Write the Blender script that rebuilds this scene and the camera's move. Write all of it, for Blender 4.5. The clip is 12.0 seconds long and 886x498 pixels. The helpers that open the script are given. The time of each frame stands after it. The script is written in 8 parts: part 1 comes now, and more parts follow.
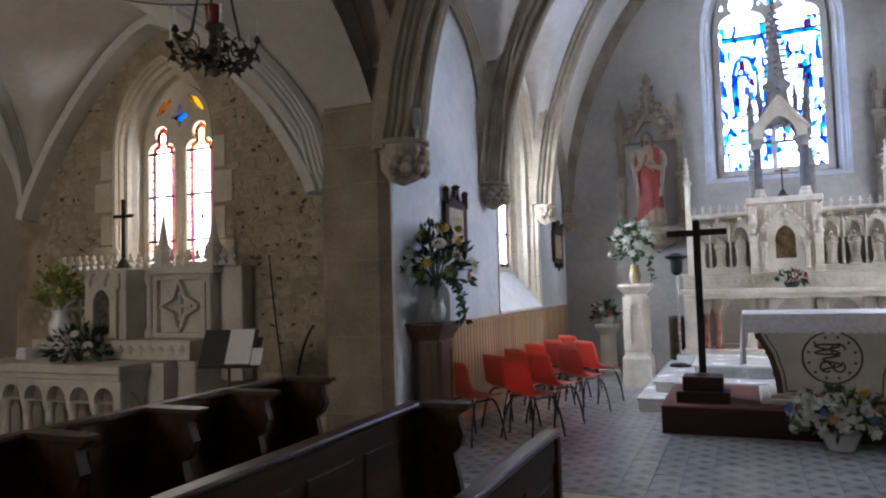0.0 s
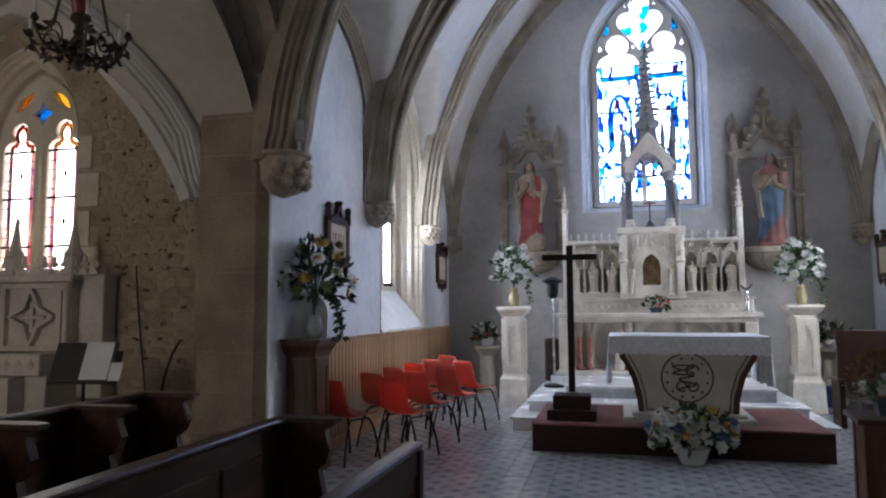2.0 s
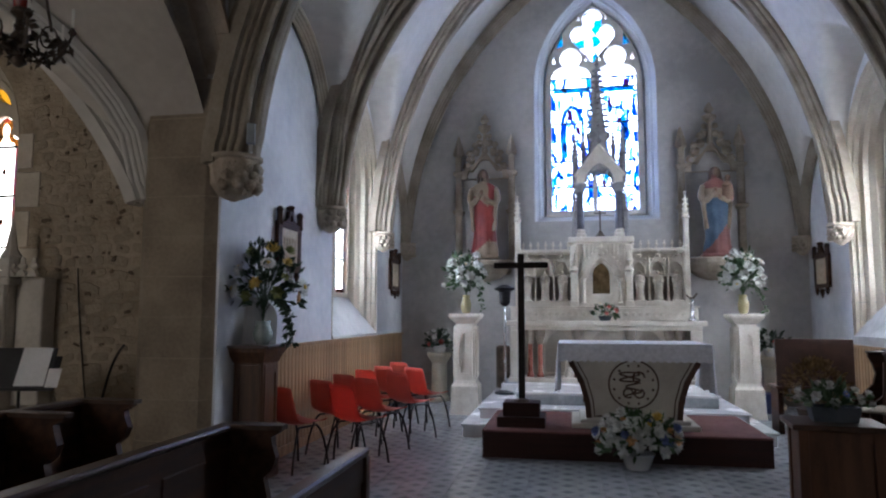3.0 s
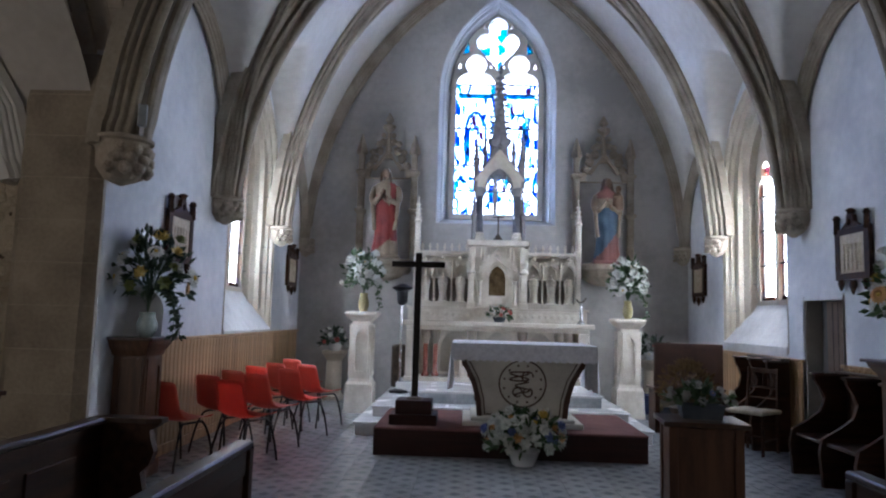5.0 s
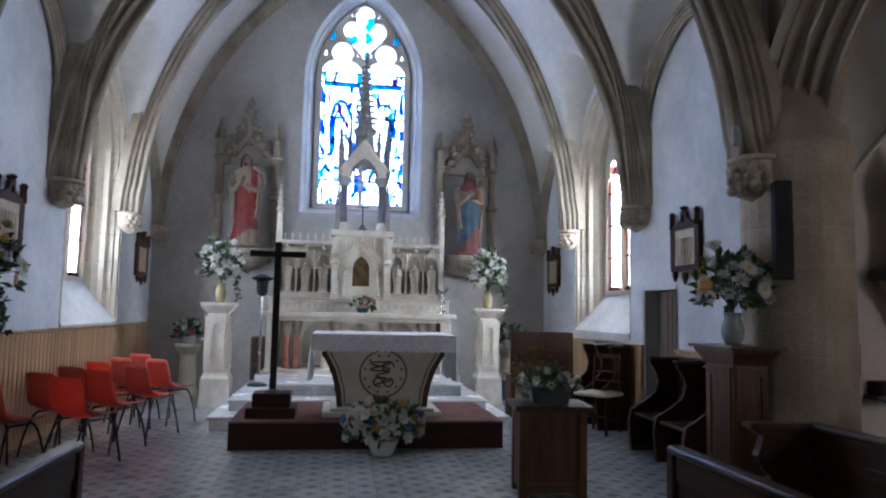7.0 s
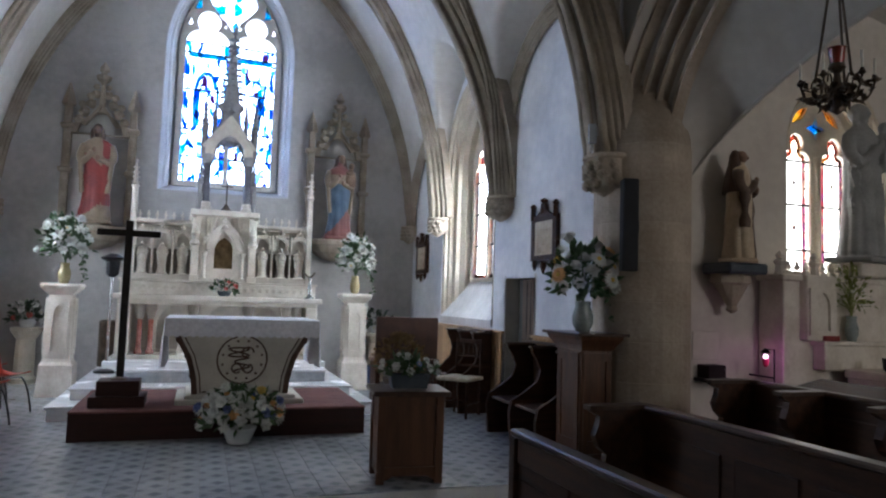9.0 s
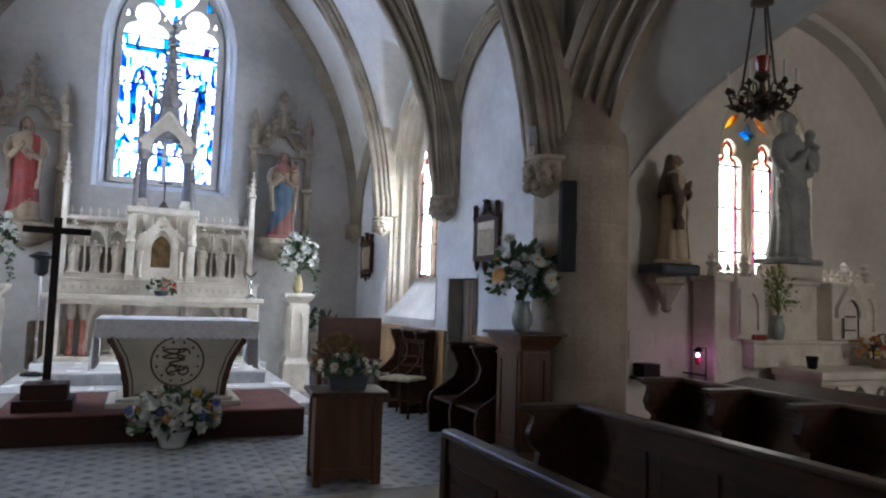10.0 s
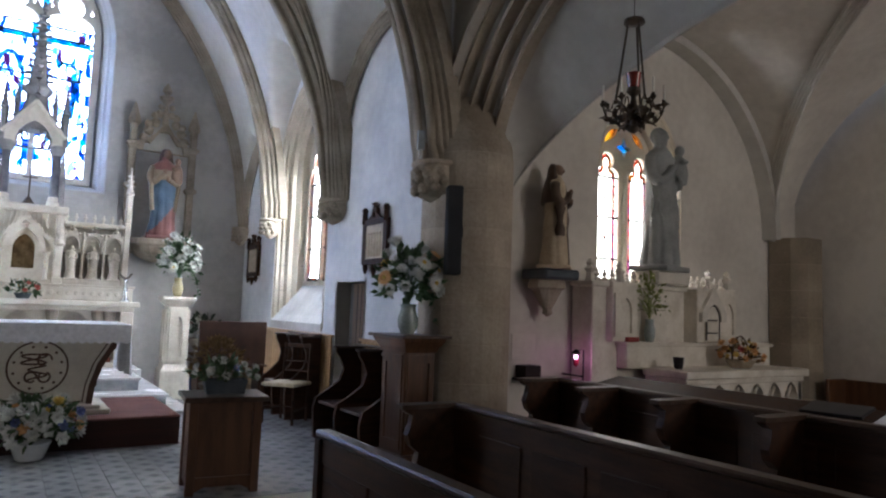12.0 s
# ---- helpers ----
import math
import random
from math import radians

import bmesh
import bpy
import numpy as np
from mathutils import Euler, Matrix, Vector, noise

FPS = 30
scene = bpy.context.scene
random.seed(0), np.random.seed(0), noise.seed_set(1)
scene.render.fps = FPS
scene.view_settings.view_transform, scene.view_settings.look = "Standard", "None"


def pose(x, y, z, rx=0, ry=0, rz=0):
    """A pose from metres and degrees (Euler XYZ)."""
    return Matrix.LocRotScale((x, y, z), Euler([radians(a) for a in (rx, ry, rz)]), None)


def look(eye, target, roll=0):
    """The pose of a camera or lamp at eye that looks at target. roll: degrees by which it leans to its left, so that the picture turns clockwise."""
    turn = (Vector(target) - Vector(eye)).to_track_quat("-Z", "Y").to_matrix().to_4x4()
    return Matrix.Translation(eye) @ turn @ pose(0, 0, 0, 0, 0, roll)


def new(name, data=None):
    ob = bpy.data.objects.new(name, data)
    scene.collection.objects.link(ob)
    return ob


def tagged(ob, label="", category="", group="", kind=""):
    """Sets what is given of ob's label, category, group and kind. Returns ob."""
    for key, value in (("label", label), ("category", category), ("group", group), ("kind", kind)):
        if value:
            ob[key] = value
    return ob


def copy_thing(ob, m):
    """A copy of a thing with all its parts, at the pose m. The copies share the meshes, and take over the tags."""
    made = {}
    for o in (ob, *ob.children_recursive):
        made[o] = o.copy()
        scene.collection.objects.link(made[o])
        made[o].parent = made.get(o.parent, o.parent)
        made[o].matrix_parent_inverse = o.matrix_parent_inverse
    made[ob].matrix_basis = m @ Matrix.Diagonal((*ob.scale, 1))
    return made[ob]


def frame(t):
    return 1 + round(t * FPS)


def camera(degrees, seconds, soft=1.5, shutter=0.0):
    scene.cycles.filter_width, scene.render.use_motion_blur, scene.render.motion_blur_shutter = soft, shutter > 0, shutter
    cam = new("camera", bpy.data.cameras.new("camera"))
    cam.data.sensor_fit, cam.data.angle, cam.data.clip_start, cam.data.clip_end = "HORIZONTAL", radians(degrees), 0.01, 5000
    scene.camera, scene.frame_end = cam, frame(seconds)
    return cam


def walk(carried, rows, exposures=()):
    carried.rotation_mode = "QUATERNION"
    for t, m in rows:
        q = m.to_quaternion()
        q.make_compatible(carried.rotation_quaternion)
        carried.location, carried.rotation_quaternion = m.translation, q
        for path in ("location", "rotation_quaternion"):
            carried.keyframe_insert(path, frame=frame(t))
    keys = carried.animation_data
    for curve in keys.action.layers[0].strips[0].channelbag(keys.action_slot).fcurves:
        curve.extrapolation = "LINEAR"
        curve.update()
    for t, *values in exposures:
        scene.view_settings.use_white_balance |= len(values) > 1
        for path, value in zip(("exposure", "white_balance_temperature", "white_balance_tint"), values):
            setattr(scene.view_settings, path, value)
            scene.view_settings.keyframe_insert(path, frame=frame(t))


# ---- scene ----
cam = camera(65.8, 12.0, soft=2.2)

PATH = [
    (0, (-0.773, 0.358, 1.41), (-1.567, 2.191, 1.521), -1.6),
    (0.5, (-0.744, 0.366, 1.376), (-1.459, 2.228, 1.517), -1.2),
    (1, (-0.723, 0.371, 1.362), (-1.345, 2.265, 1.517), -1.0),
    (1.5, (-0.714, 0.379, 1.359), (-1.265, 2.294, 1.528), -0.7),
    (2, (-0.692, 0.382, 1.363), (-1.181, 2.314, 1.534), -0.3),
    (2.5, (-0.682, 0.382, 1.36), (-1.099, 2.329, 1.548), -0.0),
    (3, (-0.667, 0.377, 1.357), (-1.027, 2.335, 1.549), 0.1),
    (5, (-0.633, 0.357, 1.327), (-0.709, 2.346, 1.526), 1.6),
    (5.5, (-0.626, 0.351, 1.325), (-0.611, 2.341, 1.527), 1.7),
    (6, (-0.611, 0.351, 1.329), (-0.506, 2.337, 1.533), 1.8),
    (6.5, (-0.583, 0.345, 1.329), (-0.388, 2.326, 1.522), 1.5),
    (7, (-0.572, 0.354, 1.327), (-0.265, 2.322, 1.508), 1.2),
    (9, (-0.494, 0.334, 1.342), (0.169, 2.216, 1.488), 1.9),
    (9.5, (-0.454, 0.319, 1.348), (0.275, 2.175, 1.495), 2.0),
    (10, (-0.425, 0.312, 1.351), (0.375, 2.139, 1.5), 1.9),
    (10.5, (-0.413, 0.297, 1.346), (0.457, 2.091, 1.502), 2.0),
    (11, (-0.371, 0.29, 1.34), (0.563, 2.052, 1.504), 2.4),
    (11.5, (-0.344, 0.281, 1.328), (0.648, 2.009, 1.499), 2.3),
    (12, (-0.358, 0.28, 1.316), (0.709, 1.962, 1.496), 2.1),
]
walk(cam, [(t, look(eye, target, roll)) for t, eye, target, roll in PATH], [(0, -0.16, 6000, 13), (3, -0.48, 5750, 13), (6, -0.43, 5700, 12), (9, -0.26, 5800, 10), (12, -0.02, 5900, 11)])

# ---- world and large lights ----
world = bpy.data.worlds.new("sky")
scene.world = world
world.use_nodes = True
sky = world.node_tree.nodes.new("ShaderNodeTexSky")
sky.sky_type, sky.sun_disc = "NISHITA", False
sky.sun_elevation, sky.sun_rotation = radians(48), radians(125)
world.node_tree.links.new(sky.outputs[0], world.node_tree.nodes["Background"].inputs[0])
world.node_tree.nodes["Background"].inputs[1].default_value = 0.12

AX = -0.25          # chancel axis
XL, XR = -3.43, 2.93  # chancel side walls
YB = 11.6           # altar wall
YC = 5.6            # chapel east walls
NAVE = -0.3         # level of the nave and chapel floors


def daylight(name, eye, target, w, h, glow, col=(1, 1, 1)):
    """Bright overcast sky outside a window."""
    m = bpy.data.materials.new("bright_sky")
    m.use_nodes = True
    nt = m.node_tree
    em = nt.nodes.new("ShaderNodeEmission")
    em.inputs[0].default_value, em.inputs[1].default_value = (*col, 1), glow
    nt.links.new(em.outputs[0], nt.nodes["Material Output"].inputs[0])
    me = bpy.data.meshes.new(name)
    me.from_pydata([(-w / 2, -h / 2, 0), (w / 2, -h / 2, 0), (w / 2, h / 2, 0), (-w / 2, h / 2, 0)], [], [(3, 2, 1, 0)])
    me.materials.append(m)
    ob = new(name, me)
    ob.matrix_world = look(eye, target)
    return tagged(ob, "bright hazy sky outside the window", "sky", kind="structure")


LIGHT = 1.0
daylight("backdrop_altar_window", (AX, YB + 1.3, 4.6), (AX, 0, 4.3), 4.4, 5.6, 18 * LIGHT, (0.60, 0.70, 1))
daylight("backdrop_north_window", (XL - 1.1, 10.1, 3.1), (XL + 2, 10.1, 2.9), 7.0, 5.0, 64 * LIGHT, (0.78, 0.86, 1))
daylight("backdrop_south_window", (XR + 1.1, 10.1, 3.1), (XR - 2, 10.1, 2.7), 7.0, 5.0, 76 * LIGHT, (0.83, 0.90, 1))
daylight("backdrop_chapel_window", (-7.0, YC + 1.2, 2.9), (-7.0, 0, 2.5), 5.0, 3.6, 12 * LIGHT, (1, 0.96, 0.90))
daylight("backdrop_chapel_window", (6.8, YC + 1.2, 2.9), (6.8, 0, 2.5), 5.0, 3.6, 12 * LIGHT, (1, 0.97, 0.93))
daylight("backdrop_nave_window", (-2.2, -7.6, 4.0), (-1.6, 0, 2.5), 2.0, 3.4, 1.5 * LIGHT, (1, 0.90, 0.78))
daylight("backdrop_nave_window", (1.8, -7.6, 4.0), (1.2, 0, 2.5), 2.0, 3.4, 1.5 * LIGHT, (1, 0.90, 0.78))
# glowing panels behind unseen west openings, added to brighten the chapels
daylight("backdrop_chapel_west_window", (-6.1, -2.9, 3.0), (-6.1, 3, 2.2), 2.2, 3.2, 9 * LIGHT, (1, 0.89, 0.74))
daylight("backdrop_chapel_west_window", (5.9, -2.9, 3.0), (5.9, 3, 2.2), 2.2, 3.2, 9 * LIGHT, (1, 0.90, 0.80))


# ---- materials ----
def mat(name, c1, c2, rough=0.7, scale=3.0, bump=0.15, metal=0.0, fine=40.0, rand=0.0, spec=0.5, stretch=(1, 1, 1)):
    """Two-scale noise between two colours, fine relief, and a shade of its own for each object."""
    m = bpy.data.materials.new(name)
    m.use_nodes = True
    nt = m.node_tree
    N, L = nt.nodes.new, nt.links.new
    b = nt.nodes["Principled BSDF"]
    tc, mp = N("ShaderNodeTexCoord"), N("ShaderNodeMapping")
    mp.inputs["Scale"].default_value = stretch
    L(tc.outputs["Object"], mp.inputs[0])
    n1, n2 = N("ShaderNodeTexNoise"), N("ShaderNodeTexNoise")
    for n, s, d in ((n1, scale, 6), (n2, fine, 4)):
        n.inputs["Scale"].default_value, n.inputs["Detail"].default_value = s, d
        L(mp.outputs[0], n.inputs["Vector"])
    ramp = N("ShaderNodeValToRGB")
    ramp.color_ramp.elements[0].position, ramp.color_ramp.elements[1].position = 0.32, 0.68
    ramp.color_ramp.elements[0].color, ramp.color_ramp.elements[1].color = (*c1, 1), (*c2, 1)
    mix = N("ShaderNodeMath")
    mix.operation = "MULTIPLY_ADD"
    L(n2.outputs[0], mix.inputs[0])
    mix.inputs[1].default_value = 0.35
    add = N("ShaderNodeMath")
    add.operation = "ADD"
    L(n1.outputs[0], add.inputs[0])
    add.inputs[1].default_value = -0.175
    L(add.outputs[0], mix.inputs[2])
    L(mix.outputs[0], ramp.inputs[0])
    out = ramp.outputs[0]
    if rand:
        oi, hsv, ma = N("ShaderNodeObjectInfo"), N("ShaderNodeHueSaturation"), N("ShaderNodeMapRange")
        L(oi.outputs["Random"], ma.inputs[0])
        ma.inputs[3].default_value, ma.inputs[4].default_value = 1 - rand, 1 + rand
        L(ma.outputs[0], hsv.inputs["Value"])
        L(out, hsv.inputs["Color"])
        out = hsv.outputs[0]
    L(out, b.inputs["Base Color"])
    rr = N("ShaderNodeMapRange")
    L(n1.outputs[0], rr.inputs[0])
    rr.inputs[3].default_value, rr.inputs[4].default_value = max(0.05, rough - 0.12), min(1, rough + 0.12)
    L(rr.outputs[0], b.inputs["Roughness"])
    b.inputs["Metallic"].default_value = metal
    b.inputs["Specular IOR Level"].default_value = spec
    if bump:
        bp = N("ShaderNodeBump")
        bp.inputs["Strength"].default_value, bp.inputs["Distance"].default_value = bump, 0.02
        L(n2.outputs[0], bp.inputs["Height"])
        L(bp.outputs[0], b.inputs["Normal"])
    return m


def glass_mat(name, stops, scale, lead=0.018, upright=1.0):
    """Stained glass: light goes straight through, tinted by leaded pieces."""
    m = bpy.data.materials.new(name)
    m.use_nodes = True
    nt = m.node_tree
    N, L = nt.nodes.new, nt.links.new
    tc, vo, ramp, tr, gl, mix = (N("ShaderNode" + s) for s in ("TexCoord", "TexVoronoi", "ValToRGB", "BsdfTransparent", "BsdfGlossy", "MixShader"))
    vo.inputs["Scale"].default_value = scale
    if upright != 1.0:
        vo.distance = "CHEBYCHEV"
    mp = N("ShaderNodeMapping")
    mp.inputs["Scale"].default_value = (1, 1, upright)
    L(tc.outputs["Object"], mp.inputs[0])
    L(mp.outputs[0], vo.inputs["Vector"])
    sep = N("ShaderNodeSeparateColor")
    L(vo.outputs["Color"], sep.inputs[0])
    L(sep.outputs[0], ramp.inputs[0])
    ramp.color_ramp.interpolation = "CONSTANT"
    els = ramp.color_ramp.elements
    for n, (p, c) in enumerate(stops):
        e = els[n] if n < 2 else els.new(p)
        e.position, e.color = p, (*c, 1)
    ve, lt, mul = N("ShaderNodeTexVoronoi"), N("ShaderNodeMath"), N("ShaderNodeMix")
    ve.feature = "DISTANCE_TO_EDGE"
    ve.inputs["Scale"].default_value = scale
    L(tc.outputs["Object"], ve.inputs["Vector"])
    lt.operation = "GREATER_THAN"
    L(ve.outputs["Distance"], lt.inputs[0])
    lt.inputs[1].default_value = lead
    mul.data_type, mul.blend_type = "RGBA", "MULTIPLY"
    mul.inputs[0].default_value = 1
    L(ramp.outputs[0], mul.inputs[6])
    comb = N("ShaderNodeCombineColor")
    for k in range(3):
        L(lt.outputs[0], comb.inputs[k])
    L(comb.outputs[0], mul.inputs[7])
    L(mul.outputs[2], tr.inputs[0])
    gl.inputs["Roughness"].default_value = 0.1
    mix.inputs[0].default_value = 0.04
    L(tr.outputs[0], mix.inputs[1])
    L(gl.outputs[0], mix.inputs[2])
    L(mix.outputs[0], nt.nodes["Material Output"].inputs[0])
    return m


PLASTER = mat("lime_plaster", (0.52, 0.515, 0.51), (0.75, 0.745, 0.73), 0.9, 1.1, 0.25, fine=11)
# side-wall limewash, its colour brightened and tinted with the windows' blue light
LIMEWASH = mat("bluish_limewash", (0.60, 0.62, 0.66), (0.83, 0.84, 0.86), 0.9, 1.3, 0.25, fine=10)
# beige-grey altar wall, darkened in colour to hold down the side windows' light
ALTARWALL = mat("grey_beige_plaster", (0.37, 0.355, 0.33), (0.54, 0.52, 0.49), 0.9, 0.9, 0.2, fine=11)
VAULT = mat("vault_plaster", (0.49, 0.465, 0.42), (0.65, 0.625, 0.575), 0.9, 0.7, 0.08, fine=9)
CHAPEL = mat("chapel_plaster", (0.50, 0.455, 0.40), (0.67, 0.625, 0.555), 0.9, 0.8, 0.12, fine=10)
STONE = mat("limestone", (0.31, 0.25, 0.185), (0.48, 0.41, 0.32), 0.85, 2.2, 0.35, fine=30, rand=0.12)
RIB = mat("rib_limestone", (0.25, 0.21, 0.155), (0.42, 0.36, 0.28), 0.85, 2.6, 0.25, fine=35)
DRESSED = mat("dressed_limestone", (0.50, 0.44, 0.34), (0.68, 0.62, 0.51), 0.85, 2.0, 0.2, fine=30, rand=0.06)
RUBBLE = mat("rubble_stone", (0.34, 0.275, 0.185), (0.56, 0.475, 0.35), 0.95, 6, 0.8, fine=24, rand=0.13)
HOLLOW = mat("hollow_joint", (0.07, 0.048, 0.028), (0.16, 0.115, 0.07), 0.95, 9, 0.6, fine=30)
JOINT = mat("joint_mortar", (0.33, 0.275, 0.20), (0.46, 0.39, 0.30), 0.95, 6, 0.4, fine=40)
PIERSTONE = mat("brown_pier_limestone", (0.20, 0.16, 0.115), (0.34, 0.28, 0.205), 0.85, 2.2, 0.4, fine=30, rand=0.10)
# the canopy's backlit shade is put into this darker grey
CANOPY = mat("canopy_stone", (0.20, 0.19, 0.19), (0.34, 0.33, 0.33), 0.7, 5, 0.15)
MORTAR = mat("old_mortar", (0.27, 0.215, 0.145), (0.46, 0.38, 0.275), 0.95, 3.5, 0.8, fine=26)
WHITE = mat("painted_white_stone", (0.57, 0.51, 0.42), (0.77, 0.72, 0.63), 0.6, 4, 0.10, fine=30)
# darker altar stone: the shade of the recesses is put into its colour
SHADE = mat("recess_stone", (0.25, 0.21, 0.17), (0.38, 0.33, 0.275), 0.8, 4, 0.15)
GREYSTONE = mat("altar_limestone", (0.48, 0.44, 0.375), (0.66, 0.61, 0.53), 0.75, 3, 0.15, fine=30)
MARBLE = mat("white_marble", (0.70, 0.71, 0.72), (0.86, 0.86, 0.85), 0.25, 2.5, 0.02, fine=12)
GREYMARBLE = mat("grey_marble", (0.34, 0.37, 0.40), (0.52, 0.55, 0.57), 0.25, 4, 0.02, fine=16)
REDMARBLE = mat("red_marble", (0.22, 0.06, 0.045), (0.38, 0.16, 0.12), 0.2, 9, 0.02)
CARPET = mat("red_brown_carpet", (0.115, 0.042, 0.036), (0.175, 0.072, 0.06), 0.95, 5, 0.4, fine=180)
PLINTH = mat("dark_red_boards", (0.018, 0.006, 0.005), (0.036, 0.011, 0.008), 0.6, 5, 0.1, spec=0.25, stretch=(0.3, 1, 4))
OAK = mat("dark_oak", (0.024, 0.0100, 0.0048), (0.066, 0.0275, 0.0125), 0.52, 5, 0.12, spec=0.22, fine=60, rand=0.15, stretch=(4, 0.5, 4))
OAKTOP = mat("worn_oak_rail", (0.032, 0.016, 0.009), (0.075, 0.039, 0.022), 0.34, 5, 0.06, fine=60, rand=0.1, stretch=(4, 0.5, 4))
WARMOAK = mat("warm_oak", (0.055, 0.023, 0.010), (0.12, 0.053, 0.024), 0.4, 4, 0.1, fine=50, rand=0.1, stretch=(4, 4, 0.5))
PINE = mat("varnished_pine", (0.28, 0.15, 0.06), (0.60, 0.40, 0.22), 0.38, 5, 0.1, fine=40, rand=0.16, stretch=(5, 5, 0.4))
REDPLASTIC = mat("red_plastic", (0.62, 0.105, 0.068), (0.72, 0.145, 0.098), 0.36, 3, 0.03, fine=120, rand=0.05)
BLACKMETAL = mat("black_tube", (0.012, 0.012, 0.014), (0.03, 0.03, 0.032), 0.35, 6, 0.02, metal=0.6)
IRON = mat("aged_bronze", (0.045, 0.034, 0.025), (0.13, 0.095, 0.065), 0.45, 9, 0.2, metal=0.5)
SILVER = mat("polished_metal", (0.45, 0.46, 0.47), (0.62, 0.62, 0.62), 0.25, 8, 0.02, metal=1.0)
BLACKWOOD = mat("black_wood", (0.010, 0.007, 0.006), (0.022, 0.016, 0.013), 0.6, 5, 0.05, spec=0.2)
CLOTH = mat("white_linen", (0.72, 0.74, 0.80), (0.84, 0.85, 0.90), 0.9, 6, 0.2, fine=160)
LACE = mat("lace", (0.64, 0.65, 0.70), (0.80, 0.81, 0.86), 0.9, 28, 0.3, fine=220)
ALTARPANEL = mat("cream_panel", (0.48, 0.46, 0.40), (0.60, 0.58, 0.51), 0.7, 3, 0.06)
BROWNPAINT = mat("brown_paint", (0.05, 0.022, 0.013), (0.09, 0.042, 0.025), 0.5, 6, 0.06)
LEAF = mat("leaf_green", (0.025, 0.055, 0.018), (0.07, 0.125, 0.045), 0.5, 14, 0.1, rand=0.2)
IVY = mat("dark_leaf", (0.014, 0.032, 0.014), (0.035, 0.07, 0.028), 0.45, 14, 0.1, rand=0.2)
PALELEAF = mat("yellow_green_leaf", (0.16, 0.20, 0.05), (0.30, 0.32, 0.10), 0.6, 14, 0.1)
PETAL = mat("white_petal", (0.50, 0.51, 0.46), (0.72, 0.72, 0.67), 0.7, 20, 0.1, rand=0.06)
YELLOW = mat("yellow_petal", (0.60, 0.40, 0.06), (0.74, 0.55, 0.16), 0.7, 20, 0.1)
PEACH = mat("peach_petal", (0.60, 0.28, 0.10), (0.74, 0.45, 0.2), 0.7, 20, 0.1)
BLUEPETAL = mat("blue_petal", (0.08, 0.11, 0.30), (0.20, 0.25, 0.48), 0.7, 20, 0.1)
PINKPETAL = mat("red_petal", (0.42, 0.05, 0.05), (0.6, 0.16, 0.13), 0.7, 20, 0.1)
DRIED = mat("dried_flowers", (0.11, 0.065, 0.025), (0.24, 0.155, 0.06), 0.9, 30, 0.4)
CERAMIC = mat("white_ceramic", (0.66, 0.67, 0.67), (0.80, 0.80, 0.79), 0.2, 3, 0.02)
GLASSY = mat("clear_vase", (0.22, 0.26, 0.25), (0.36, 0.40, 0.38), 0.08, 5, 0.02)
SLATE = mat("blue_grey_planter", (0.035, 0.05, 0.065), (0.07, 0.085, 0.10), 0.6, 6, 0.1)
PAPER = mat("paper", (0.70, 0.70, 0.70), (0.82, 0.82, 0.82), 0.8, 5, 0.02)
BLACKCARD = mat("black_folder", (0.008, 0.008, 0.010), (0.02, 0.02, 0.022), 0.35, 5, 0.02)
FLESH = mat("statue_skin", (0.19, 0.115, 0.075), (0.27, 0.17, 0.115), 0.6, 8, 0.05)
CREAM = mat("statue_cream", (0.19, 0.14, 0.09), (0.31, 0.24, 0.165), 0.6, 5, 0.08)
STATUERED = mat("statue_red", (0.14, 0.016, 0.014), (0.25, 0.036, 0.03), 0.6, 5, 0.08)
STATUEBLUE = mat("statue_blue", (0.04, 0.075, 0.12), (0.085, 0.135, 0.20), 0.6, 5, 0.08)
STATUEBROWN = mat("statue_brown", (0.07, 0.042, 0.026), (0.13, 0.085, 0.055), 0.6, 5, 0.08)
STATUEHAIR = mat("statue_dark", (0.075, 0.045, 0.03), (0.12, 0.075, 0.05), 0.6, 8, 0.1)
PLASTERCAST = mat("grey_plaster_cast", (0.19, 0.195, 0.19), (0.30, 0.305, 0.295), 0.7, 4, 0.1)
SPEAKER = mat("dark_loudspeaker_cloth", (0.012, 0.013, 0.016), (0.024, 0.026, 0.03), 0.8, 8, 0.2, fine=200)
WAX = mat("candle_wax", (0.72, 0.70, 0.62), (0.82, 0.80, 0.74), 0.5, 5, 0.03)
LEAD = mat("lead_bar", (0.01, 0.01, 0.012), (0.025, 0.025, 0.028), 0.6, 9, 0.05)
RELIEF = mat("ivory_relief", (0.46, 0.38, 0.27), (0.62, 0.53, 0.4), 0.7, 16, 0.4, fine=50)
DOORWOOD = mat("grey_brown_door", (0.09, 0.06, 0.04), (0.17, 0.115, 0.078), 0.6, 4, 0.15, stretch=(4, 4, 0.4))
STRAW = mat("woven_straw", (0.34, 0.28, 0.19), (0.50, 0.43, 0.31), 0.8, 20, 0.4, fine=120)
NAVEFLOOR = mat("worn_stone_floor", (0.14, 0.13, 0.115), (0.25, 0.235, 0.21), 0.5, 2, 0.15, fine=16)
CURB = mat("pale_step_stone", (0.36, 0.34, 0.29), (0.52, 0.49, 0.43), 0.6, 3, 0.2)
GLASS_BLUE = glass_mat("stained_glass_blue", [(0, (0.95, 0.97, 1)), (0.64, (0.30, 0.50, 0.85)), (0.72, (0.05, 0.14, 0.42)), (0.79, (0.05, 0.24, 0.36)), (0.85, (0.55, 0.7, 0.95)), (0.97, (0.10, 0.04, 0.12))], 15, -1, 0.55)
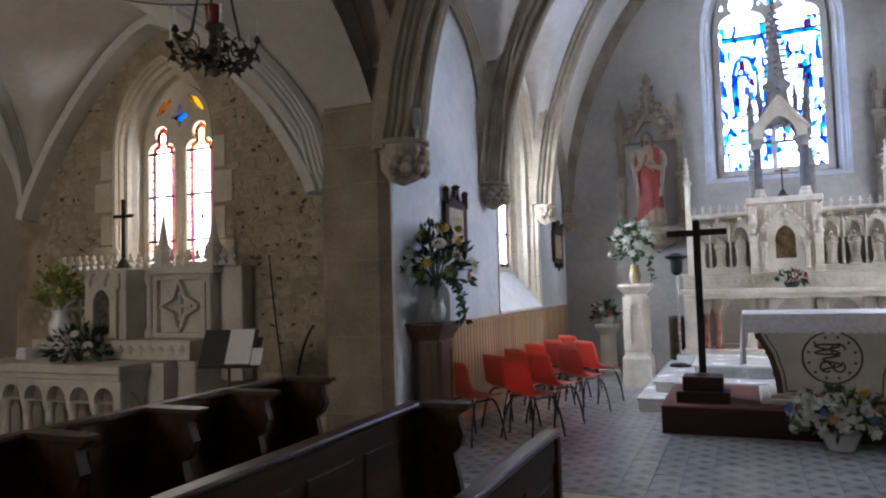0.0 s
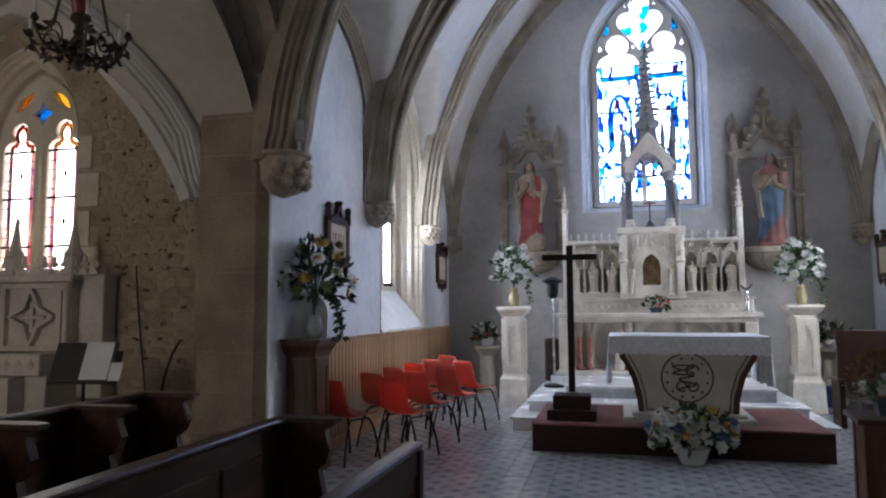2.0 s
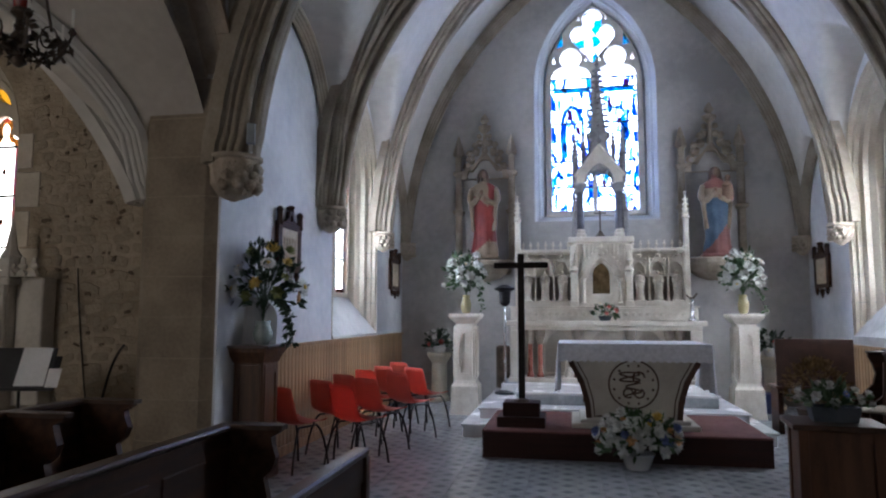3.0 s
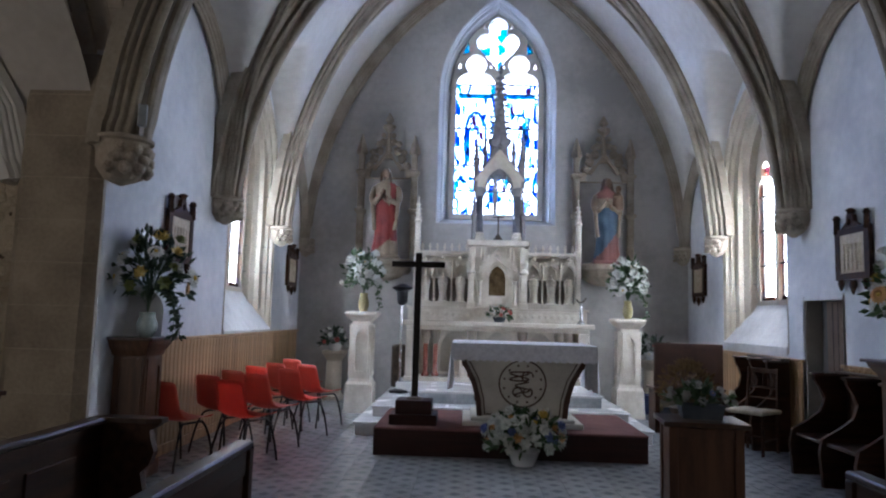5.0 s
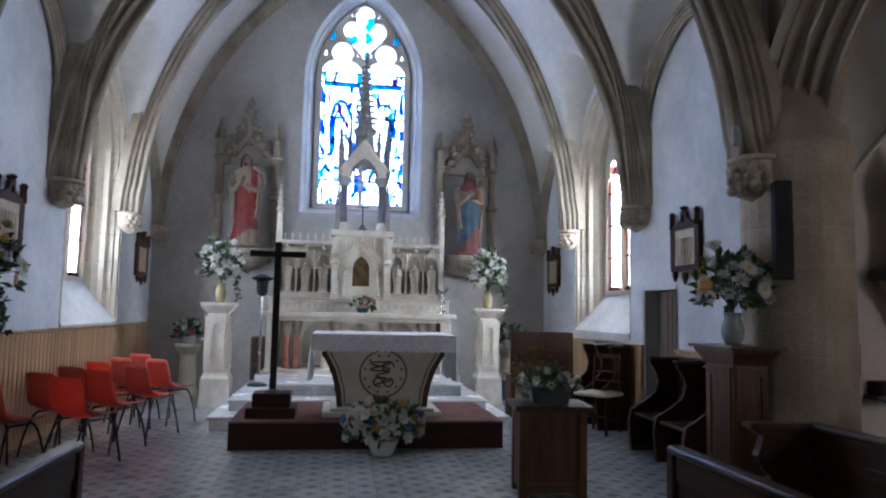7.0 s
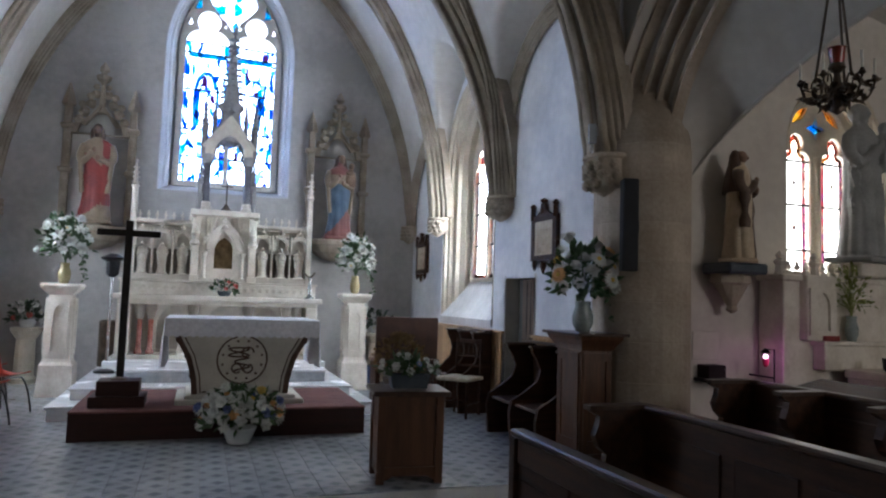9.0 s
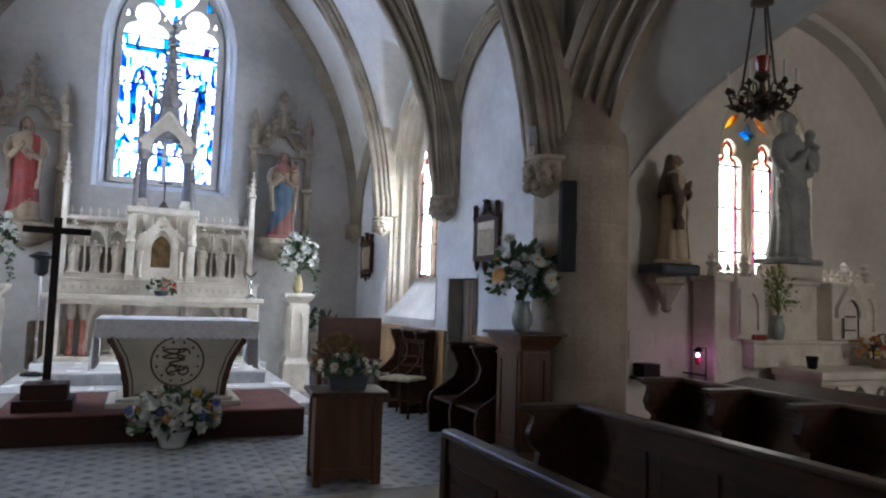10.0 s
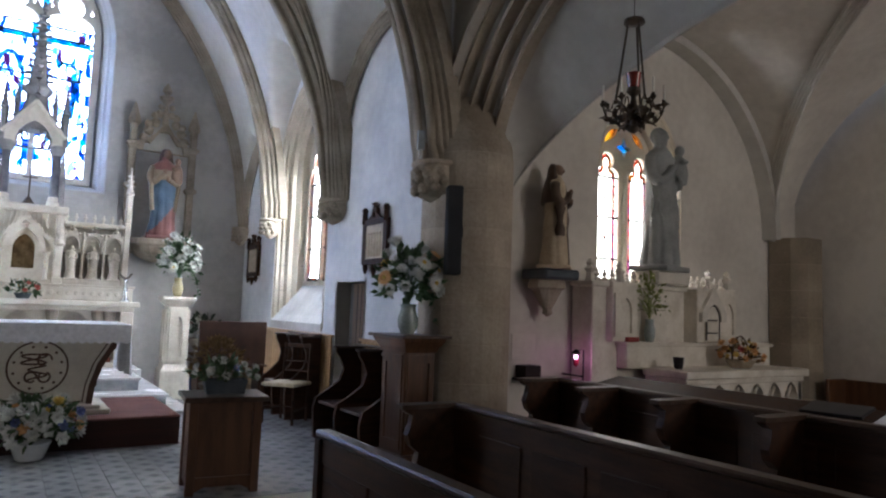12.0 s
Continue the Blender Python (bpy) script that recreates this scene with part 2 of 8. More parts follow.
GLASS_FRAME = glass_mat("stained_glass_border", [(0, (0.9, 0.95, 1)), (0.45, (0.03, 0.12, 0.35)), (0.75, (0.06, 0.28, 0.4))], 14, -1, 0.5)
GLASS_PLAIN = glass_mat("pale_leaded_glass", [(0, (0.86, 0.85, 0.82)), (0.9, (0.78, 0.70, 0.66))], 4, -1)
GLASS_RED = glass_mat("red_border_glass", [(0, (0.14, 0.03, 0.025)), (0.35, (0.17, 0.12, 0.10)), (0.7, (0.09, 0.08, 0.13))], 12)
GLASS_DARKRED = glass_mat("deep_red_glass", [(0, (0.12, 0.012, 0.008)), (0.5, (0.16, 0.05, 0.02))], 14)
GLASS_AMBER = glass_mat("amber_glass", [(0, (0.34, 0.18, 0.04)), (0.5, (0.38, 0.26, 0.05))], 3, -1)
GLASS_CORAL = glass_mat("coral_border_glass", [(0, (0.33, 0.12, 0.13)), (0.4, (0.34, 0.24, 0.20)), (0.75, (0.28, 0.12, 0.22))], 16, -1)
GLASS_CURL = glass_mat("amber_curl_glass", [(0, (0.34, 0.20, 0.07)), (0.5, (0.33, 0.12, 0.08))], 9, -1)
GLASS_STAR = glass_mat("deep_blue_glass", [(0, (0.04, 0.16, 0.36)), (0.6, (0.09, 0.26, 0.36))], 6, -1)
GLASS_SKY = glass_mat("light_blue_glass", [(0, (0.03, 0.22, 0.34)), (0.6, (0.05, 0.32, 0.40))], 6)


def floor_tile_mat():
    """Cement tiles: slanting light and dark lozenges on blue-grey."""
    m = mat("cement_tile", (0.32, 0.332, 0.348), (0.43, 0.442, 0.455), 0.2, 3, 0.05, rand=0.14)
    nt = m.node_tree
    N, L = nt.nodes.new, nt.links.new
    b = nt.nodes["Principled BSDF"]
    base = b.inputs["Base Color"].links[0].from_socket
    geo, sep = N("ShaderNodeNewGeometry"), N("ShaderNodeSeparateXYZ")
    L(geo.outputs["Position"], sep.inputs[0])

    def op(kind, a, c, d=None):
        n = N("ShaderNodeMath")
        n.operation = kind
        for k, v in enumerate((a, c, d)):
            if v is None:
                continue
            if isinstance(v, (int, float)):
                n.inputs[k].default_value = v
            else:
                L(v, n.inputs[k])
        return n.outputs[0]

    x = op("DIVIDE", sep.outputs[0], 0.2)
    y = op("DIVIDE", sep.outputs[1], 0.2)
    near = lambda v: op("ABSOLUTE", op("SUBTRACT", op("FRACT", v, 0), 0.5), 0)
    u, w = near(x), near(y)
    lozenge = op("ADD", u, w)
    dark = op("LESS_THAN", lozenge, 0.24)
    rim = op("MULTIPLY", op("GREATER_THAN", lozenge, 0.40), op("LESS_THAN", lozenge, 0.54))
    star = op("GREATER_THAN", lozenge, 0.84)
    for fac, col in ((rim, (0.46, 0.47, 0.47)), (dark, (0.075, 0.09, 0.115)), (star, (0.11, 0.125, 0.15))):
        mx = N("ShaderNodeMix")
        mx.data_type = "RGBA"
        L(op("MULTIPLY", fac, 0.45), mx.inputs[0])
        L(base, mx.inputs[6])
        mx.inputs[7].default_value = (*col, 1)
        base = mx.outputs[2]
    L(base, b.inputs["Base Color"])
    return m


TILE = floor_tile_mat()


# ---- mesh helpers ----
def part(name, bm, material, parent=None, label="", smooth=False):
    """Links a bmesh as one mesh object, under a thing or a part."""
    me = bpy.data.meshes.new(name)
    bmesh.ops.recalc_face_normals(bm, faces=bm.faces)
    bm.to_mesh(me)
    bm.free()
    for m in material if isinstance(material, (list, tuple)) else [material]:
        me.materials.append(m)
    if smooth:
        for p in me.polygons:
            p.use_smooth = True
    ob = new(name, me)
    if parent is not None:
        ob.parent = parent
    if label:
        ob["label"] = label
    return ob


def thing(name, label, category, at=None, group="", kind=""):
    ob = new(name)
    ob.empty_display_size = 0.1
    if at is not None:
        ob.matrix_world = at
    return tagged(ob, label, category, group, kind)


def again(ob, parent, m):
    """Another piece on the same mesh."""
    o = new(ob.name.split(".")[0], ob.data)
    o.parent, o.matrix_basis = parent, m
    return o


def box(bm, x0, x1, y0, y1, z0, z1, b=0.0, seg=1):
    m = Matrix.Translation(((x0 + x1) / 2, (y0 + y1) / 2, (z0 + z1) / 2)) @ Matrix.Diagonal((abs(x1 - x0), abs(y1 - y0), abs(z1 - z0), 1))
    vs = bmesh.ops.create_cube(bm, size=1, matrix=m)["verts"]
    if b:
        es = list({e for v in vs for e in v.link_edges})
        bmesh.ops.bevel(bm, geom=es, offset=b, segments=seg, affect="EDGES", profile=0.5)
    return bm


def lathe(bm, prof, n=16, at=(0, 0, 0), sx=1.0, sy=1.0, fold=None):
    """Turned shape from (radius, height) pairs; fold(angle, height) may push the surface in and out."""
    rings = []
    for r, z in prof:
        ring = []
        for k in range(n):
            a = 2 * math.pi * k / n
            f = fold(a, z) if fold else 1.0
            ring.append(bm.verts.new((at[0] + r * f * math.cos(a) * sx, at[1] + r * f * math.sin(a) * sy, at[2] + z)))
        rings.append(ring)
    for p, q in zip(rings, rings[1:]):
        for k in range(n):
            bm.faces.new((p[k], p[(k + 1) % n], q[(k + 1) % n], q[k]))
    bm.faces.new(rings[0][::-1])
    bm.faces.new(rings[-1])
    return bm


def spot(axis, p, d):
    """A point of a plane across the axis: (x, z) across y, (y, z) across x, (x, y) across z."""
    return {"y": (p[0], d, p[1]), "x": (d, p[0], p[1]), "z": (p[0], p[1], d)}[axis]


def plate(bm, axis, outer, holes, a, b):
    """A flat plate with holes through it, from depth a to b."""
    made = []
    for loop in (outer, *holes):
        vs = [bm.verts.new(spot(axis, p, a)) for p in loop]
        made += [bm.edges.new((p, q)) for p, q in zip(vs, vs[1:] + vs[:1])]
    faces = [f for f in bmesh.ops.triangle_fill(bm, use_beauty=True, edges=made)["geom"] if isinstance(f, bmesh.types.BMFace)]
    ext = bmesh.ops.extrude_face_region(bm, geom=faces)["geom"]
    move = Vector(spot(axis, (0, 0), b - a))
    for v in ext:
        if isinstance(v, bmesh.types.BMVert):
            v.co += move
    return bm


def prism(bm, axis, loop, a, b):
    p = [bm.verts.new(spot(axis, c, a)) for c in loop]
    q = [bm.verts.new(spot(axis, c, b)) for c in loop]
    bm.faces.new(p)
    bm.faces.new(q[::-1])
    for k in range(len(p)):
        j = (k + 1) % len(p)
        bm.faces.new((p[k], p[j], q[j], q[k]))
    return bm


def loft(bm, loops, closed=True):
    rows = [[bm.verts.new(c) for c in l] for l in loops]
    for p, q in zip(rows, rows[1:]):
        for k in range(len(p) if closed else len(p) - 1):
            j = (k + 1) % len(p)
            bm.faces.new((p[k], p[j], q[j], q[k]))
    return bm


def sweep(bm, path, prof, ref):
    """A profile (side, outward) carried along a path; ref is the fixed side direction."""
    path, ref = [Vector(p) for p in path], Vector(ref).normalized()
    loops = []
    for k, p in enumerate(path):
        t = (path[min(k + 1, len(path) - 1)] - path[max(k - 1, 0)]).normalized()
        out = ref.cross(t).normalized()
        loops.append([bm.verts.new(p + ref * u + out * v) for u, v in prof])
    for a, b in zip(loops, loops[1:]):
        for k in range(len(prof)):
            j = (k + 1) % len(prof)
            bm.faces.new((a[k], a[j], b[j], b[k]))
    bm.faces.new(loops[0][::-1])
    bm.faces.new(loops[-1])
    return bm


def tube(bm, path, r, n=8, r2=None):
    path = [Vector(p) for p in path]
    loops = []
    side = None
    for k, p in enumerate(path):
        t = (path[min(k + 1, len(path) - 1)] - path[max(k - 1, 0)]).normalized()
        if side is None or abs(side.dot(t)) > 0.95:
            side = t.orthogonal().normalized()
        side = (side - t * side.dot(t)).normalized()
        o = t.cross(side)
        rr = r if r2 is None else r + (r2 - r) * k / (len(path) - 1)
        loops.append([bm.verts.new(p + (side * math.cos(2 * math.pi * j / n) + o * math.sin(2 * math.pi * j / n)) * rr) for j in range(n)])
    for a, b in zip(loops, loops[1:]):
        for k in range(n):
            j = (k + 1) % n
            bm.faces.new((a[k], a[j], b[j], b[k]))
    bm.faces.new(loops[0][::-1])
    bm.faces.new(loops[-1])
    return bm


def ball(bm, at, r, n=10, sx=1, sy=1, sz=1):
    bmesh.ops.create_uvsphere(bm, u_segments=n, v_segments=max(5, n * 2 // 3), radius=r, matrix=Matrix.Translation(at) @ Matrix.Diagonal((sx, sy, sz, 1)))
    return bm


def bent(a, b, c, n=10):
    """Points of a quadratic curve."""
    a, b, c = Vector(a), Vector(b), Vector(c)
    return [a * (1 - t) ** 2 + b * 2 * t * (1 - t) + c * t * t for t in (k / n for k in range(n + 1))]


def pointed(cx, half, z0, zs, c, n=10):
    """Closed loop of a pointed opening: sill z0, springing zs; the arcs' centres lie c past the axis."""
    R = half + c
    pts = [(cx - half, z0)]
    end = math.acos(c / R)
    for k in range(n + 1):
        a = end * k / n
        pts.append((cx + c - R * math.cos(a), zs + R * math.sin(a)))
    pts += [(2 * cx - x, z) for x, z in pts[::-1][1:]]
    return pts


def bm_():
    return bmesh.new()


# ---- structure: floors ----
part_floor = part("floor_nave", box(bm_(), -12, 13, -7, 5.02, NAVE - 0.2, NAVE), NAVEFLOOR)
tagged(part_floor, "worn grey stone floor of nave and chapels", "floor", kind="structure")
fl = tagged(part("floor_chancel", box(bm_(), XL - 1.2, XR + 1.2, 5.02, YB + 0.4, -0.35, -0.012), NAVEFLOOR), "blue-grey patterned cement tile floor of the chancel", "floor", kind="structure")
bm = bm_()
box(bm, XL, XR, 4.62, 5.02, NAVE, 0.0, 0.015)
box(bm, XL, XR, 4.28, 4.62, NAVE, -0.15, 0.015)
tagged(part("chancel_step", bm, CURB), "pale worn stone step edging the chancel floor", "step", kind="structure")


# ---- structure: walls ----
def window_wall(name, axis, outer, inner_loops, a, b, material, label):
    return tagged(part(name, plate(bm_(), axis, outer, inner_loops, a, b), material), label, "wall", kind="structure")


ALT_IN = pointed(AX + 0.04, 0.99, 2.88, 5.1, 0.98)
ALT_GL = pointed(AX + 0.04, 0.78, 3.03, 5.25, 0.74)
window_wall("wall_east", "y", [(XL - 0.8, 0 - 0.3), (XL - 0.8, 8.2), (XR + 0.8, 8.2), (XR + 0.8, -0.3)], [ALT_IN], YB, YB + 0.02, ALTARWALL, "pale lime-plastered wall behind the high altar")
SWY = 9.08          # middle of the side windows
SIDE_IN = lambda s: pointed(SWY, 0.95, 1.04, 3.2, 0.32)
SIDE_GL = lambda s: pointed(SWY, 0.56, 1.58, 3.25, 0.3)
for name, x, side, holes in (("wall_north", XL, -1, [SIDE_IN(0)]), ("wall_south", XR, 1, [SIDE_IN(0)])):
    outer = [(5.45, -0.3), (5.45, 8.0), (YB + 0.3, 8.0), (YB + 0.3, -0.3)]
    if side > 0:
        outer += [(7.76, -0.3), (7.76, 1.61), (7.02, 1.61), (7.02, -0.3)]
    window_wall(name, "x", outer, holes, x, x + 0.02 * side, LIMEWASH, "bluish white lime-plastered chancel wall with damp stains")
    # outer skin of the wall
    window_wall(name + "_outer", "x", [(5.45, -0.3), (5.45, 8.0), (YB + 0.9, 8.0), (YB + 0.9, -0.3)], [pointed(SWY, 0.60, 1.54, 3.25, 0.3)], x + 0.42 * side, x + 0.5 * side, PLASTER, "outer face of the chancel wall")
window_wall("wall_east_outer", "y", [(XL - 0.8, -0.3), (XL - 0.8, 8.2), (XR + 0.8, 8.2), (XR + 0.8, -0.3)], [pointed(AX + 0.04, 0.83, 2.98, 5.25, 0.78)], YB + 0.45, YB + 0.55, PLASTER, "outer face of the altar wall")


# ---- windows ----
def reveal(name, axis, inner, mid, d0, d1, d2, material, label):
    """Splayed stone reveal in stepped rolls from the wall face to the glass."""
    bm = bm_()
    steps = ((0.0, 0.0), (0.0, 0.03), (0.10, 0.05), (0.13, 0.16), (0.22, 0.19), (0.25, 0.31), (0.45, 0.36), (0.50, 0.50), (0.72, 0.62), (0.76, 0.82), (1.0, 0.9), (1.0, 1.0))
    loops = []
    for f, g in steps:
        loops.append([Vector(spot(axis, (p[0] + (q[0] - p[0]) * f, p[1] + (q[1] - p[1]) * f), d0 + (d1 - d0) * g)) for p, q in zip(inner, mid)])
    loft(bm, loops)
    return tagged(part(name, bm, material), label, "window", kind="structure")


reveal("window_reveal_1", "y", ALT_IN, ALT_GL, YB - 0.01, YB + 0.45, 0, mat("blue_lit_stone", (0.46, 0.47, 0.48), (0.62, 0.63, 0.64), 0.85, 2, 0.15), "moulded pale stone surround of the altar window")
for n, (x, s) in enumerate(((XL, -1), (XR, 1))):
    reveal(f"window_reveal_{n + 2}", "x", SIDE_IN(0), SIDE_GL(0), x - 0.012 * s, x + 0.40 * s, 0, DRESSED, "deeply splayed dressed limestone window surround with sloping sill")
    # stone joints of the reveal: dressed blocks around the far jamb
    bm = bm_()
    prism(bm, "y", [(x - 0.02 * s, 1.10), (x + 0.05 * s, 1.19), (x + 0.36 * s, 1.655), (x + 0.36 * s, 1.5), (x - 0.02 * s, 1.0)], SWY - 0.93, SWY + 0.93)
    jn = thing(f"window_joints_{n + 2}", "thin pale mortar joints between the jamb stones", "joint", kind="structure")
    for k in range(6):
        z = 1.52 + 0.36 * k
        for e in (-1, 1):
            part("mortar_joint", prism(bm_(), "z", [(x - 0.015 * s, SWY + e * 0.945), (x + 0.395 * s, SWY + e * 0.555), (x + 0.395 * s, SWY + e * 0.575), (x - 0.015 * s, SWY + e * 0.965)], z, z + 0.012), CURB, jn)
    tagged(part(f"window_sill_{n + 2}", bm, PLASTER), "sloping whitewashed window sill", "sill", kind="structure")


def foil_loop(cx, half, z0, zb, r):
    """Lancet light with shoulders and a round lobe on top."""
    right = [(half, z0), (half, zb)]
    for k in range(1, 6):
        a = math.pi / 2 * k / 6
        right.append((half - (half - 0.6 * r) * (1 - math.cos(a)) , zb + 0.20 * math.sin(a) * half / 0.33))
    top = right[-1][1] + r * 0.85
    for k in range(9):
        a = radians(-48 + k * 17.25)
        right.append((r * math.cos(a), top + r * math.sin(a)))
    return [(cx + x, z) for x, z in right] + [(cx - x, z) for x, z in right[::-1]][1:]


def heart_loop(cx, z0, w, h):
    """Pointed-foot foil: two side lobes and a round top lobe."""
    right = [(0, z0), (0.12 * w / 0.36, z0 + 0.16 * h), (0.28 * w / 0.36, z0 + 0.36 * h)]
    for k in range(7):
        a = radians(-40 + k * 25)
        right.append((w - 0.155 + 0.155 * math.cos(a), z0 + 0.54 * h + 0.155 * math.sin(a)))
    for k in range(6):
        a = radians(-25 + k * 22)
        right.append((0.165 * math.cos(a), z0 + 0.83 * h + 0.165 * math.sin(a)))
    return [(cx + x, z) for x, z in right] + [(cx - x, z) for x, z in right[::-1] if x > 0.001]


def tri(cx, cz, w, h, lean=0.0):
    return [(cx - w, cz - h), (cx + w, cz - h * 0.8), (cx + lean, cz + h)]


wx, wy = AX + 0.04, YB + 0.33
win1 = thing("window_1", "tall pointed stained-glass window, blue and white, with two lights and a foil", "window", kind="structure")
holes = [foil_loop(wx + s * 0.37, 0.335, 3.09, 5.36, 0.18) for s in (-1, 1)] + [heart_loop(wx, 5.60, 0.37, 0.95)]
holes += [tri(wx + s * 0.56, 6.02, 0.065, 0.13, -s * 0.05) for s in (-1, 1)]
holes += [tri(wx + s * 0.23, 6.40, 0.035, 0.05) for s in (-1, 1)]
holes += [tri(wx + s * 0.655, 5.70, 0.035, 0.07) for s in (-1, 1)] + [tri(wx + s * 0.11, 5.70, 0.03, 0.06) for s in (-1, 1)]
part("tracery", plate(bm_(), "y", pointed(wx, 0.80, 3.0, 5.25, 0.76), holes, wy - 0.06, wy + 0.06), GREYSTONE, win1)
ROWS_Z = (3.07, 3.49, 3.93, 4.58, 5.19, 5.36)
for s in (-1, 1):
    cx = wx + s * 0.37
    for z0, z1 in zip(ROWS_Z, ROWS_Z[1:]):
        part("pane", box(bm_(), cx - 0.25, cx + 0.25, wy, wy + 0.006, z0, z1), GLASS_BLUE, win1)
        for e in (-1, 1):
            part("border_pane", box(bm_(), cx + e * 0.25, cx + e * 0.335, wy, wy + 0.006, z0, z1), GLASS_FRAME, win1)
        part("saddle_bar", box(bm_(), cx - 0.34, cx + 0.34, wy - 0.02, wy - 0.008, z1 - 0.014, z1 + 0.014), LEAD, win1)
    part("pane", box(bm_(), cx - 0.34, cx + 0.34, wy, wy + 0.006, 5.36, 5.95), GLASS_PLAIN, win1)
    part("pane", box(bm_(), wx + s * 0.48, wx + s * 0.72, wy + 0.012, wy + 0.018, 5.85, 6.2), GLASS_SKY, win1)
    # tall blue draped shapes in the glass, as plain curved bands
    def ribbon(points, wide, m, name="blue_band"):
        part(name, sweep(bm_(), [(cx + u, wy + 0.014, z) for u, z in points], [(-0.002, -wide), (0.002, -wide), (0.002, wide), (-0.002, wide)], (0, 1, 0)), m, win1)
    if s < 0:
        ribbon([(-0.14, 3.95), (-0.16, 4.3), (-0.15, 4.62), (-0.10, 4.80), (-0.02, 4.88), (0.07, 4.86), (0.13, 4.76), (0.15, 4.62)], 0.035, GLASS_STAR)
        ribbon([(-0.09, 4.0), (-0.11, 4.3), (-0.10, 4.55), (-0.06, 4.70)], 0.022, GLASS_SKY)
        ribbon([(0.17, 4.1), (0.19, 4.4), (0.18, 4.7)], 0.025, GLASS_SKY)
    else:
        ribbon([(0.10, 4.0), (0.12, 4.3), (0.11, 4.72)], 0.04, GLASS_SKY)
        ribbon([(0.19, 4.25), (0.17, 4.55), (0.20, 4.8)], 0.025, GLASS_STAR)
        ribbon([(-0.12, 4.75), (-0.05, 4.85), (0.04, 4.82)], 0.025, GLASS_SKY)
    part("blue_band", box(bm_(), cx - 0.30, cx + 0.30, wy + 0.012, wy + 0.016, 5.12, 5.19), GLASS_SKY, win1)
    for k in range(4):
        part("blue_quarry", lathe(bm_(), [(0.05, -0.002), (0.05, 0.002)], 8), GLASS_STAR if k % 2 else GLASS_SKY, win1).matrix_basis = pose(cx - 0.18 + 0.12 * k, wy + 0.014, 3.66 + 0.05 * (k % 2), 90)
bmp = bm_()
bmp_faces = plate(bmp, "y", heart_loop(wx, 5.58, 0.39, 0.98), [], wy + 0.02, wy + 0.026)
part("pane", bmp, glass_mat("foil_glass", [(0, (0.95, 0.97, 1)), (0.8, (0.08, 0.34, 0.46))], 8), win1)

for n, (x, s) in enumerate(((XL, -1), (XR, 1))):
    w = thing(f"window_{n + 2}", "leaded side window with pale panes and a red border", "window", kind="structure")
    gx = x + 0.35 * s
    lights = [foil_loop(SWY + e * 0.28, 0.235, 1.66, 3.12, 0.125) for e in (-1, 1)] + [pointed(SWY, 0.12, 3.62, 3.68, 0.1, 4)]
    part("tracery", plate(bm_(), "x", pointed(SWY, 0.58, 1.6, 3.25, 0.3), lights, gx - 0.045, gx + 0.045), DRESSED, w)
    for e in (-1, 1):
        c = SWY + e * 0.28
        for z0, z1 in ((1.66, 2.12), (2.12, 2.58), (2.58, 3.04), (3.04, 3.50)):
            part("pane", box(bm_(), gx, gx + 0.006, c - 0.17, c + 0.17, z0, z1), GLASS_PLAIN, w)
            part("saddle_bar", box(bm_(), gx - 0.02 * s, gx - 0.006 * s, c - 0.235, c + 0.235, z1 - 0.012, z1 + 0.012), LEAD, w)
            for k in (-1, 1):
                part("border_pane", box(bm_(), gx, gx + 0.006, *sorted((c + k * 0.17, c + k * 0.24)), z0, z1), GLASS_DARKRED if z0 > 3 else GLASS_RED, w)
                part("lead_came", box(bm_(), gx - 0.012 * s, gx - 0.002 * s, c + k * 0.17 - 0.006, c + k * 0.17 + 0.006, z0, z1), LEAD, w)
                for q in range(1, 4):
                    zq = z0 + (z1 - z0) * q / 4
                    part("lead_came", box(bm_(), gx - 0.012 * s, gx - 0.002 * s, *sorted((c + k * 0.17, c + k * 0.235)), zq - 0.005, zq + 0.005), LEAD, w)
        part("red_base_pane", box(bm_(), gx - 0.012 * s, gx - 0.007 * s, c - 0.235, c + 0.235, 1.64, 1.71), GLASS_DARKRED, w)
        part("head_pane", box(bm_(), gx - 0.012 * s, gx - 0.007 * s, c - 0.235, c + 0.235, 3.30, 3.42), GLASS_CORAL, w, "coral glass band in the light's head")
    part("pane", box(bm_(), gx, gx + 0.006, SWY - 0.2, SWY + 0.2, 3.6, 3.9), GLASS_STAR, w)


# ---- vault ----
SPRING = 2.5


def arch_height(a, y):
    """Height of the vault's main curve at distance a from the axis; steeper towards the altar."""
    f = min(1.0, max(0.0, (y - 7.75) / (10.0 - 7.75)))
    c = 1.0 + 1.5 * f
    half = 3.13
    R = half + c
    return SPRING + math.sqrt(max(0.0, R * R - (min(a, half) + c) ** 2))


BAYS = ((5.45, 7.75, 4.50, 3.25), (7.75, 10.03, 4.72, 3.2), (10.03, YB + 0.02, 3.95, 2.5))   # ends, top and springing at the wall


def vault_height(x, y):
    a = abs(x - AX)
    z = arch_height(a, y)
    for y0, y1, top, zs in BAYS:
        if y0 <= y <= y1:
            h = (y1 - y0) / 2
            d = abs(y - (y0 + y1) / 2)
            rise = top - zs
            c = max(0.02, (rise * rise - h * h) / (2 * h))
            w = math.sqrt(max(0.0, (h + c) ** 2 - (d + c) ** 2))
            z = max(z, zs + w * (1 + 0.35 * (3.13 - a) / 3.13))
    return z


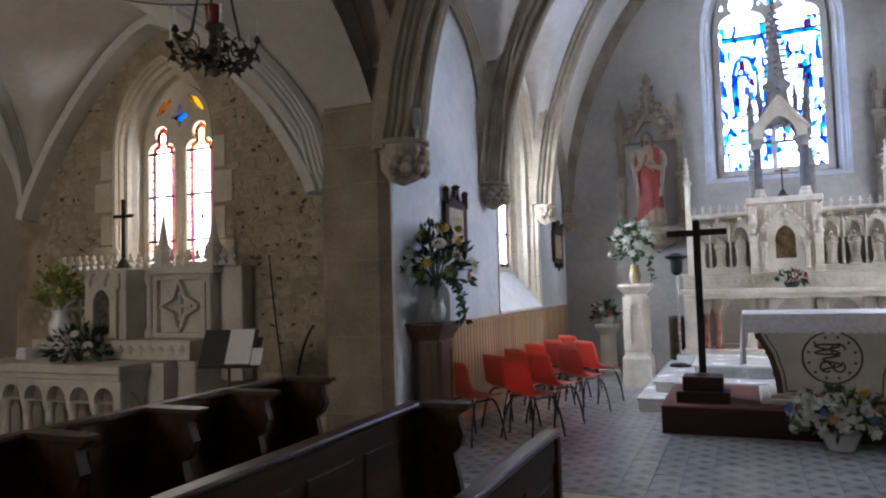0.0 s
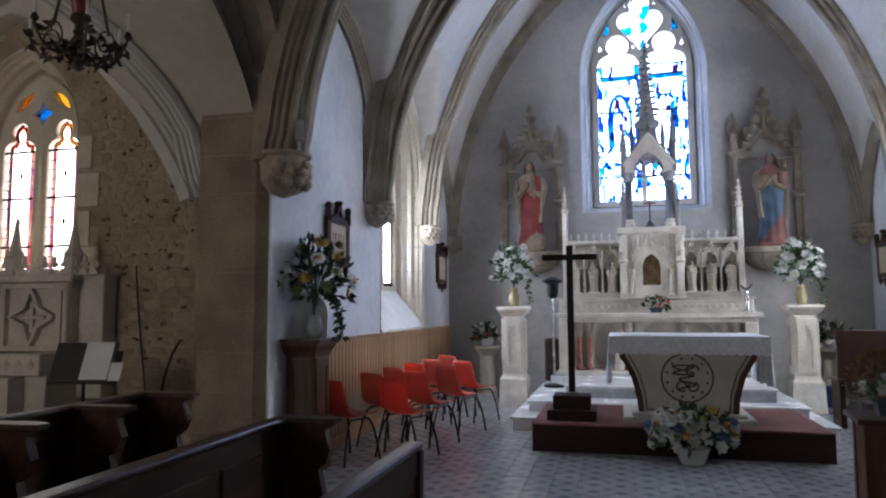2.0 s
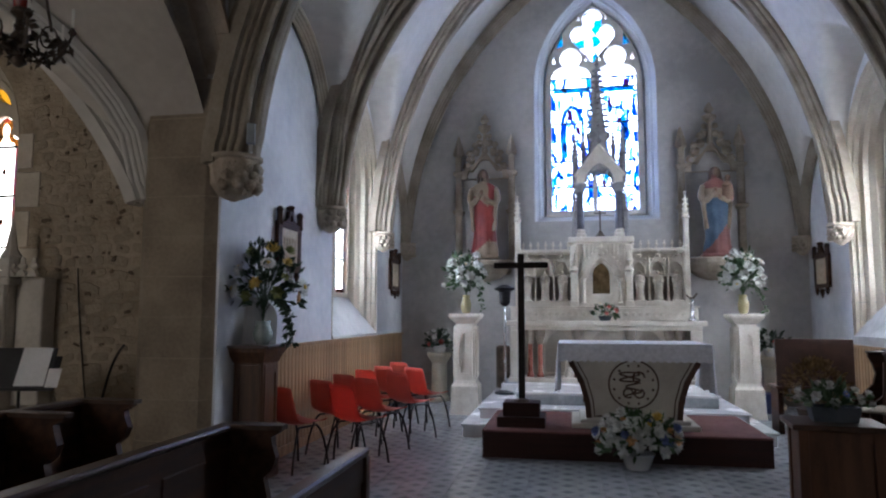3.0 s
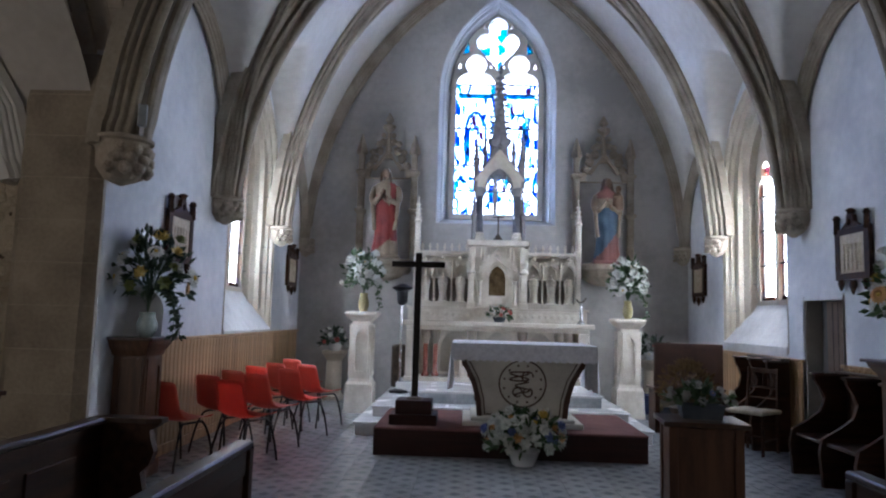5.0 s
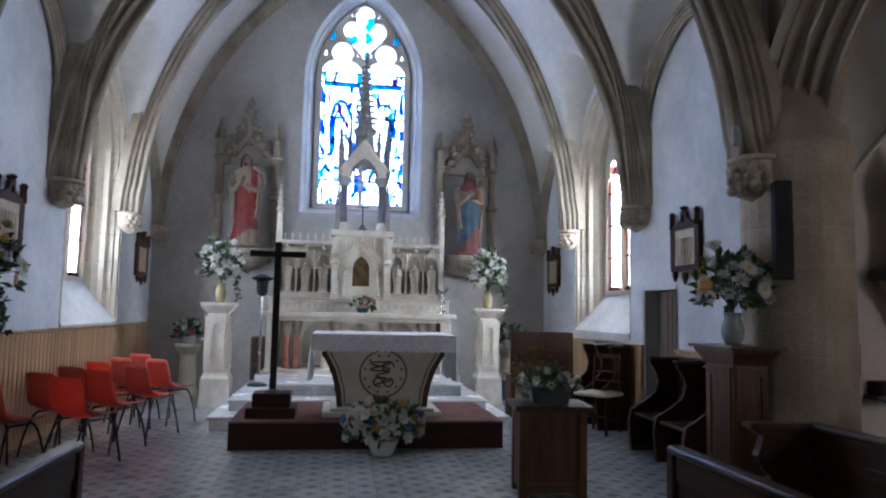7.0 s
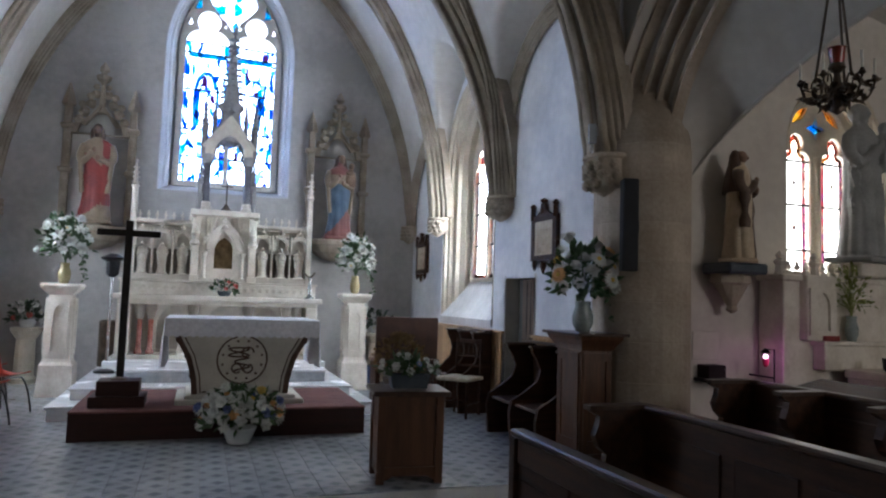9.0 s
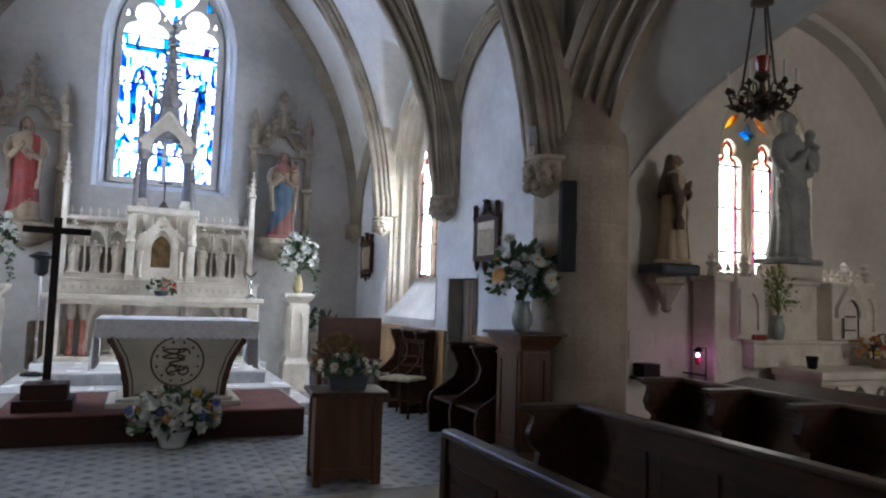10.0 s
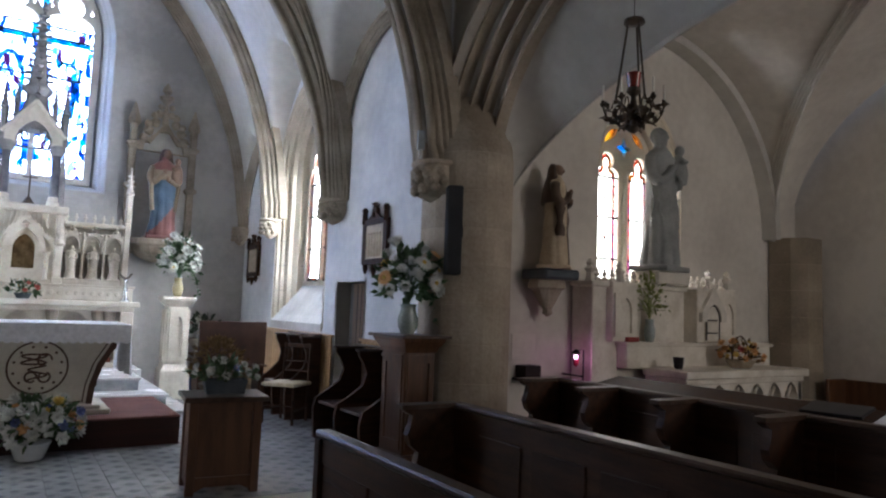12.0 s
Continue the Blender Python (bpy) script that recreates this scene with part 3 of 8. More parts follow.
bm = bm_()
xs = [AX + 3.2 * math.sin(math.pi / 2 * k / 40) for k in range(-40, 41)]
ys = [5.45 + (YB + 0.02 - 5.45) * k / 90 for k in range(91)]
grid = [[bm.verts.new((x, y, vault_height(x, y))) for x in xs] for y in ys]
for p, q in zip(grid, grid[1:]):
    for k in range(len(xs) - 1):
        bm.faces.new((p[k], p[k + 1], q[k + 1], q[k]))
tagged(part("ceiling_chancel_vault", bm, VAULT, smooth=True), "pale plastered ribbed chancel vault", "ceiling", kind="structure")

HALFPROF = [(0.0, -0.16), (0.018, -0.158), (0.034, -0.145), (0.036, -0.128), (0.026, -0.112), (0.03, -0.098), (0.052, -0.092), (0.066, -0.078), (0.064, -0.062), (0.058, -0.05), (0.075, -0.044), (0.094, -0.034), (0.10, -0.016), (0.09, -0.004), (0.105, 0.004), (0.13, 0.012), (0.13, 0.10)]
RIBPROF = [(-u, v) for u, v in HALFPROF[::-1]] + HALFPROF[1:]
THINPROF = [(u * 0.6, v * 0.75) for u, v in RIBPROF]
HEAVYPROF = [(u * 1.55, v * 1.5) for u, v in RIBPROF]


def rib_arch(name, y, prof, label, drop=0.0):
    path = []
    for k in range(41):
        x = AX + 3.11 * math.cos(math.pi * k / 40)
        path.append((x, y, arch_height(abs(x - AX), y) - drop))
    foot = lambda e: [(AX + e * 3.15, y, 2.56), (AX + e * 3.14, y, 2.56 + (path[0][2] - 2.56) * 0.6)]
    path = foot(1) + path + foot(-1)[::-1]
    ob = part(name, sweep(bm_(), path, prof, (0, 1, 0)), RIB)
    return tagged(ob, label, "vault rib", kind="structure")


rib_arch("rib_1", 5.52, HEAVYPROF, "heavy moulded limestone chancel arch")
rib_arch("rib_1_west", 5.40, RIBPROF, "slender moulded order of the chancel arch", 0.10)
rib_arch("rib_1_east", 5.72, RIBPROF, "slender moulded order of the chancel arch", 0.02)
rib_arch("rib_2", 7.75, HEAVYPROF, "moulded limestone transverse rib on carved corbels")
rib_arch("rib_3", 10.03, [(u * 1.2, v * 1.2) for u, v in RIBPROF], "moulded limestone transverse rib on carved corbels")
rib_arch("rib_4", YB - 0.05, THINPROF, "limestone wall rib over the altar wall", 0.14)


def groin_rib(name, y0, y1, x_side):
    """Diagonal rib from a springing to the crown of its bay."""
    ym = (y0 + y1) / 2
    pts = []
    for k in range(25):
        f = k / 24
        x = AX + x_side * 3.08 * (1 - f)
        y = y0 + (ym - y0) * f
        pts.append(Vector((x, y, 0)))
    z0, z1 = SPRING, vault_height(AX, ym) - 0.02
    for k, p in enumerate(pts):
        p.z = max(z0 + (z1 - z0) * math.sqrt(1 - (1 - k / 24) ** 2) ** 1.0, 0)
        p.z = min(p.z, vault_height(p.x, p.y) + 0.02)
    side = (pts[-1] - pts[0]).cross(Vector((0, 0, 1)))
    return tagged(part(name, sweep(bm_(), pts, THINPROF, side), RIB), "slender diagonal limestone rib", "vault rib", kind="structure")


def wall_rib(name, x, y0, y1, top, zs):
    h, cy = (y1 - y0) / 2, (y0 + y1) / 2
    rise = top - zs
    c = max(0.02, (rise * rise - h * h) / (2 * h))
    path = [(x, y, z) for y, z in pointed(cy, h - 0.05, zs, zs, c, 14)[1:-1]]
    if zs > SPRING:
        path = [(x, cy - h + 0.05, SPRING + 0.05)] + path + [(x, cy + h - 0.05, SPRING + 0.05)]
    return tagged(part(name, sweep(bm_(), path, THINPROF, (1, 0, 0)), RIB), "limestone wall rib framing the bay", "vault rib", kind="structure")


n = 5
for bay in (BAYS[0], BAYS[2]):
    for x in (XL + 0.04, XR - 0.04):
        wall_rib(f"rib_{n}", x, *bay)
        n += 1
for y0, y1 in ((7.70, 5.45), (10.08, YB)):
    for e in (-1, 1):
        groin_rib(f"rib_{n}", y0, y1, e)
        n += 1


# ---- piers, chapel arches and chapels ----
def course(bm, loop, z0, z1, b=0.012):
    """One course of stone with softened joints, on a closed plan loop."""
    cx = sum(p[0] for p in loop) / len(loop)
    cy = sum(p[1] for p in loop) / len(loop)
    shrink = lambda f: [(cx + (x - cx) * f, cy + (y - cy) * f) for x, y in loop]
    rows = [(shrink(0.993), z0), (loop, z0 + b), (loop, z1 - b), (shrink(0.993), z1)]
    loft(bm, [[(x, y, z) for x, y in l] for l, z in rows])
    bm.faces.new([bm.verts.new((x, y, z1)) for x, y in rows[-1][0]])
    return bm


def pier(name, loop, z0, z1, label, step=0.34, stone=STONE):
    p = thing(name, label, "pier", kind="structure")
    n = max(1, round((z1 - z0) / step))
    mx, my = sum(q[0] for q in loop) / len(loop), sum(q[1] for q in loop) / len(loop)
    core = [(mx + (x - mx) * 0.9955, my + (y - my) * 0.9955) for x, y in loop]
    part("mortar_core", prism(bm_(), "z", core, z0, z1 - 0.01), JOINT, p, "pale mortar in the joints")
    for k in range(n):
        part("stone_block", course(bm_(), loop, z0 + (z1 - z0) * k / n, z0 + (z1 - z0) * (k + 1) / n, 0.006), stone, p)
    return p


pier("pier_north", [(-4.16, 5.50), (-4.08, 5.43), (-3.56, 5.43), (-3.47, 5.50), (-3.45, 6.3), (-4.16, 6.3)], NAVE, 3.3, "squared brown limestone pier with chamfered corners", stone=PIERSTONE)
pier("pier_south", [(3.2 + 0.41 * math.cos(a), 5.50 + 0.45 * math.sin(a)) for a in (2 * math.pi * k / 28 for k in range(28))], NAVE, 2.72, "round brown limestone pier with coursed blocks", stone=STONE)
tagged(part("pier_springer", loft(bm_(), [[(3.2 + dx + 0.41 * q * math.cos(a), 5.50 + 0.45 * q * math.sin(a), z) for a in (2 * math.pi * k / 28 for k in range(28))] for z, q, dx in ((2.71, 0.99, 0), (2.82, 0.97, 0), (2.98, 0.86, 0), (3.14, 0.66, -0.01), (3.3, 0.4, -0.02))]), STONE, smooth=True), "rounded stone springing of the arch above the pier", "arch", kind="structure")


def half_ellipse(cy, a, b, zs, n=72):
    return [(cy + a * math.cos(math.pi * k / n), zs + b * math.sin(math.pi * k / n)) for k in range(n + 1)]


ZS = 2.4


def drooping(cy, a, b, zs, n=72):
    """Flatter pointed curve of the plastered edge towards the chapel."""
    pts = []
    for k in range(n + 1):
        u = math.cos(math.pi * k / n)
        pts.append((cy + a * u, zs + b * (1 - abs(u) ** 1.6) ** 0.8))
    return pts


for name, xn, xm, xf, near, mid, far in (("wall_nave_south", 2.98, 3.36, 3.72, half_ellipse(2.8, 2.88, 2.4, ZS), half_ellipse(2.8, 2.40, 1.9, ZS), drooping(2.8, 2.8, 1.12, ZS)),
                                         ("wall_nave_north", -3.48, -4.04, -4.16, half_ellipse(2.8, 2.95, 2.45, ZS), half_ellipse(2.8, 2.87, 2.26, ZS), half_ellipse(2.8, 2.86, 2.16, ZS))):
    s = 1 if xn > 0 else -1
    for nm, x, arc, d in ((name, xn, near, 0.02), (name + "_chapel_side", xf, far, -0.02)):
        c0, c1 = arc[0], arc[-1]
        outer = [(5.9, ZS), (5.9, 7.6), (-7, 7.6), (-7, NAVE), (c1[0], NAVE)] + arc[::-1]
        tagged(part(nm, plate(bm_(), "x", outer, [], x, x + d * s), VAULT), "plastered wall above the chapel arch", "wall", kind="structure")
    bm = bm_()
    loft(bm, [[(xn, *p) for p in near], [(xm, *p) for p in mid], [(xf, *p) for p in far]], closed=False)
    tagged(part(name.replace("wall", "arch_soffit"), bm, VAULT, smooth=True), "plain plastered underside of the chapel arch", "arch", kind="structure")
    for k, off in enumerate([-0.02 + (abs(xm - xn) - 0.03) * q / 4 for q in range(5)]):
        wide = abs(xm - xn) / 0.38
        f = max(0.0, off) / abs(xm - xn)
        path = [(xn + s * off, p[0] + (q[0] - p[0]) * f, p[1] + (q[1] - p[1]) * f + 0.02) for p, q in zip(near, mid)]
        order = thing(name.replace("wall", "arch_moulding") + f"_{k + 1}", "moulded limestone order of the chapel arch", "arch", kind="structure")
        for j in range(0, 72, 6):
            seg = [Vector(q) for q in path[j:j + 7]]
            seg[0] = seg[0].lerp(seg[1], 0.05)
            part("voussoir", sweep(bm_(), seg, [(u * wide * (0.66 + 0.08 * (k % 2)), v * (0.46 - 0.14 * (k % 2))) for u, v in RIBPROF], (1, 0, 0)), STONE, order)
    # jamb of the arch away from the chancel
    box_x = sorted((xn, xf))
    tagged(part(name.replace("wall", "arch_jamb"), box(bm_(), box_x[0], box_x[1], -1.2, near[-1][0] - 0.01, NAVE, ZS), STONE), "stone jamb of the chapel arch", "wall", kind="structure")

hole = [(x, z) for x, z in pointed(AX, 2.95, NAVE + 0.35, SPRING, 1.0, 16)]
tagged(part("wall_chancel_arch", plate(bm_(), "y", [(-4.1, 2.6), (-4.1, 7.6), (3.7, 7.6), (3.7, 2.6), *[(x, z) for x, z in hole[::-1] if z > 2.6]], [], 5.47, 5.57), VAULT), "plastered wall over the chancel arch", "wall", kind="structure")


def steep(u):
    """Pointed profile of the north chapel's end wall."""
    return max(0.0, 1 - min(1.0, abs(u)) ** 1.5) ** 0.833


def rounded(u):
    return math.sqrt(max(0.0, 1 - min(1.0, abs(u)) ** 2))


def chapel(tag, cx, half, x_near, x_far, zs, squash, wallmat, win, win_gl, bow=rounded):
    """One side chapel: east wall with its window, wall rib, vault and outer walls."""
    s = 1 if x_far > x_near else -1
    top = 5.6
    outer = [(x_near, NAVE), (x_near, top), (x_far, top), (x_far, NAVE)]
    tagged(part(f"wall_{tag}_chapel_east", plate(bm_(), "y", outer, [win], YC, YC + 0.02), wallmat), "chapel end wall behind its altar", "wall", kind="structure")
    tagged(part(f"wall_{tag}_chapel_east_outer", plate(bm_(), "y", outer, [[(cx0 + (x - cx0) * 1.03, z) for x, z in win_gl for cx0 in [sum(p[0] for p in win_gl) / len(win_gl)]]], YC + 0.35, YC + 0.43), PLASTER), "outer face of the chapel wall", "wall", kind="structure")
    reveal(f"window_reveal_{tag}", "y", win, win_gl, YC - 0.01, YC + 0.34, 0, DRESSED, "splayed dressed limestone chapel window surround")
    bx = sorted((x_far, x_far + 0.3 * s))
    tagged(part(f"wall_{tag}_chapel_side", box(bm_(), bx[0], bx[1], -2, YC, NAVE, top), CHAPEL), "stained plastered side wall of the chapel", "wall", kind="structure")
    bx = sorted((x_near, x_far))
    # unseen west wall; its pointed opening is added to admit fill light
    tagged(part(f"wall_{tag}_chapel_west", plate(bm_(), "y", [(bx[0], NAVE), (bx[0], top), (bx[1], top), (bx[1], NAVE)], [pointed(cx, 0.75, 1.7, 3.2, 0.5)], -2.3, -2), CHAPEL), "plastered west wall of the chapel", "wall", kind="structure")
    path = [(cx + half * math.cos(math.pi * k / 48), YC - 0.04, zs + half * squash * bow(math.cos(math.pi * k / 48))) for k in range(49)][::-1]
    tagged(part(f"rib_{tag}_chapel_wall", sweep(bm_(), path, [(u * 1.25, v * 1.15) for u, v in RIBPROF], (0, 1, 0)), VAULT), "moulded wall rib of the chapel", "vault rib", kind="structure")
    cy, hy = 2.6, 3.02

    def height(x, y):
        a, d = min(abs(x - cx), half), min(abs(y - cy), hy)
        zx = half * squash * bow(a / half)
        zy = math.sqrt(max(0, hy * hy - d * d)) * half / hy * squash * 1.04
        return zs + max(zx, zy)

    bm = bm_()
    xs = [cx + (half + 0.55) * math.sin(math.pi / 2 * k / 30) for k in range(-30, 31)]
    ys = [cy + (hy + 0.0) * math.sin(math.pi / 2 * k / 30) for k in range(-30, 31)]
    g = [[bm.verts.new((x, y, height(x, y))) for x in xs] for y in ys]
    for p, q in zip(g, g[1:]):
        for k in range(len(xs) - 1):
            bm.faces.new((p[k], p[k + 1], q[k + 1], q[k]))
    tagged(part(f"ceiling_{tag}_chapel_vault", bm, CHAPEL, smooth=True), "plastered groin vault of the chapel", "ceiling", kind="structure")
    for e, t in ((s, "a"), (-s, "b")):
        pts = []
        for k in range(25):
            f = k / 24
            x, y = cx + e * half * (1 - f), YC - 0.05 + (cy - YC) * f
            pts.append((x, y, zs + (half * squash + 0.02) * math.sqrt(1 - (1 - f) ** 2)))
        side = (Vector(pts[-1]) - Vector(pts[0])).cross(Vector((0, 0, 1)))
        tagged(part(f"rib_{tag}_chapel_{t}", sweep(bm_(), pts, THINPROF, side), VAULT), "slender plastered diagonal rib", "vault rib", kind="structure")


NWX, SWX = -6.165, 5.66   # middles of the chapel windows
RW_IN, RW_GL = pointed(SWX, 0.68, 1.3, 2.95, 0.3, 8), pointed(SWX, 0.50, 1.42, 2.98, 0.25, 8)
LW_IN, LW_GL = pointed(NWX, 0.68, 1.3, 2.95, 0.3, 8), pointed(NWX, 0.50, 1.42, 2.98, 0.25, 8)
chapel("south", 5.75, 2.35, 3.45, 8.75, 2.4, 0.97, CHAPEL, RW_IN, RW_GL)
chapel("north", -6.13, 1.98, -4.1, -8.35, 2.3, 0.985, MORTAR, LW_IN, LW_GL, steep)
pier("pier_chapel_corner", [(8.1, 5.28), (8.22, 5.12), (8.55, 5.12), (8.7, 5.3), (8.7, 5.58), (8.1, 5.58)], NAVE, 2.42, "stone corner pier of the chapel with a moulded cap", stone=PIERSTONE)


def chapel_window(name, cx, gl):
    y = YC + 0.30
    w = thing(name, "chapel window, pale leaded lights with red borders, amber and blue tracery glass", "window", kind="structure")
    o, h = 0.265, 0.19
    lights = [foil_loop(cx + e * o, h, 1.48, 2.93, 0.10) for e in (-1, 1)]
    star = []
    for k in range(8):
        r, a = (0.055, 0.135)[k % 2 == 0], radians(45 * k)
        star.append((cx + r * math.cos(a), 3.30 + r * math.sin(a)))
    # amber lens-shaped lights leaning against the arch
    leafs = []
    for e in (-1, 1):
        (x0, z0), (x1, z1) = (0.10, 3.53), (0.33, 3.33)
        up = [(x0 + (x1 - x0) * f + 0.035 * math.sin(math.pi * f), z0 + (z1 - z0) * f + 0.035 * math.sin(math.pi * f)) for f in (k / 6 for k in range(7))]
        low = [(x0 + (x1 - x0) * f - 0.03 * math.sin(math.pi * f), z0 + (z1 - z0) * f - 0.03 * math.sin(math.pi * f)) for f in (k / 6 for k in range(5, 0, -1))]
        leafs.append([(cx + e * x, z) for x, z in up + low])
    part("tracery", plate(bm_(), "y", gl, lights + [star] + leafs, y - 0.04, y + 0.04), DRESSED, w)
    # front order of the tracery, set back from the first
    part("mullion_roll", tube(bm_(), [(cx, y - 0.045, 1.45), (cx, y - 0.045, 2.98)], 0.035, 10), DRESSED, w, smooth=True)
    for e in (-1, 1):
        c = cx + e * o
        for z0, z1 in ((1.48, 1.98), (1.98, 2.46), (2.46, 2.93)):
            part("saddle_bar", box(bm_(), c - h, c + h, y - 0.024, y - 0.008, z1 - 0.011, z1 + 0.011), LEAD, w)
            part("pane", box(bm_(), c - h * 0.60, c + h * 0.60, y, y + 0.006, z0, z1), GLASS_PLAIN, w)
            zm = (z0 + z1) / 2
            part("diamond_pane", prism(bm_(), "y", [(c - 0.022, zm), (c, zm - 0.045), (c + 0.022, zm), (c, zm + 0.045)], y - 0.006, y - 0.001), GLASS_DARKRED, w)
            for k in (-1, 1):
                part("border_pane", box(bm_(), *sorted((c + k * h * 0.60, c + k * h * 0.84)), y, y + 0.006, z0, z1), GLASS_CORAL, w)
                part("edge_pane", box(bm_(), *sorted((c + k * h * 0.84, c + k * h * 1.02)), y, y + 0.006, z0, z1), GLASS_PLAIN, w)
                part("lead_came", box(bm_(), c + k * h * 0.60 - 0.004, c + k * h * 0.60 + 0.004, y - 0.006, y - 0.001, z0, z1), LEAD, w)
                for q in range(1, 5):
                    zq = z0 + (z1 - z0) * q / 5
                    part("lead_came", box(bm_(), *sorted((c + k * h * 0.60, c + k * h)), y - 0.006, y - 0.001, zq - 0.005, zq + 0.005), LEAD, w)
        part("pane", box(bm_(), c - h, c + h, y, y + 0.006, 2.93, 3.26), GLASS_PLAIN, w)
        curl = [(-0.16, 2.95), (-0.15, 3.00), (-0.09, 3.015), (-0.065, 3.05), (-0.085, 3.10), (-0.075, 3.15), (-0.035, 3.19), (0, 3.205)]
        curl = curl + [(-u, z) for u, z in curl[-2::-1]]
        part("curl_pane", sweep(bm_(), [(c + u * 0.78, y - 0.006, z - 0.015) for u, z in curl], [(-0.002, -0.027), (0.002, -0.027), (0.002, 0.027), (-0.002, 0.027)], (0, 1, 0)), GLASS_CURL, w, "curling amber glass band")
        part("amber_pane", box(bm_(), *sorted((cx + e * 0.07, cx + e * 0.40)), y, y + 0.006, 3.27, 3.60), GLASS_AMBER, w)
    part("star_pane", box(bm_(), cx - 0.14, cx + 0.14, y + 0.008, y + 0.014, 3.14, 3.45), GLASS_STAR, w)


chapel_window("window_south_chapel", SWX, RW_GL)
chapel_window("window_north_chapel", NWX, LW_GL)

# nave: walls behind the camera and a plain ceiling
tagged(part("wall_nave_west", plate(bm_(), "y", [(-4.2, NAVE), (-4.2, 7.6), (3.8, 7.6), (3.8, NAVE)], [pointed(-2.2, 0.8, 2.2, 4.2, 0.8), pointed(1.8, 0.8, 2.2, 4.2, 0.8)], -7.3, -7.0), PLASTER), "plastered west wall of the nave with two windows", "wall", kind="structure")
tagged(part("ceiling_nave", box(bm_(), -4.2, 3.8, -7.3, 5.9, 7.6, 7.75), VAULT), "plastered nave ceiling", "ceiling", kind="structure")


# ---- corbels ----
def corbel(x, y, z0, z1, r, s, label):
    """Carved corbel growing out of the wall; s points into the room."""
    c = thing("corbel", label, "corbel", group="carved corbels under the vault ribs")
    c.matrix_world = pose(x, y, 0)
    rnd = random.Random(int(y * 100) + (1 if s > 0 else 2))
    bm = bm_()
    prof = [(0.02, z0), (r * 0.55, z0 + 0.04), (r * 0.9, z0 + (z1 - z0) * 0.35), (r * 1.02, z0 + (z1 - z0) * 0.7), (r * 0.98, z1 - 0.05)]
    lathe(bm, prof, 22, fold=lambda a, z: 1 + 0.07 * math.sin(5 * a + z * 40) + rnd.uniform(-0.11, 0.11))
    part("bell", bm, STONE, c, "carved foliage bell")
    for k in range(17):
        a = -math.pi / 2 + math.pi * k / 16
        q = again_ball(c, (s * r * 0.92 * math.cos(a), r * 0.92 * math.sin(a), z0 + (z1 - z0) * (0.3 + 0.2 * (k % 3))), r * 0.23, rnd)
    bm = bm_()
    lathe(bm, [(r * 1.0, z1 - 0.05), (r * 1.12, z1 - 0.035), (r * 1.12, z1 - 0.01), (r * 1.0, z1)], 22)
    part("abacus", bm, STONE, c)
    return c


LOBE = None


def again_ball(parent, at, r, rnd):
    global LOBE
    if LOBE is None:
        bm = bm_()
        lathe(bm, [(0.3, -0.9), (0.85, -0.5), (1.0, 0.0), (0.8, 0.6), (0.25, 0.95)], 10, fold=lambda a, z: 1 + 0.22 * math.sin(4 * a + 3 * z))
        LOBE = part("leaf_lobe", bm, STONE, parent, smooth=True)
        o = LOBE
    else:
        o = again(LOBE, parent, Matrix.Identity(4))
    o.matrix_basis = Matrix.LocRotScale(at, Euler((rnd.uniform(-0.6, 0.6), rnd.uniform(-0.6, 0.6), rnd.uniform(0, 3))), (r, r, r * 1.15))
    return o


for y, z0, z1, r in ((5.47, 2.27, 2.64, 0.20), (7.75, 2.28, 2.58, 0.17), (10.03, 2.27, 2.56, 0.145), (YB - 0.06, 2.26, 2.56, 0.13)):
    for x, s in ((XL + 0.10, 1), (XR - 0.10, -1)):
        corbel(x, y, z0, z1, r, s, "carved leafy limestone corbel on the chancel wall")


# ---- wainscot ----
def wainscot(name, x, s, y0, y1, z1, gaps=()):
    w = thing(name, "varnished pine tongue-and-groove wainscot along the wall", "wainscot", kind="structure")
    bm = bm_()
    box(bm, *sorted((x, x + s * 0.022)), 0.003, 0.087, 0.10, z1 - 0.03, 0.006)
    first = None
    n = int((y1 - y0) / 0.09)
    for k in range(n):
        y = y0 + 0.09 * k
        if any(a - 0.09 < y < b for a, b in gaps):
            continue
        if first is None:
            first = part("plank", bm, PINE, w)
            first.matrix_basis = pose(0, y, 0)
        else:
            again(first, w, pose(0, y, 0))
    for a, b in ([(y0, y1)] if not gaps else [(y0, gaps[0][0]), (gaps[0][1], y1)]):
        part("cap_rail", box(bm_(), *sorted((x, x + s * 0.04)), a, b, z1 - 0.03, z1, 0.006), PINE, w)
        part("skirting", box(bm_(), *sorted((x, x + s * 0.03)), a, b, 0.0, 0.10, 0.006), PINE, w)


wainscot("wainscot_north", XL + 0.006, 1, 5.75, YB - 0.05, 1.07)
wainscot("wainscot_south", XR - 0.006, -1, 6.0, YB - 0.05, 0.99, ((7.02, 7.76),))

# low door in the south wall, ajar
d = thing("door_1", "low narrow door opening with a grey-brown plank door ajar", "door", kind="structure")
part("door_jamb", box(bm_(), XR, XR + 0.2, 7.745, 7.80, -0.02, 1.65), CURB, d)
part("door_jamb", box(bm_(), XR, XR + 0.2, 6.98, 7.02, -0.02, 1.65), STONE, d)
part("lintel", box(bm_(), XR + 0.025, XR + 0.2, 7.0, 7.78, 1.61, 1.70), PLASTER, d)
leaf = part("door_leaf", box(bm_(), XR + 0.12, XR + 0.15, 7.03, 7.55, 0.0, 1.60, 0.004), DOORWOOD, d)
for k in range(4):
    part("plank_joint", box(bm_(), XR + 0.116, XR + 0.12, 7.13 + k * 0.1, 7.136 + k * 0.1, 0.02, 1.58), BLACKWOOD, leaf)
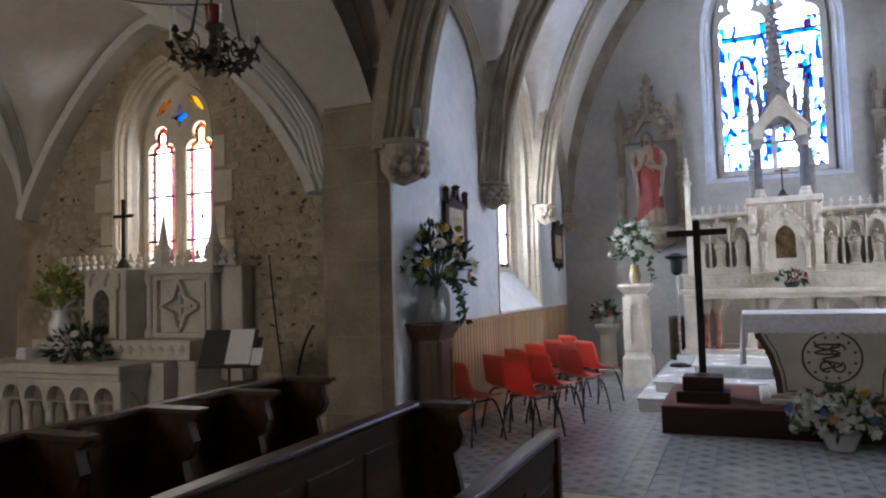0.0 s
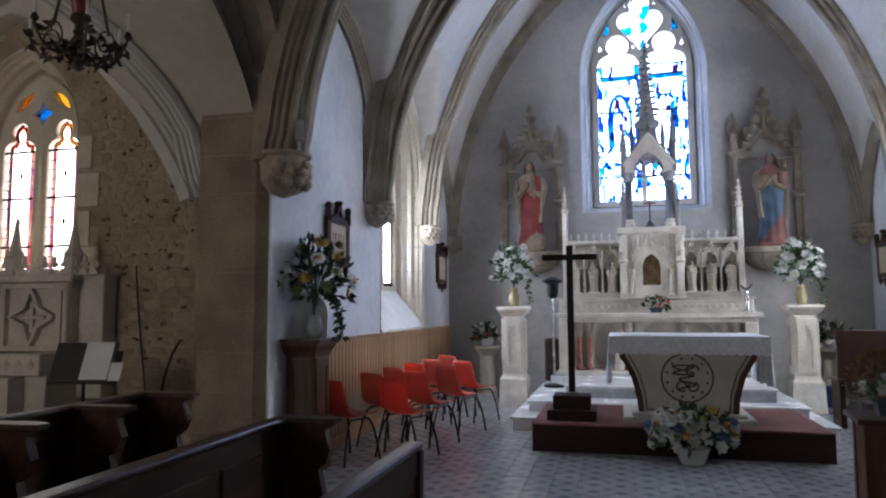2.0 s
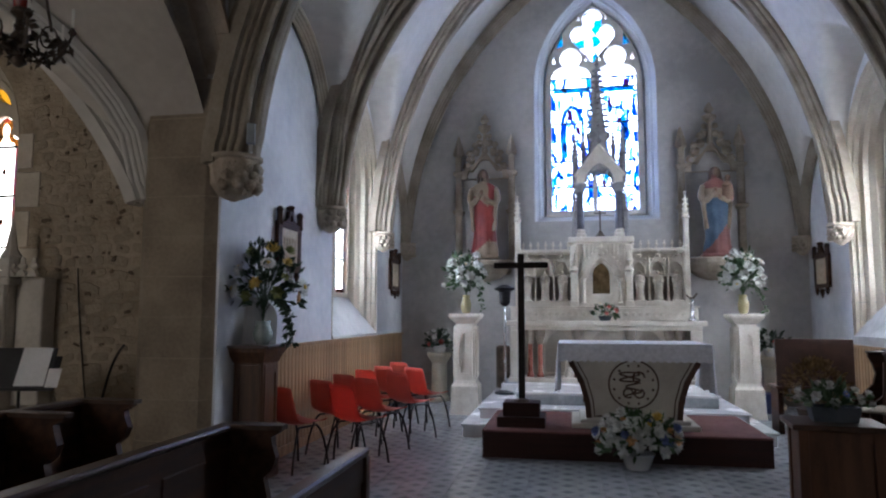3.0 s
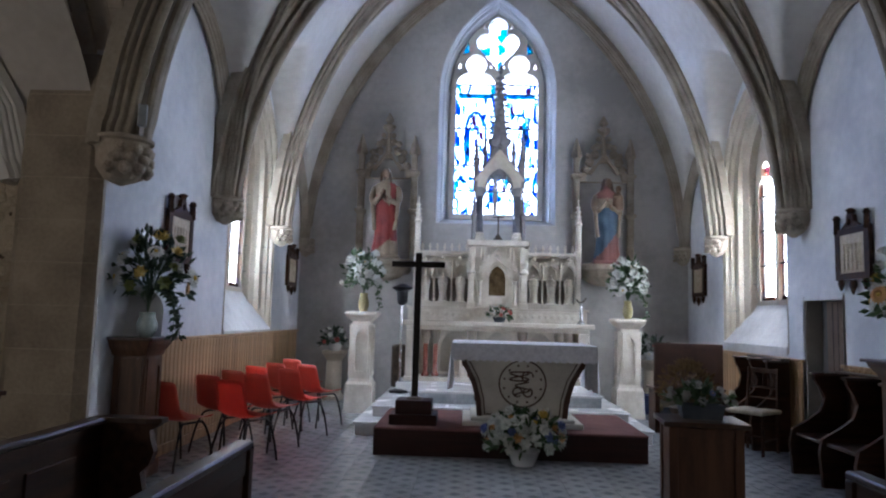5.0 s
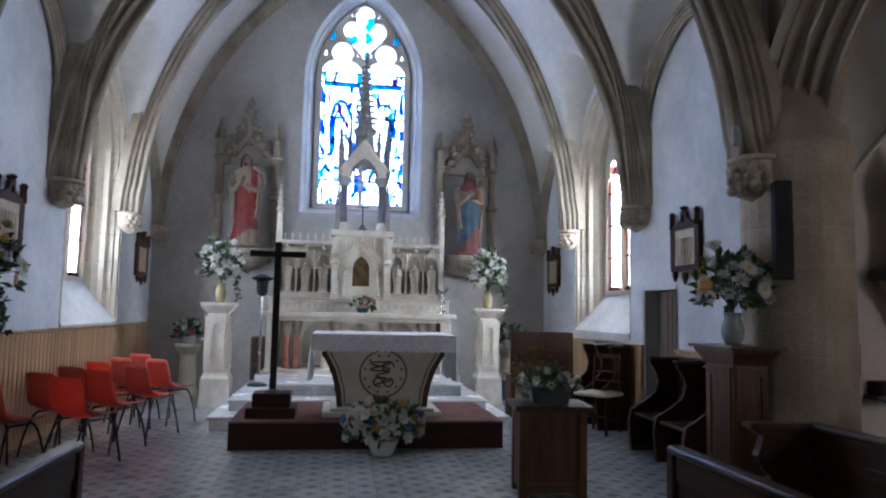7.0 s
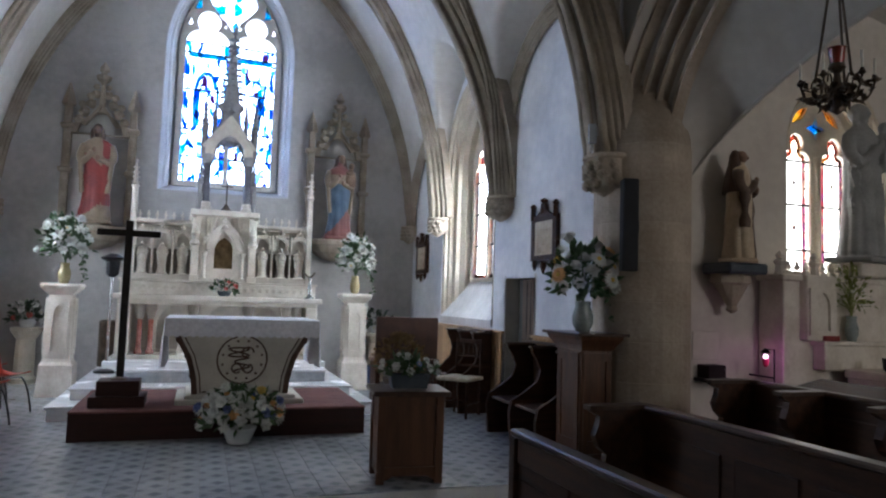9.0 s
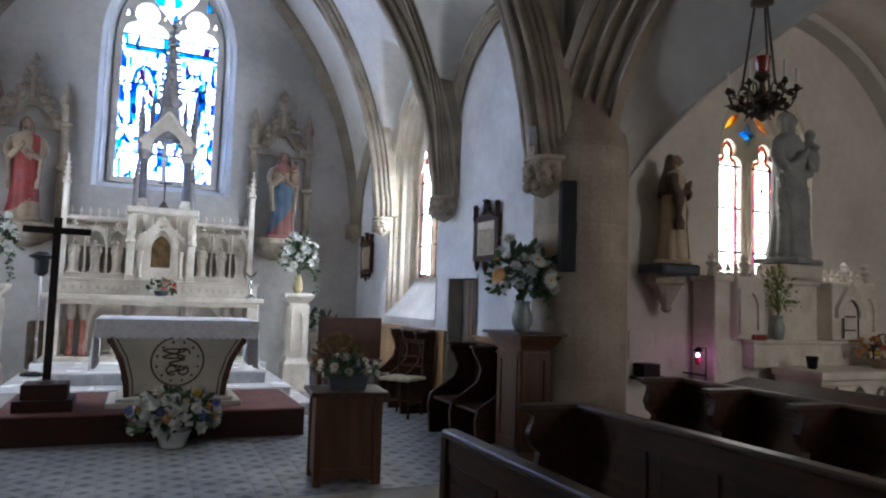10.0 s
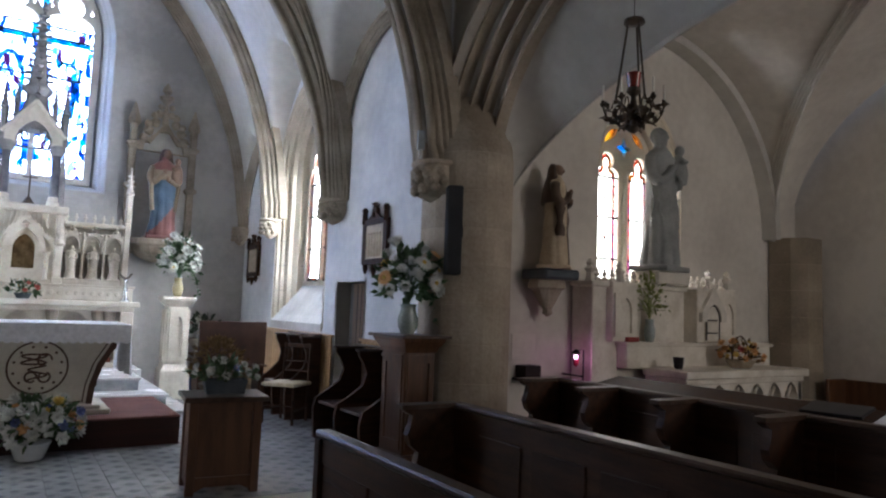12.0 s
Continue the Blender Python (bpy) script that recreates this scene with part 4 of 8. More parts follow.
part("back_panel", box(bm_(), XR + 0.17, XR + 0.2, 7.0, 7.78, 0.0, 1.62), mat("grey_recess", (0.07, 0.07, 0.07), (0.11, 0.11, 0.105), 0.8, 3, 0.1), d)


# ---- makers of things ----
def leaf_mesh(bm, at, d, size, rnd, fold=0.25):
    """One folded leaf."""
    d = Vector(d).normalized()
    side = d.cross(Vector((rnd.uniform(-1, 1), rnd.uniform(-1, 1), rnd.uniform(-0.3, 1)))).normalized()
    up = side.cross(d)
    at = Vector(at)
    w = size * rnd.uniform(0.22, 0.34)
    a, b = bm.verts.new(at), bm.verts.new(at + d * size - up * size * 0.2)
    m = bm.verts.new(at + d * size * 0.5 + up * size * 0.05)
    l = bm.verts.new(at + d * size * 0.45 + side * w - up * size * fold * 0.4)
    r = bm.verts.new(at + d * size * 0.45 - side * w - up * size * fold * 0.4)
    for f in ((a, m, l), (l, m, b), (a, r, m), (m, r, b)):
        bm.faces.new(f)


FLOWERS = {}


def flower_data(kind, material, centre):
    """Shared mesh of one bloom, unit size, facing z."""
    if (kind, material.name) in FLOWERS:
        return FLOWERS[kind, material.name]
    rnd = random.Random(kind)
    bm = bm_()
    rings = {"daisy": ((16, 0.85, 0.05, 0.34), (13, 0.6, 0.16, 0.3)), "rose": ((6, 0.9, 0.15, 0.6), (6, 0.7, 0.45, 0.5), (5, 0.42, 0.7, 0.4)), "lily": ((6, 0.8, 0.5, 0.42), (5, 0.5, 0.6, 0.36))}[kind]
    for count, r, z, w in rings:
        for k in range(count):
            a = 2 * math.pi * (k + rnd.uniform(-0.15, 0.15)) / count
            d, s = Vector((math.cos(a), math.sin(a), 0)), Vector((-math.sin(a), math.cos(a), 0))
            tip = d * r + Vector((0, 0, z + (0.25 if kind == "rose" else -0.08)))
            mid = d * r * 0.6 + Vector((0, 0, z + 0.12))
            vs = [bm.verts.new(c) for c in (Vector((0, 0, 0)) + d * 0.05, mid + s * w * 0.5, tip, mid - s * w * 0.5)]
            bm.faces.new(vs)
    n = len(bm.faces)
    ball(bm, (0, 0, 0.18), 0.2 if kind == "daisy" else 0.1, 7, sz=0.7)
    bm.faces.ensure_lookup_table()
    for f in bm.faces[n:]:
        f.material_index = 1
    me = bpy.data.meshes.new(kind)
    bm.to_mesh(me)
    bm.free()
    me.materials.append(material)
    me.materials.append(centre)
    FLOWERS[kind, material.name] = me
    return me


def bloom(parent, kind, material, centre, at, facing, size):
    o = new("flower", flower_data(kind, material, centre))
    o.parent = parent
    o.matrix_basis = Matrix.Translation(at) @ Vector(facing).to_track_quat("Z", "Y").to_matrix().to_4x4() @ Matrix.Scale(size, 4)
    return o


def bouquet(name, label, at, rx, rz, zc, blooms, leaves, seed, vase=None, leafmat=None, trail=0, leaf=0.09, ry=None):
    """Cut flowers: blooms on a dome round (0, 0, zc), leaves and stems between, in a vase on z = 0."""
    rnd = random.Random(seed)
    t = thing(name, label, "flowers", at)
    ry = ry or rx
    leafmat = leafmat or LEAF
    if vase:
        vase(t)
    bm = bm_()
    stems = bm_()
    for k in range(leaves):
        a, e = rnd.uniform(0, 2 * math.pi), rnd.uniform(-0.5, 1.4)
        f = rnd.uniform(0.35, 1.12)
        d = Vector((math.cos(a) * math.cos(e) * rx, math.sin(a) * math.cos(e) * ry, math.sin(e) * rz))
        p = Vector((0, 0, zc)) + d * f
        leaf_mesh(bm, p, d + Vector((rnd.uniform(-0.1, 0.1), rnd.uniform(-0.1, 0.1), rnd.uniform(-0.05, 0.12))), leaf * rnd.uniform(0.6, 1.4), rnd)
        if k % 5 == 0:
            tube(stems, bent((0, 0, zc - rz * 0.9), (0, 0, zc - rz * 0.2), p, 4), 0.003, 4)
    for k in range(trail):
        a = rnd.uniform(-0.7, 0.5)
        path = bent((0.03, 0, zc - rz * 0.3), (rx * 0.9, -0.12 * k / max(1, trail), zc - rz * 0.1), (rx * (0.8 + 0.3 * rnd.random()), -0.1 - 0.05 * k, zc - rz * 1.35), 10)
        tube(stems, path, 0.003, 4)
        for p in path[2:]:
            for _ in range(3):
                leaf_mesh(bm, p, (rnd.uniform(-1, 1), rnd.uniform(-1, 1), rnd.uniform(-0.8, 0.4)), leaf * 0.75, rnd)
    part("foliage", bm, leafmat, t)
    part("stem", stems, leafmat, t)
    golden = math.pi * (3 - math.sqrt(5))
    total = sum(c for _, _, c, _ in blooms)
    order = [(k, m, s) for k, m, c, s in blooms for _ in range(c)]
    rnd.shuffle(order)
    for n, (k, m, s) in enumerate(order):
        z = -0.35 + 1.3 * (n + 0.5) / total
        z = min(z, 0.97)
        r = math.sqrt(max(0, 1 - z * z))
        a = n * golden + seed
        f = rnd.uniform(0.65, 1.22)
        p = Vector((rx * r * math.cos(a), ry * r * math.sin(a), rz * z)) * f
        bloom(t, k, m, YELLOW if k == "daisy" else m, Vector((0, 0, zc)) + p, p + Vector((0, -0.05, 0.06)), s * rnd.uniform(0.8, 1.2))
    return t


def vase_round(h, r, material):
    def make(t):
        part("vase", lathe(bm_(), [(r * 0.6, 0), (r * 0.95, h * 0.25), (r, h * 0.5), (r * 0.7, h * 0.82), (r * 0.78, h), (r * 0.66, h), (r * 0.6, h * 0.8)], 20), material, t, smooth=True)
    return make


def vase_bowl(h, r, material):
    def make(t):
        part("pot", lathe(bm_(), [(r * 0.62, 0), (r * 0.7, h * 0.1), (r, h * 0.95), (r * 1.04, h), (r * 0.9, h), (r * 0.85, h * 0.8)], 20), material, t, smooth=True)
    return make


def sphere_faces(bm, n0, idx):
    bm.faces.ensure_lookup_table()
    for f in bm.faces[n0:]:
        f.material_index = idx


def statue(name, label, m, h, mats, seed, child=False, scheme=None, cat="statue", veil=False, beard=False, fuse=0.0):
    """A robed standing figure in one plain mesh; scheme(angle, f) picks the colour of the drapery; fuse melts it to one skin."""
    rnd = random.Random(seed)
    bm = bm_()
    big = h > 0.6
    rings = ((0.0, 0.150, 0.112), (0.04, 0.154, 0.118), (0.16, 0.132, 0.104), (0.30, 0.122, 0.096), (0.44, 0.128, 0.096), (0.54, 0.118, 0.088), (0.61, 0.112, 0.084), (0.68, 0.124, 0.086), (0.75, 0.138, 0.080), (0.79, 0.132, 0.070), (0.82, 0.100, 0.060), (0.842, 0.055, 0.048), (0.86, 0.036, 0.040), (0.89, 0.034, 0.038))
    n, sub = (72, 5) if big else (24, 2)
    ph = rnd.uniform(0, 6)
    rows = []
    for (f0, w0, d0), (f1, w1, d1) in zip(rings, rings[1:]):
        for k in range(sub):
            q = k / sub
            rows.append((f0 + (f1 - f0) * q, w0 + (w1 - w0) * q, d0 + (d1 - d0) * q))
    rows.append(rings[-1])
    loops = []
    for f, w, d in rows:
        loop = []
        lean = 0.012 * h * math.sin(4.2 * f)
        deep = 0.13 * max(0.0, 1 - f / 0.78) ** 0.7
        for k in range(n):
            a = 2 * math.pi * k / n
            # narrow valleys between broad vertical folds, and slanting folds of the mantle above the knee
            v = abs(math.sin(4.5 * a + ph + 1.5 * f))
            r = 1 + deep * (v ** 0.6 - 0.7)
            if 0.22 < f < 0.72:
                r += 0.055 * math.sin(26 * f + 3.2 * math.cos(a + 0.4) + ph) * math.sin(math.pi * (f - 0.22) / 0.5)
            if f < 0.66 and math.cos(a + 1.9) > 0.15:
                r += 0.045 * min(1.0, 12 * max(0.0, f - 0.14 - 0.10 * math.cos(2 * a)))
            loop.append((lean + w * h * r * math.cos(a), d * h * r * math.sin(a), f * h))
        loops.append(loop)
    loft(bm, loops)
    bm.faces.new([bm.verts.new(c) for c in loops[0][::-1]])
    for f in bm.faces:
        c = f.calc_center_median()
        f.material_index = scheme(math.atan2(c.y, c.x), c.z / h) if scheme else 0
    k0 = len(bm.faces)
    tilt = 0.012 * h * rnd.choice((-1, 1))
    ball(bm, (tilt, -0.012 * h, h * 0.925), h * 0.047, 14, 0.84, 1.0, 1.28)
    ball(bm, (tilt, -0.058 * h, h * 0.918), h * 0.010, 6, 0.8, 1.0, 1.6)
    sphere_faces(bm, k0, 1)
    k0 = len(bm.faces)
    if veil:
        lathe(bm, [(0.15 * h, h * 0.60), (0.135 * h, h * 0.70), (0.10 * h, h * 0.80), (0.072 * h, h * 0.87), (0.064 * h, h * 0.94), (0.04 * h, h * 0.985), (0.01 * h, h * 0.995)], 28, (tilt * 0.6, 0.028 * h, 0), 1.0, 0.62, fold=lambda a, z: 1 + 0.05 * math.sin(7 * a + 9 * z))
    else:
        ball(bm, (tilt, 0.010 * h, h * 0.940), h * 0.053, 14, 0.98, 1.0, 1.18)
        for e in (-1, 1):
            tube(bm, bent((tilt + e * 0.040 * h, 0.0, h * 0.945), (tilt + e * 0.062 * h, 0.004 * h, h * 0.88), (e * 0.052 * h, -0.022 * h, h * 0.80), 6), 0.020 * h, 8, 0.012 * h)
    if beard:
        ball(bm, (tilt, -0.034 * h, h * 0.880), h * 0.022, 8, 1.0, 0.8, 1.4)
    sphere_faces(bm, k0, 2)
    k0 = len(bm.faces)
    grip_z = (0.70, 0.62)
    for e, hz in zip((-1, 1), grip_z):
        tube(bm, bent((e * 0.118 * h, 0.0, h * 0.775), (e * 0.185 * h, 0.0, h * 0.63), (e * 0.120 * h, -0.055 * h, h * 0.59), 8), 0.040 * h, 12, 0.036 * h)
        tube(bm, bent((e * 0.130 * h, -0.045 * h, h * 0.59), (e * 0.09 * h, -0.10 * h, h * 0.60), (e * 0.03 * h, -0.105 * h, h * hz), 6), 0.034 * h, 10, 0.026 * h)
        # cloth hanging from the forearm
        loft(bm, [[(e * (0.145 - 0.03 * q) * h + u * 0.018 * h, -0.045 * h + v * 0.03 * h * (1 + 0.4 * math.sin(9 * q)), h * (0.60 - 0.32 * q)) for u, v in ((-1, -1), (1, -1), (1.2, 0), (1, 1), (-1, 1))] for q in (0, 0.2, 0.4, 0.6, 0.8, 1.0)])
    sphere_faces(bm, k0, 3 if len(mats) > 3 else 0)
    k0 = len(bm.faces)
    for e, hz in zip((-1, 1), grip_z):
        ball(bm, (e * 0.018 * h, -0.118 * h, h * (hz + 0.012)), 0.021 * h, 8, 1, 0.8, 1.5)
    if child:
        ball(bm, (0.118 * h, -0.075 * h, h * 0.845), 0.036 * h, 10, 0.92, 0.95, 1.15)
        lathe(bm, [(0.060 * h, h * 0.60), (0.064 * h, h * 0.68), (0.054 * h, h * 0.76), (0.03 * h, h * 0.80), (0.018 * h, h * 0.82)], 18, (0.115 * h, -0.070 * h, 0), 1, 0.9, fold=lambda a, z: 1 + 0.07 * math.sin(6 * a + 40 * z / h))
        tube(bm, bent((0.13 * h, -0.10 * h, h * 0.77), (0.09 * h, -0.15 * h, h * 0.74), (0.05 * h, -0.12 * h, h * 0.76), 5), 0.018 * h, 7)
    sphere_faces(bm, k0, 1)
    k0 = len(bm.faces)
    box(bm, -0.165 * h, 0.165 * h, -0.13 * h, 0.13 * h, -0.03 * h, 0.006 * h, 0.006)
    sphere_faces(bm, k0, 0)
    ob = part(name, bm, mats, None, smooth=True)
    ob.matrix_world = m
    if fuse:
        mod = ob.modifiers.new("one_skin", "REMESH")
        mod.mode, mod.voxel_size, mod.use_smooth_shade = "VOXEL", fuse, True
    return tagged(ob, label, cat)


# ---- chancel: podium, steps, altars ----
pod = thing("podium", "low wooden platform with red-brown carpet top and dark boards", "platform", pose(-0.2, 7.06, 0))
part("front_board", box(bm_(), -1.31, 1.31, 0, 0.03, 0, 0.245, 0.004), PLINTH, pod)
part("side_board", box(bm_(), -1.31, -1.28, 0.03, 1.40, 0, 0.245, 0.004), PLINTH, pod)
part("side_board", box(bm_(), 1.28, 1.31, 0.03, 1.40, 0, 0.245, 0.004), PLINTH, pod)
part("carpet", box(bm_(), -1.315, 1.315, -0.005, 1.42, 0.245, 0.262, 0.006), CARPET, pod)
st = thing("altar_steps", "three white marble altar steps with grey veined risers", "steps", pose(-0.2, 0, 0), kind="structure")
for x0, x1, y0, z0, z1, mt in ((-1.66, 1.63, 8.12, 0, 0.15, MARBLE), (-1.52, 1.46, 8.52, 0.15, 0.28, MARBLE), (-1.12, 1.22, 8.88, 0.28, 0.43, GREYMARBLE)):
    part("riser", box(bm_(), x0, x1, y0, YB - 0.01, z0, z1 - 0.03, 0.004), mt, st)
    part("tread", box(bm_(), x0 - 0.025, x1 + 0.025, y0 - 0.025, YB - 0.01, z1 - 0.03, z1, 0.008), MARBLE, st)
part("altar_footing", box(bm_(), -1.40, 1.40, 9.9, YB - 0.012, 0.281, 0.426, 0.008), MARBLE, st)

alt = thing("front_altar", "tapered cream altar table with brown emblem and lace cloth", "altar", pose(-0.06, 7.72, 0.262))
bm = bm_()
box(bm, -0.60, 0.60, -0.42, 0.42, 0, 0.05, 0.01)
box(bm, -0.52, 0.52, -0.39, 0.39, 0.05, 0.085, 0.01)
part("base", bm, ALTARPANEL, alt)
sec = ((0.085, 0.45, 0.28), (0.25, 0.465, 0.29), (0.45, 0.52, 0.32), (0.60, 0.60, 0.36), (0.70, 0.65, 0.38), (0.74, 0.665, 0.38))
bm = bm_()
loft(bm, [[(-w, -d, z), (w, -d, z), (w, d, z), (-w, d, z)] for z, w, d in sec])
part("body", bm, ALTARPANEL, alt)
for s in (-1, 1):
    bm = bm_()
    path = [(s * (w - 0.02), -d - 0.006, z) for z, w, d in sec]
    sweep(bm, path, [(-0.026, -0.008), (0.026, -0.008), (0.026, 0.012), (-0.026, 0.012)], (1, 0, 0))
    part("carved_corner", bm, BROWNPAINT, alt, "brown painted carved corner")
    part("panel_line", sweep(bm_(), [(s * (w - 0.075), -d - 0.004, z + 0.012) for z, w, d in sec[:-1]], [(-0.006, -0.004), (0.006, -0.004), (0.006, 0.006), (-0.006, 0.006)], (1, 0, 0)), BROWNPAINT, alt)
    for z, w, d in sec[1:4]:
        part("scroll", ball(bm_(), (s * (w + 0.004), -d, z + 0.02), 0.026, 8, 0.7, 0.7, 1.5), BROWNPAINT, alt)
part("panel_border", box(bm_(), -0.36, 0.36, -0.292, -0.282, 0.10, 0.112), BROWNPAINT, alt)


def face_y(z):
    """Front of the tapered altar body at height z."""
    for (z0, _, d0), (z1, _, d1) in zip(sec, sec[1:]):
        if z0 <= z <= z1:
            return -(d0 + (d1 - d0) * (z - z0) / (z1 - z0)) - 0.004
    return -sec[-1][2]


CZ, CR = 0.42, 0.235
ring = part("emblem_ring", tube(bm_(), [(CR * math.cos(radians(10 * k)), face_y(CZ + CR * math.sin(radians(10 * k))), CZ + CR * math.sin(radians(10 * k))) for k in range(37)], 0.0085, 6), BROWNPAINT, alt, "brown painted ring")
for k in range(12):
    a = radians(30 * k + 15)
    x, z = 0.19 * math.cos(a), CZ + 0.19 * math.sin(a)
    part("emblem_star", lathe(bm_(), [(0.012, -0.004), (0.014, 0.0), (0.006, 0.005)], 5), BROWNPAINT, ring).matrix_basis = pose(x, face_y(z), z, 90)
# interlaced letters as plain looping strokes
loops = ([(0.10 * math.sin(2 * q) - 0.035, 0.075 + 0.045 * math.cos(q)) for q in (math.pi * k / 12 for k in range(25))],
         [(0.055 * math.cos(q) + 0.05, 0.07 + 0.055 * math.sin(q)) for q in (math.pi * k / 10 for k in range(16))],
         [(0.075 * math.cos(1.2 * q + 0.5), 0.02 - 0.14 * k / 20) for k, q in ((k, math.pi * k / 8) for k in range(21))],
         [(-0.05 + 0.045 * math.cos(q), -0.085 + 0.045 * math.sin(q)) for q in (math.pi * k / 8 for k in range(15))],
         [(0.055 + 0.045 * math.cos(q), -0.085 + 0.045 * math.sin(q)) for q in (math.pi * k / 8 + 2 for k in range(15))])
for pts in loops:
    part("monogram_stroke", tube(bm_(), [(x, face_y(CZ + z), CZ + z) for x, z in pts], 0.009, 6), BROWNPAINT, ring, "interlaced brown stroke")
part("tabletop", box(bm_(), -0.69, 0.69, -0.42, 0.42, 0.74, 0.80, 0.01), ALTARPANEL, alt)
cl = thing("altar_cloth", "white linen altar cloth with scalloped lace edge", "cloth", pose(-0.06, 7.72, 0.262))
bm = bm_()
box(bm, -0.72, 0.72, -0.445, 0.445, 0.803, 0.822, 0.006)
part("linen_top", bm, CLOTH, cl)


def hanging(bm, n, point, amp, z0, z1, teeth):
    """A hem that hangs in soft waves and ends in scallops."""
    rows = []
    for j in range(7):
        f = j / 6
        row = []
        for k in range(n + 1):
            u = k / n
            z = z0 + (z1 - z0) * f
            if j == 6:
                z -= 0.018 * abs(math.sin(u * math.pi * teeth))
            row.append(bm.verts.new(point(u, amp * f * math.sin(u * 23 + 1.3 * math.sin(u * 9)), z)))
        rows.append(row)
    for p, q in zip(rows, rows[1:]):
        for k in range(n):
            bm.faces.new((p[k], p[k + 1], q[k + 1], q[k]))
    return bm


part("lace_front", hanging(bm_(), 110, lambda u, w, z: (-0.72 + 1.44 * u, -0.447 - 0.006 + w, z), 0.006, 0.81, 0.66, 20), LACE, cl, "lace border with scallops")
for s in (-1, 1):
    part("cloth_side", hanging(bm_(), 60, lambda u, w, z: (s * (0.725 + 0.02 * (0.81 - z) + w), -0.445 + 0.89 * u, z), 0.03, 0.815, 0.36, 9), LACE, cl, "side fall of the cloth in soft folds")

ha = thing("high_altar", "white painted neo-gothic high altar with niches, gables and a central spire", "altar", pose(-0.2, 0, 0.43))
Y0 = 10.1
part("table", box(bm_(), -1.36, 1.36, Y0, Y0 + 0.75, 0.78, 0.85, 0.014, 2), WHITE, ha)
bm = bm_()
box(bm, -1.30, 1.30, Y0 + 0.05, Y0 + 0.72, 0.72, 0.78, 0.008)
part("table_moulding", bm, WHITE, ha)
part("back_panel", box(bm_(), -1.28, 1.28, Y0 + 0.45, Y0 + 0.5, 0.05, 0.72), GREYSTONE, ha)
part("plinth", box(bm_(), -1.32, 1.32, Y0 + 0.02, Y0 + 0.9, 0, 0.06, 0.008), WHITE, ha)
for s in (-1, 1):
    part("end_pier", box(bm_(), *sorted((s * 1.30, s * 1.14)), Y0 + 0.06, Y0 + 0.7, 0.06, 0.72, 0.01), WHITE, ha)
for x in (-1.02, -0.88, -0.36, 0.36, 0.88, 1.02):
    c = part("column", lathe(bm_(), [(0.055, 0.06), (0.055, 0.10), (0.036, 0.13), (0.034, 0.52)], 14, (x, Y0 + 0.16, 0)), REDMARBLE, ha, "red marble colonnette", smooth=True)
    part("capital", lathe(bm_(), [(0.036, 0.52), (0.045, 0.55), (0.075, 0.66), (0.075, 0.72)], 10, (x, Y0 + 0.16, 0), fold=lambda a, z: 1 + 0.1 * math.sin(5 * a)), SHADE, c, "carved leafy stone capital")
for k, x in enumerate((-0.62, 0.0, 0.62)):
    part("front_arch", plate(bm_(), "y", [(x - 0.26, 0.1), (x - 0.26, 0.72), (x + 0.26, 0.72), (x + 0.26, 0.1)], [pointed(x, 0.2, 0.12, 0.42, 0.12, 8)], Y0 + 0.2, Y0 + 0.27), WHITE, ha)
statue("relief_figure", "small white kneeling figure under the altar table", pose(-0.68, Y0 + 0.16, 0.5), 0.42, (WHITE, WHITE, WHITE, WHITE), 31)
part("gradine", box(bm_(), -1.32, 1.32, Y0 + 0.42, Y0 + 0.9, 0.85, 1.03, 0.01), WHITE, ha)
for k in range(26):
    x = -1.22 + 2.44 * k / 25
    if abs(x) > 0.22:
        part("quatrefoil", lathe(bm_(), [(0.030, -0.008), (0.034, 0.0), (0.022, 0.008)], 8), WHITE, ha).matrix_basis = pose(x, Y0 + 0.415, 0.945, 90)
part("gradine_cap", box(bm_(), -1.34, 1.34, Y0 + 0.39, Y0 + 0.9, 1.03, 1.06, 0.008), WHITE, ha)
RB = Y0 + 0.66
# back of the niches, darkened by colour as a shaded recess
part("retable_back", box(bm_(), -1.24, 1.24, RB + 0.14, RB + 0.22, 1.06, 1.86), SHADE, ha)
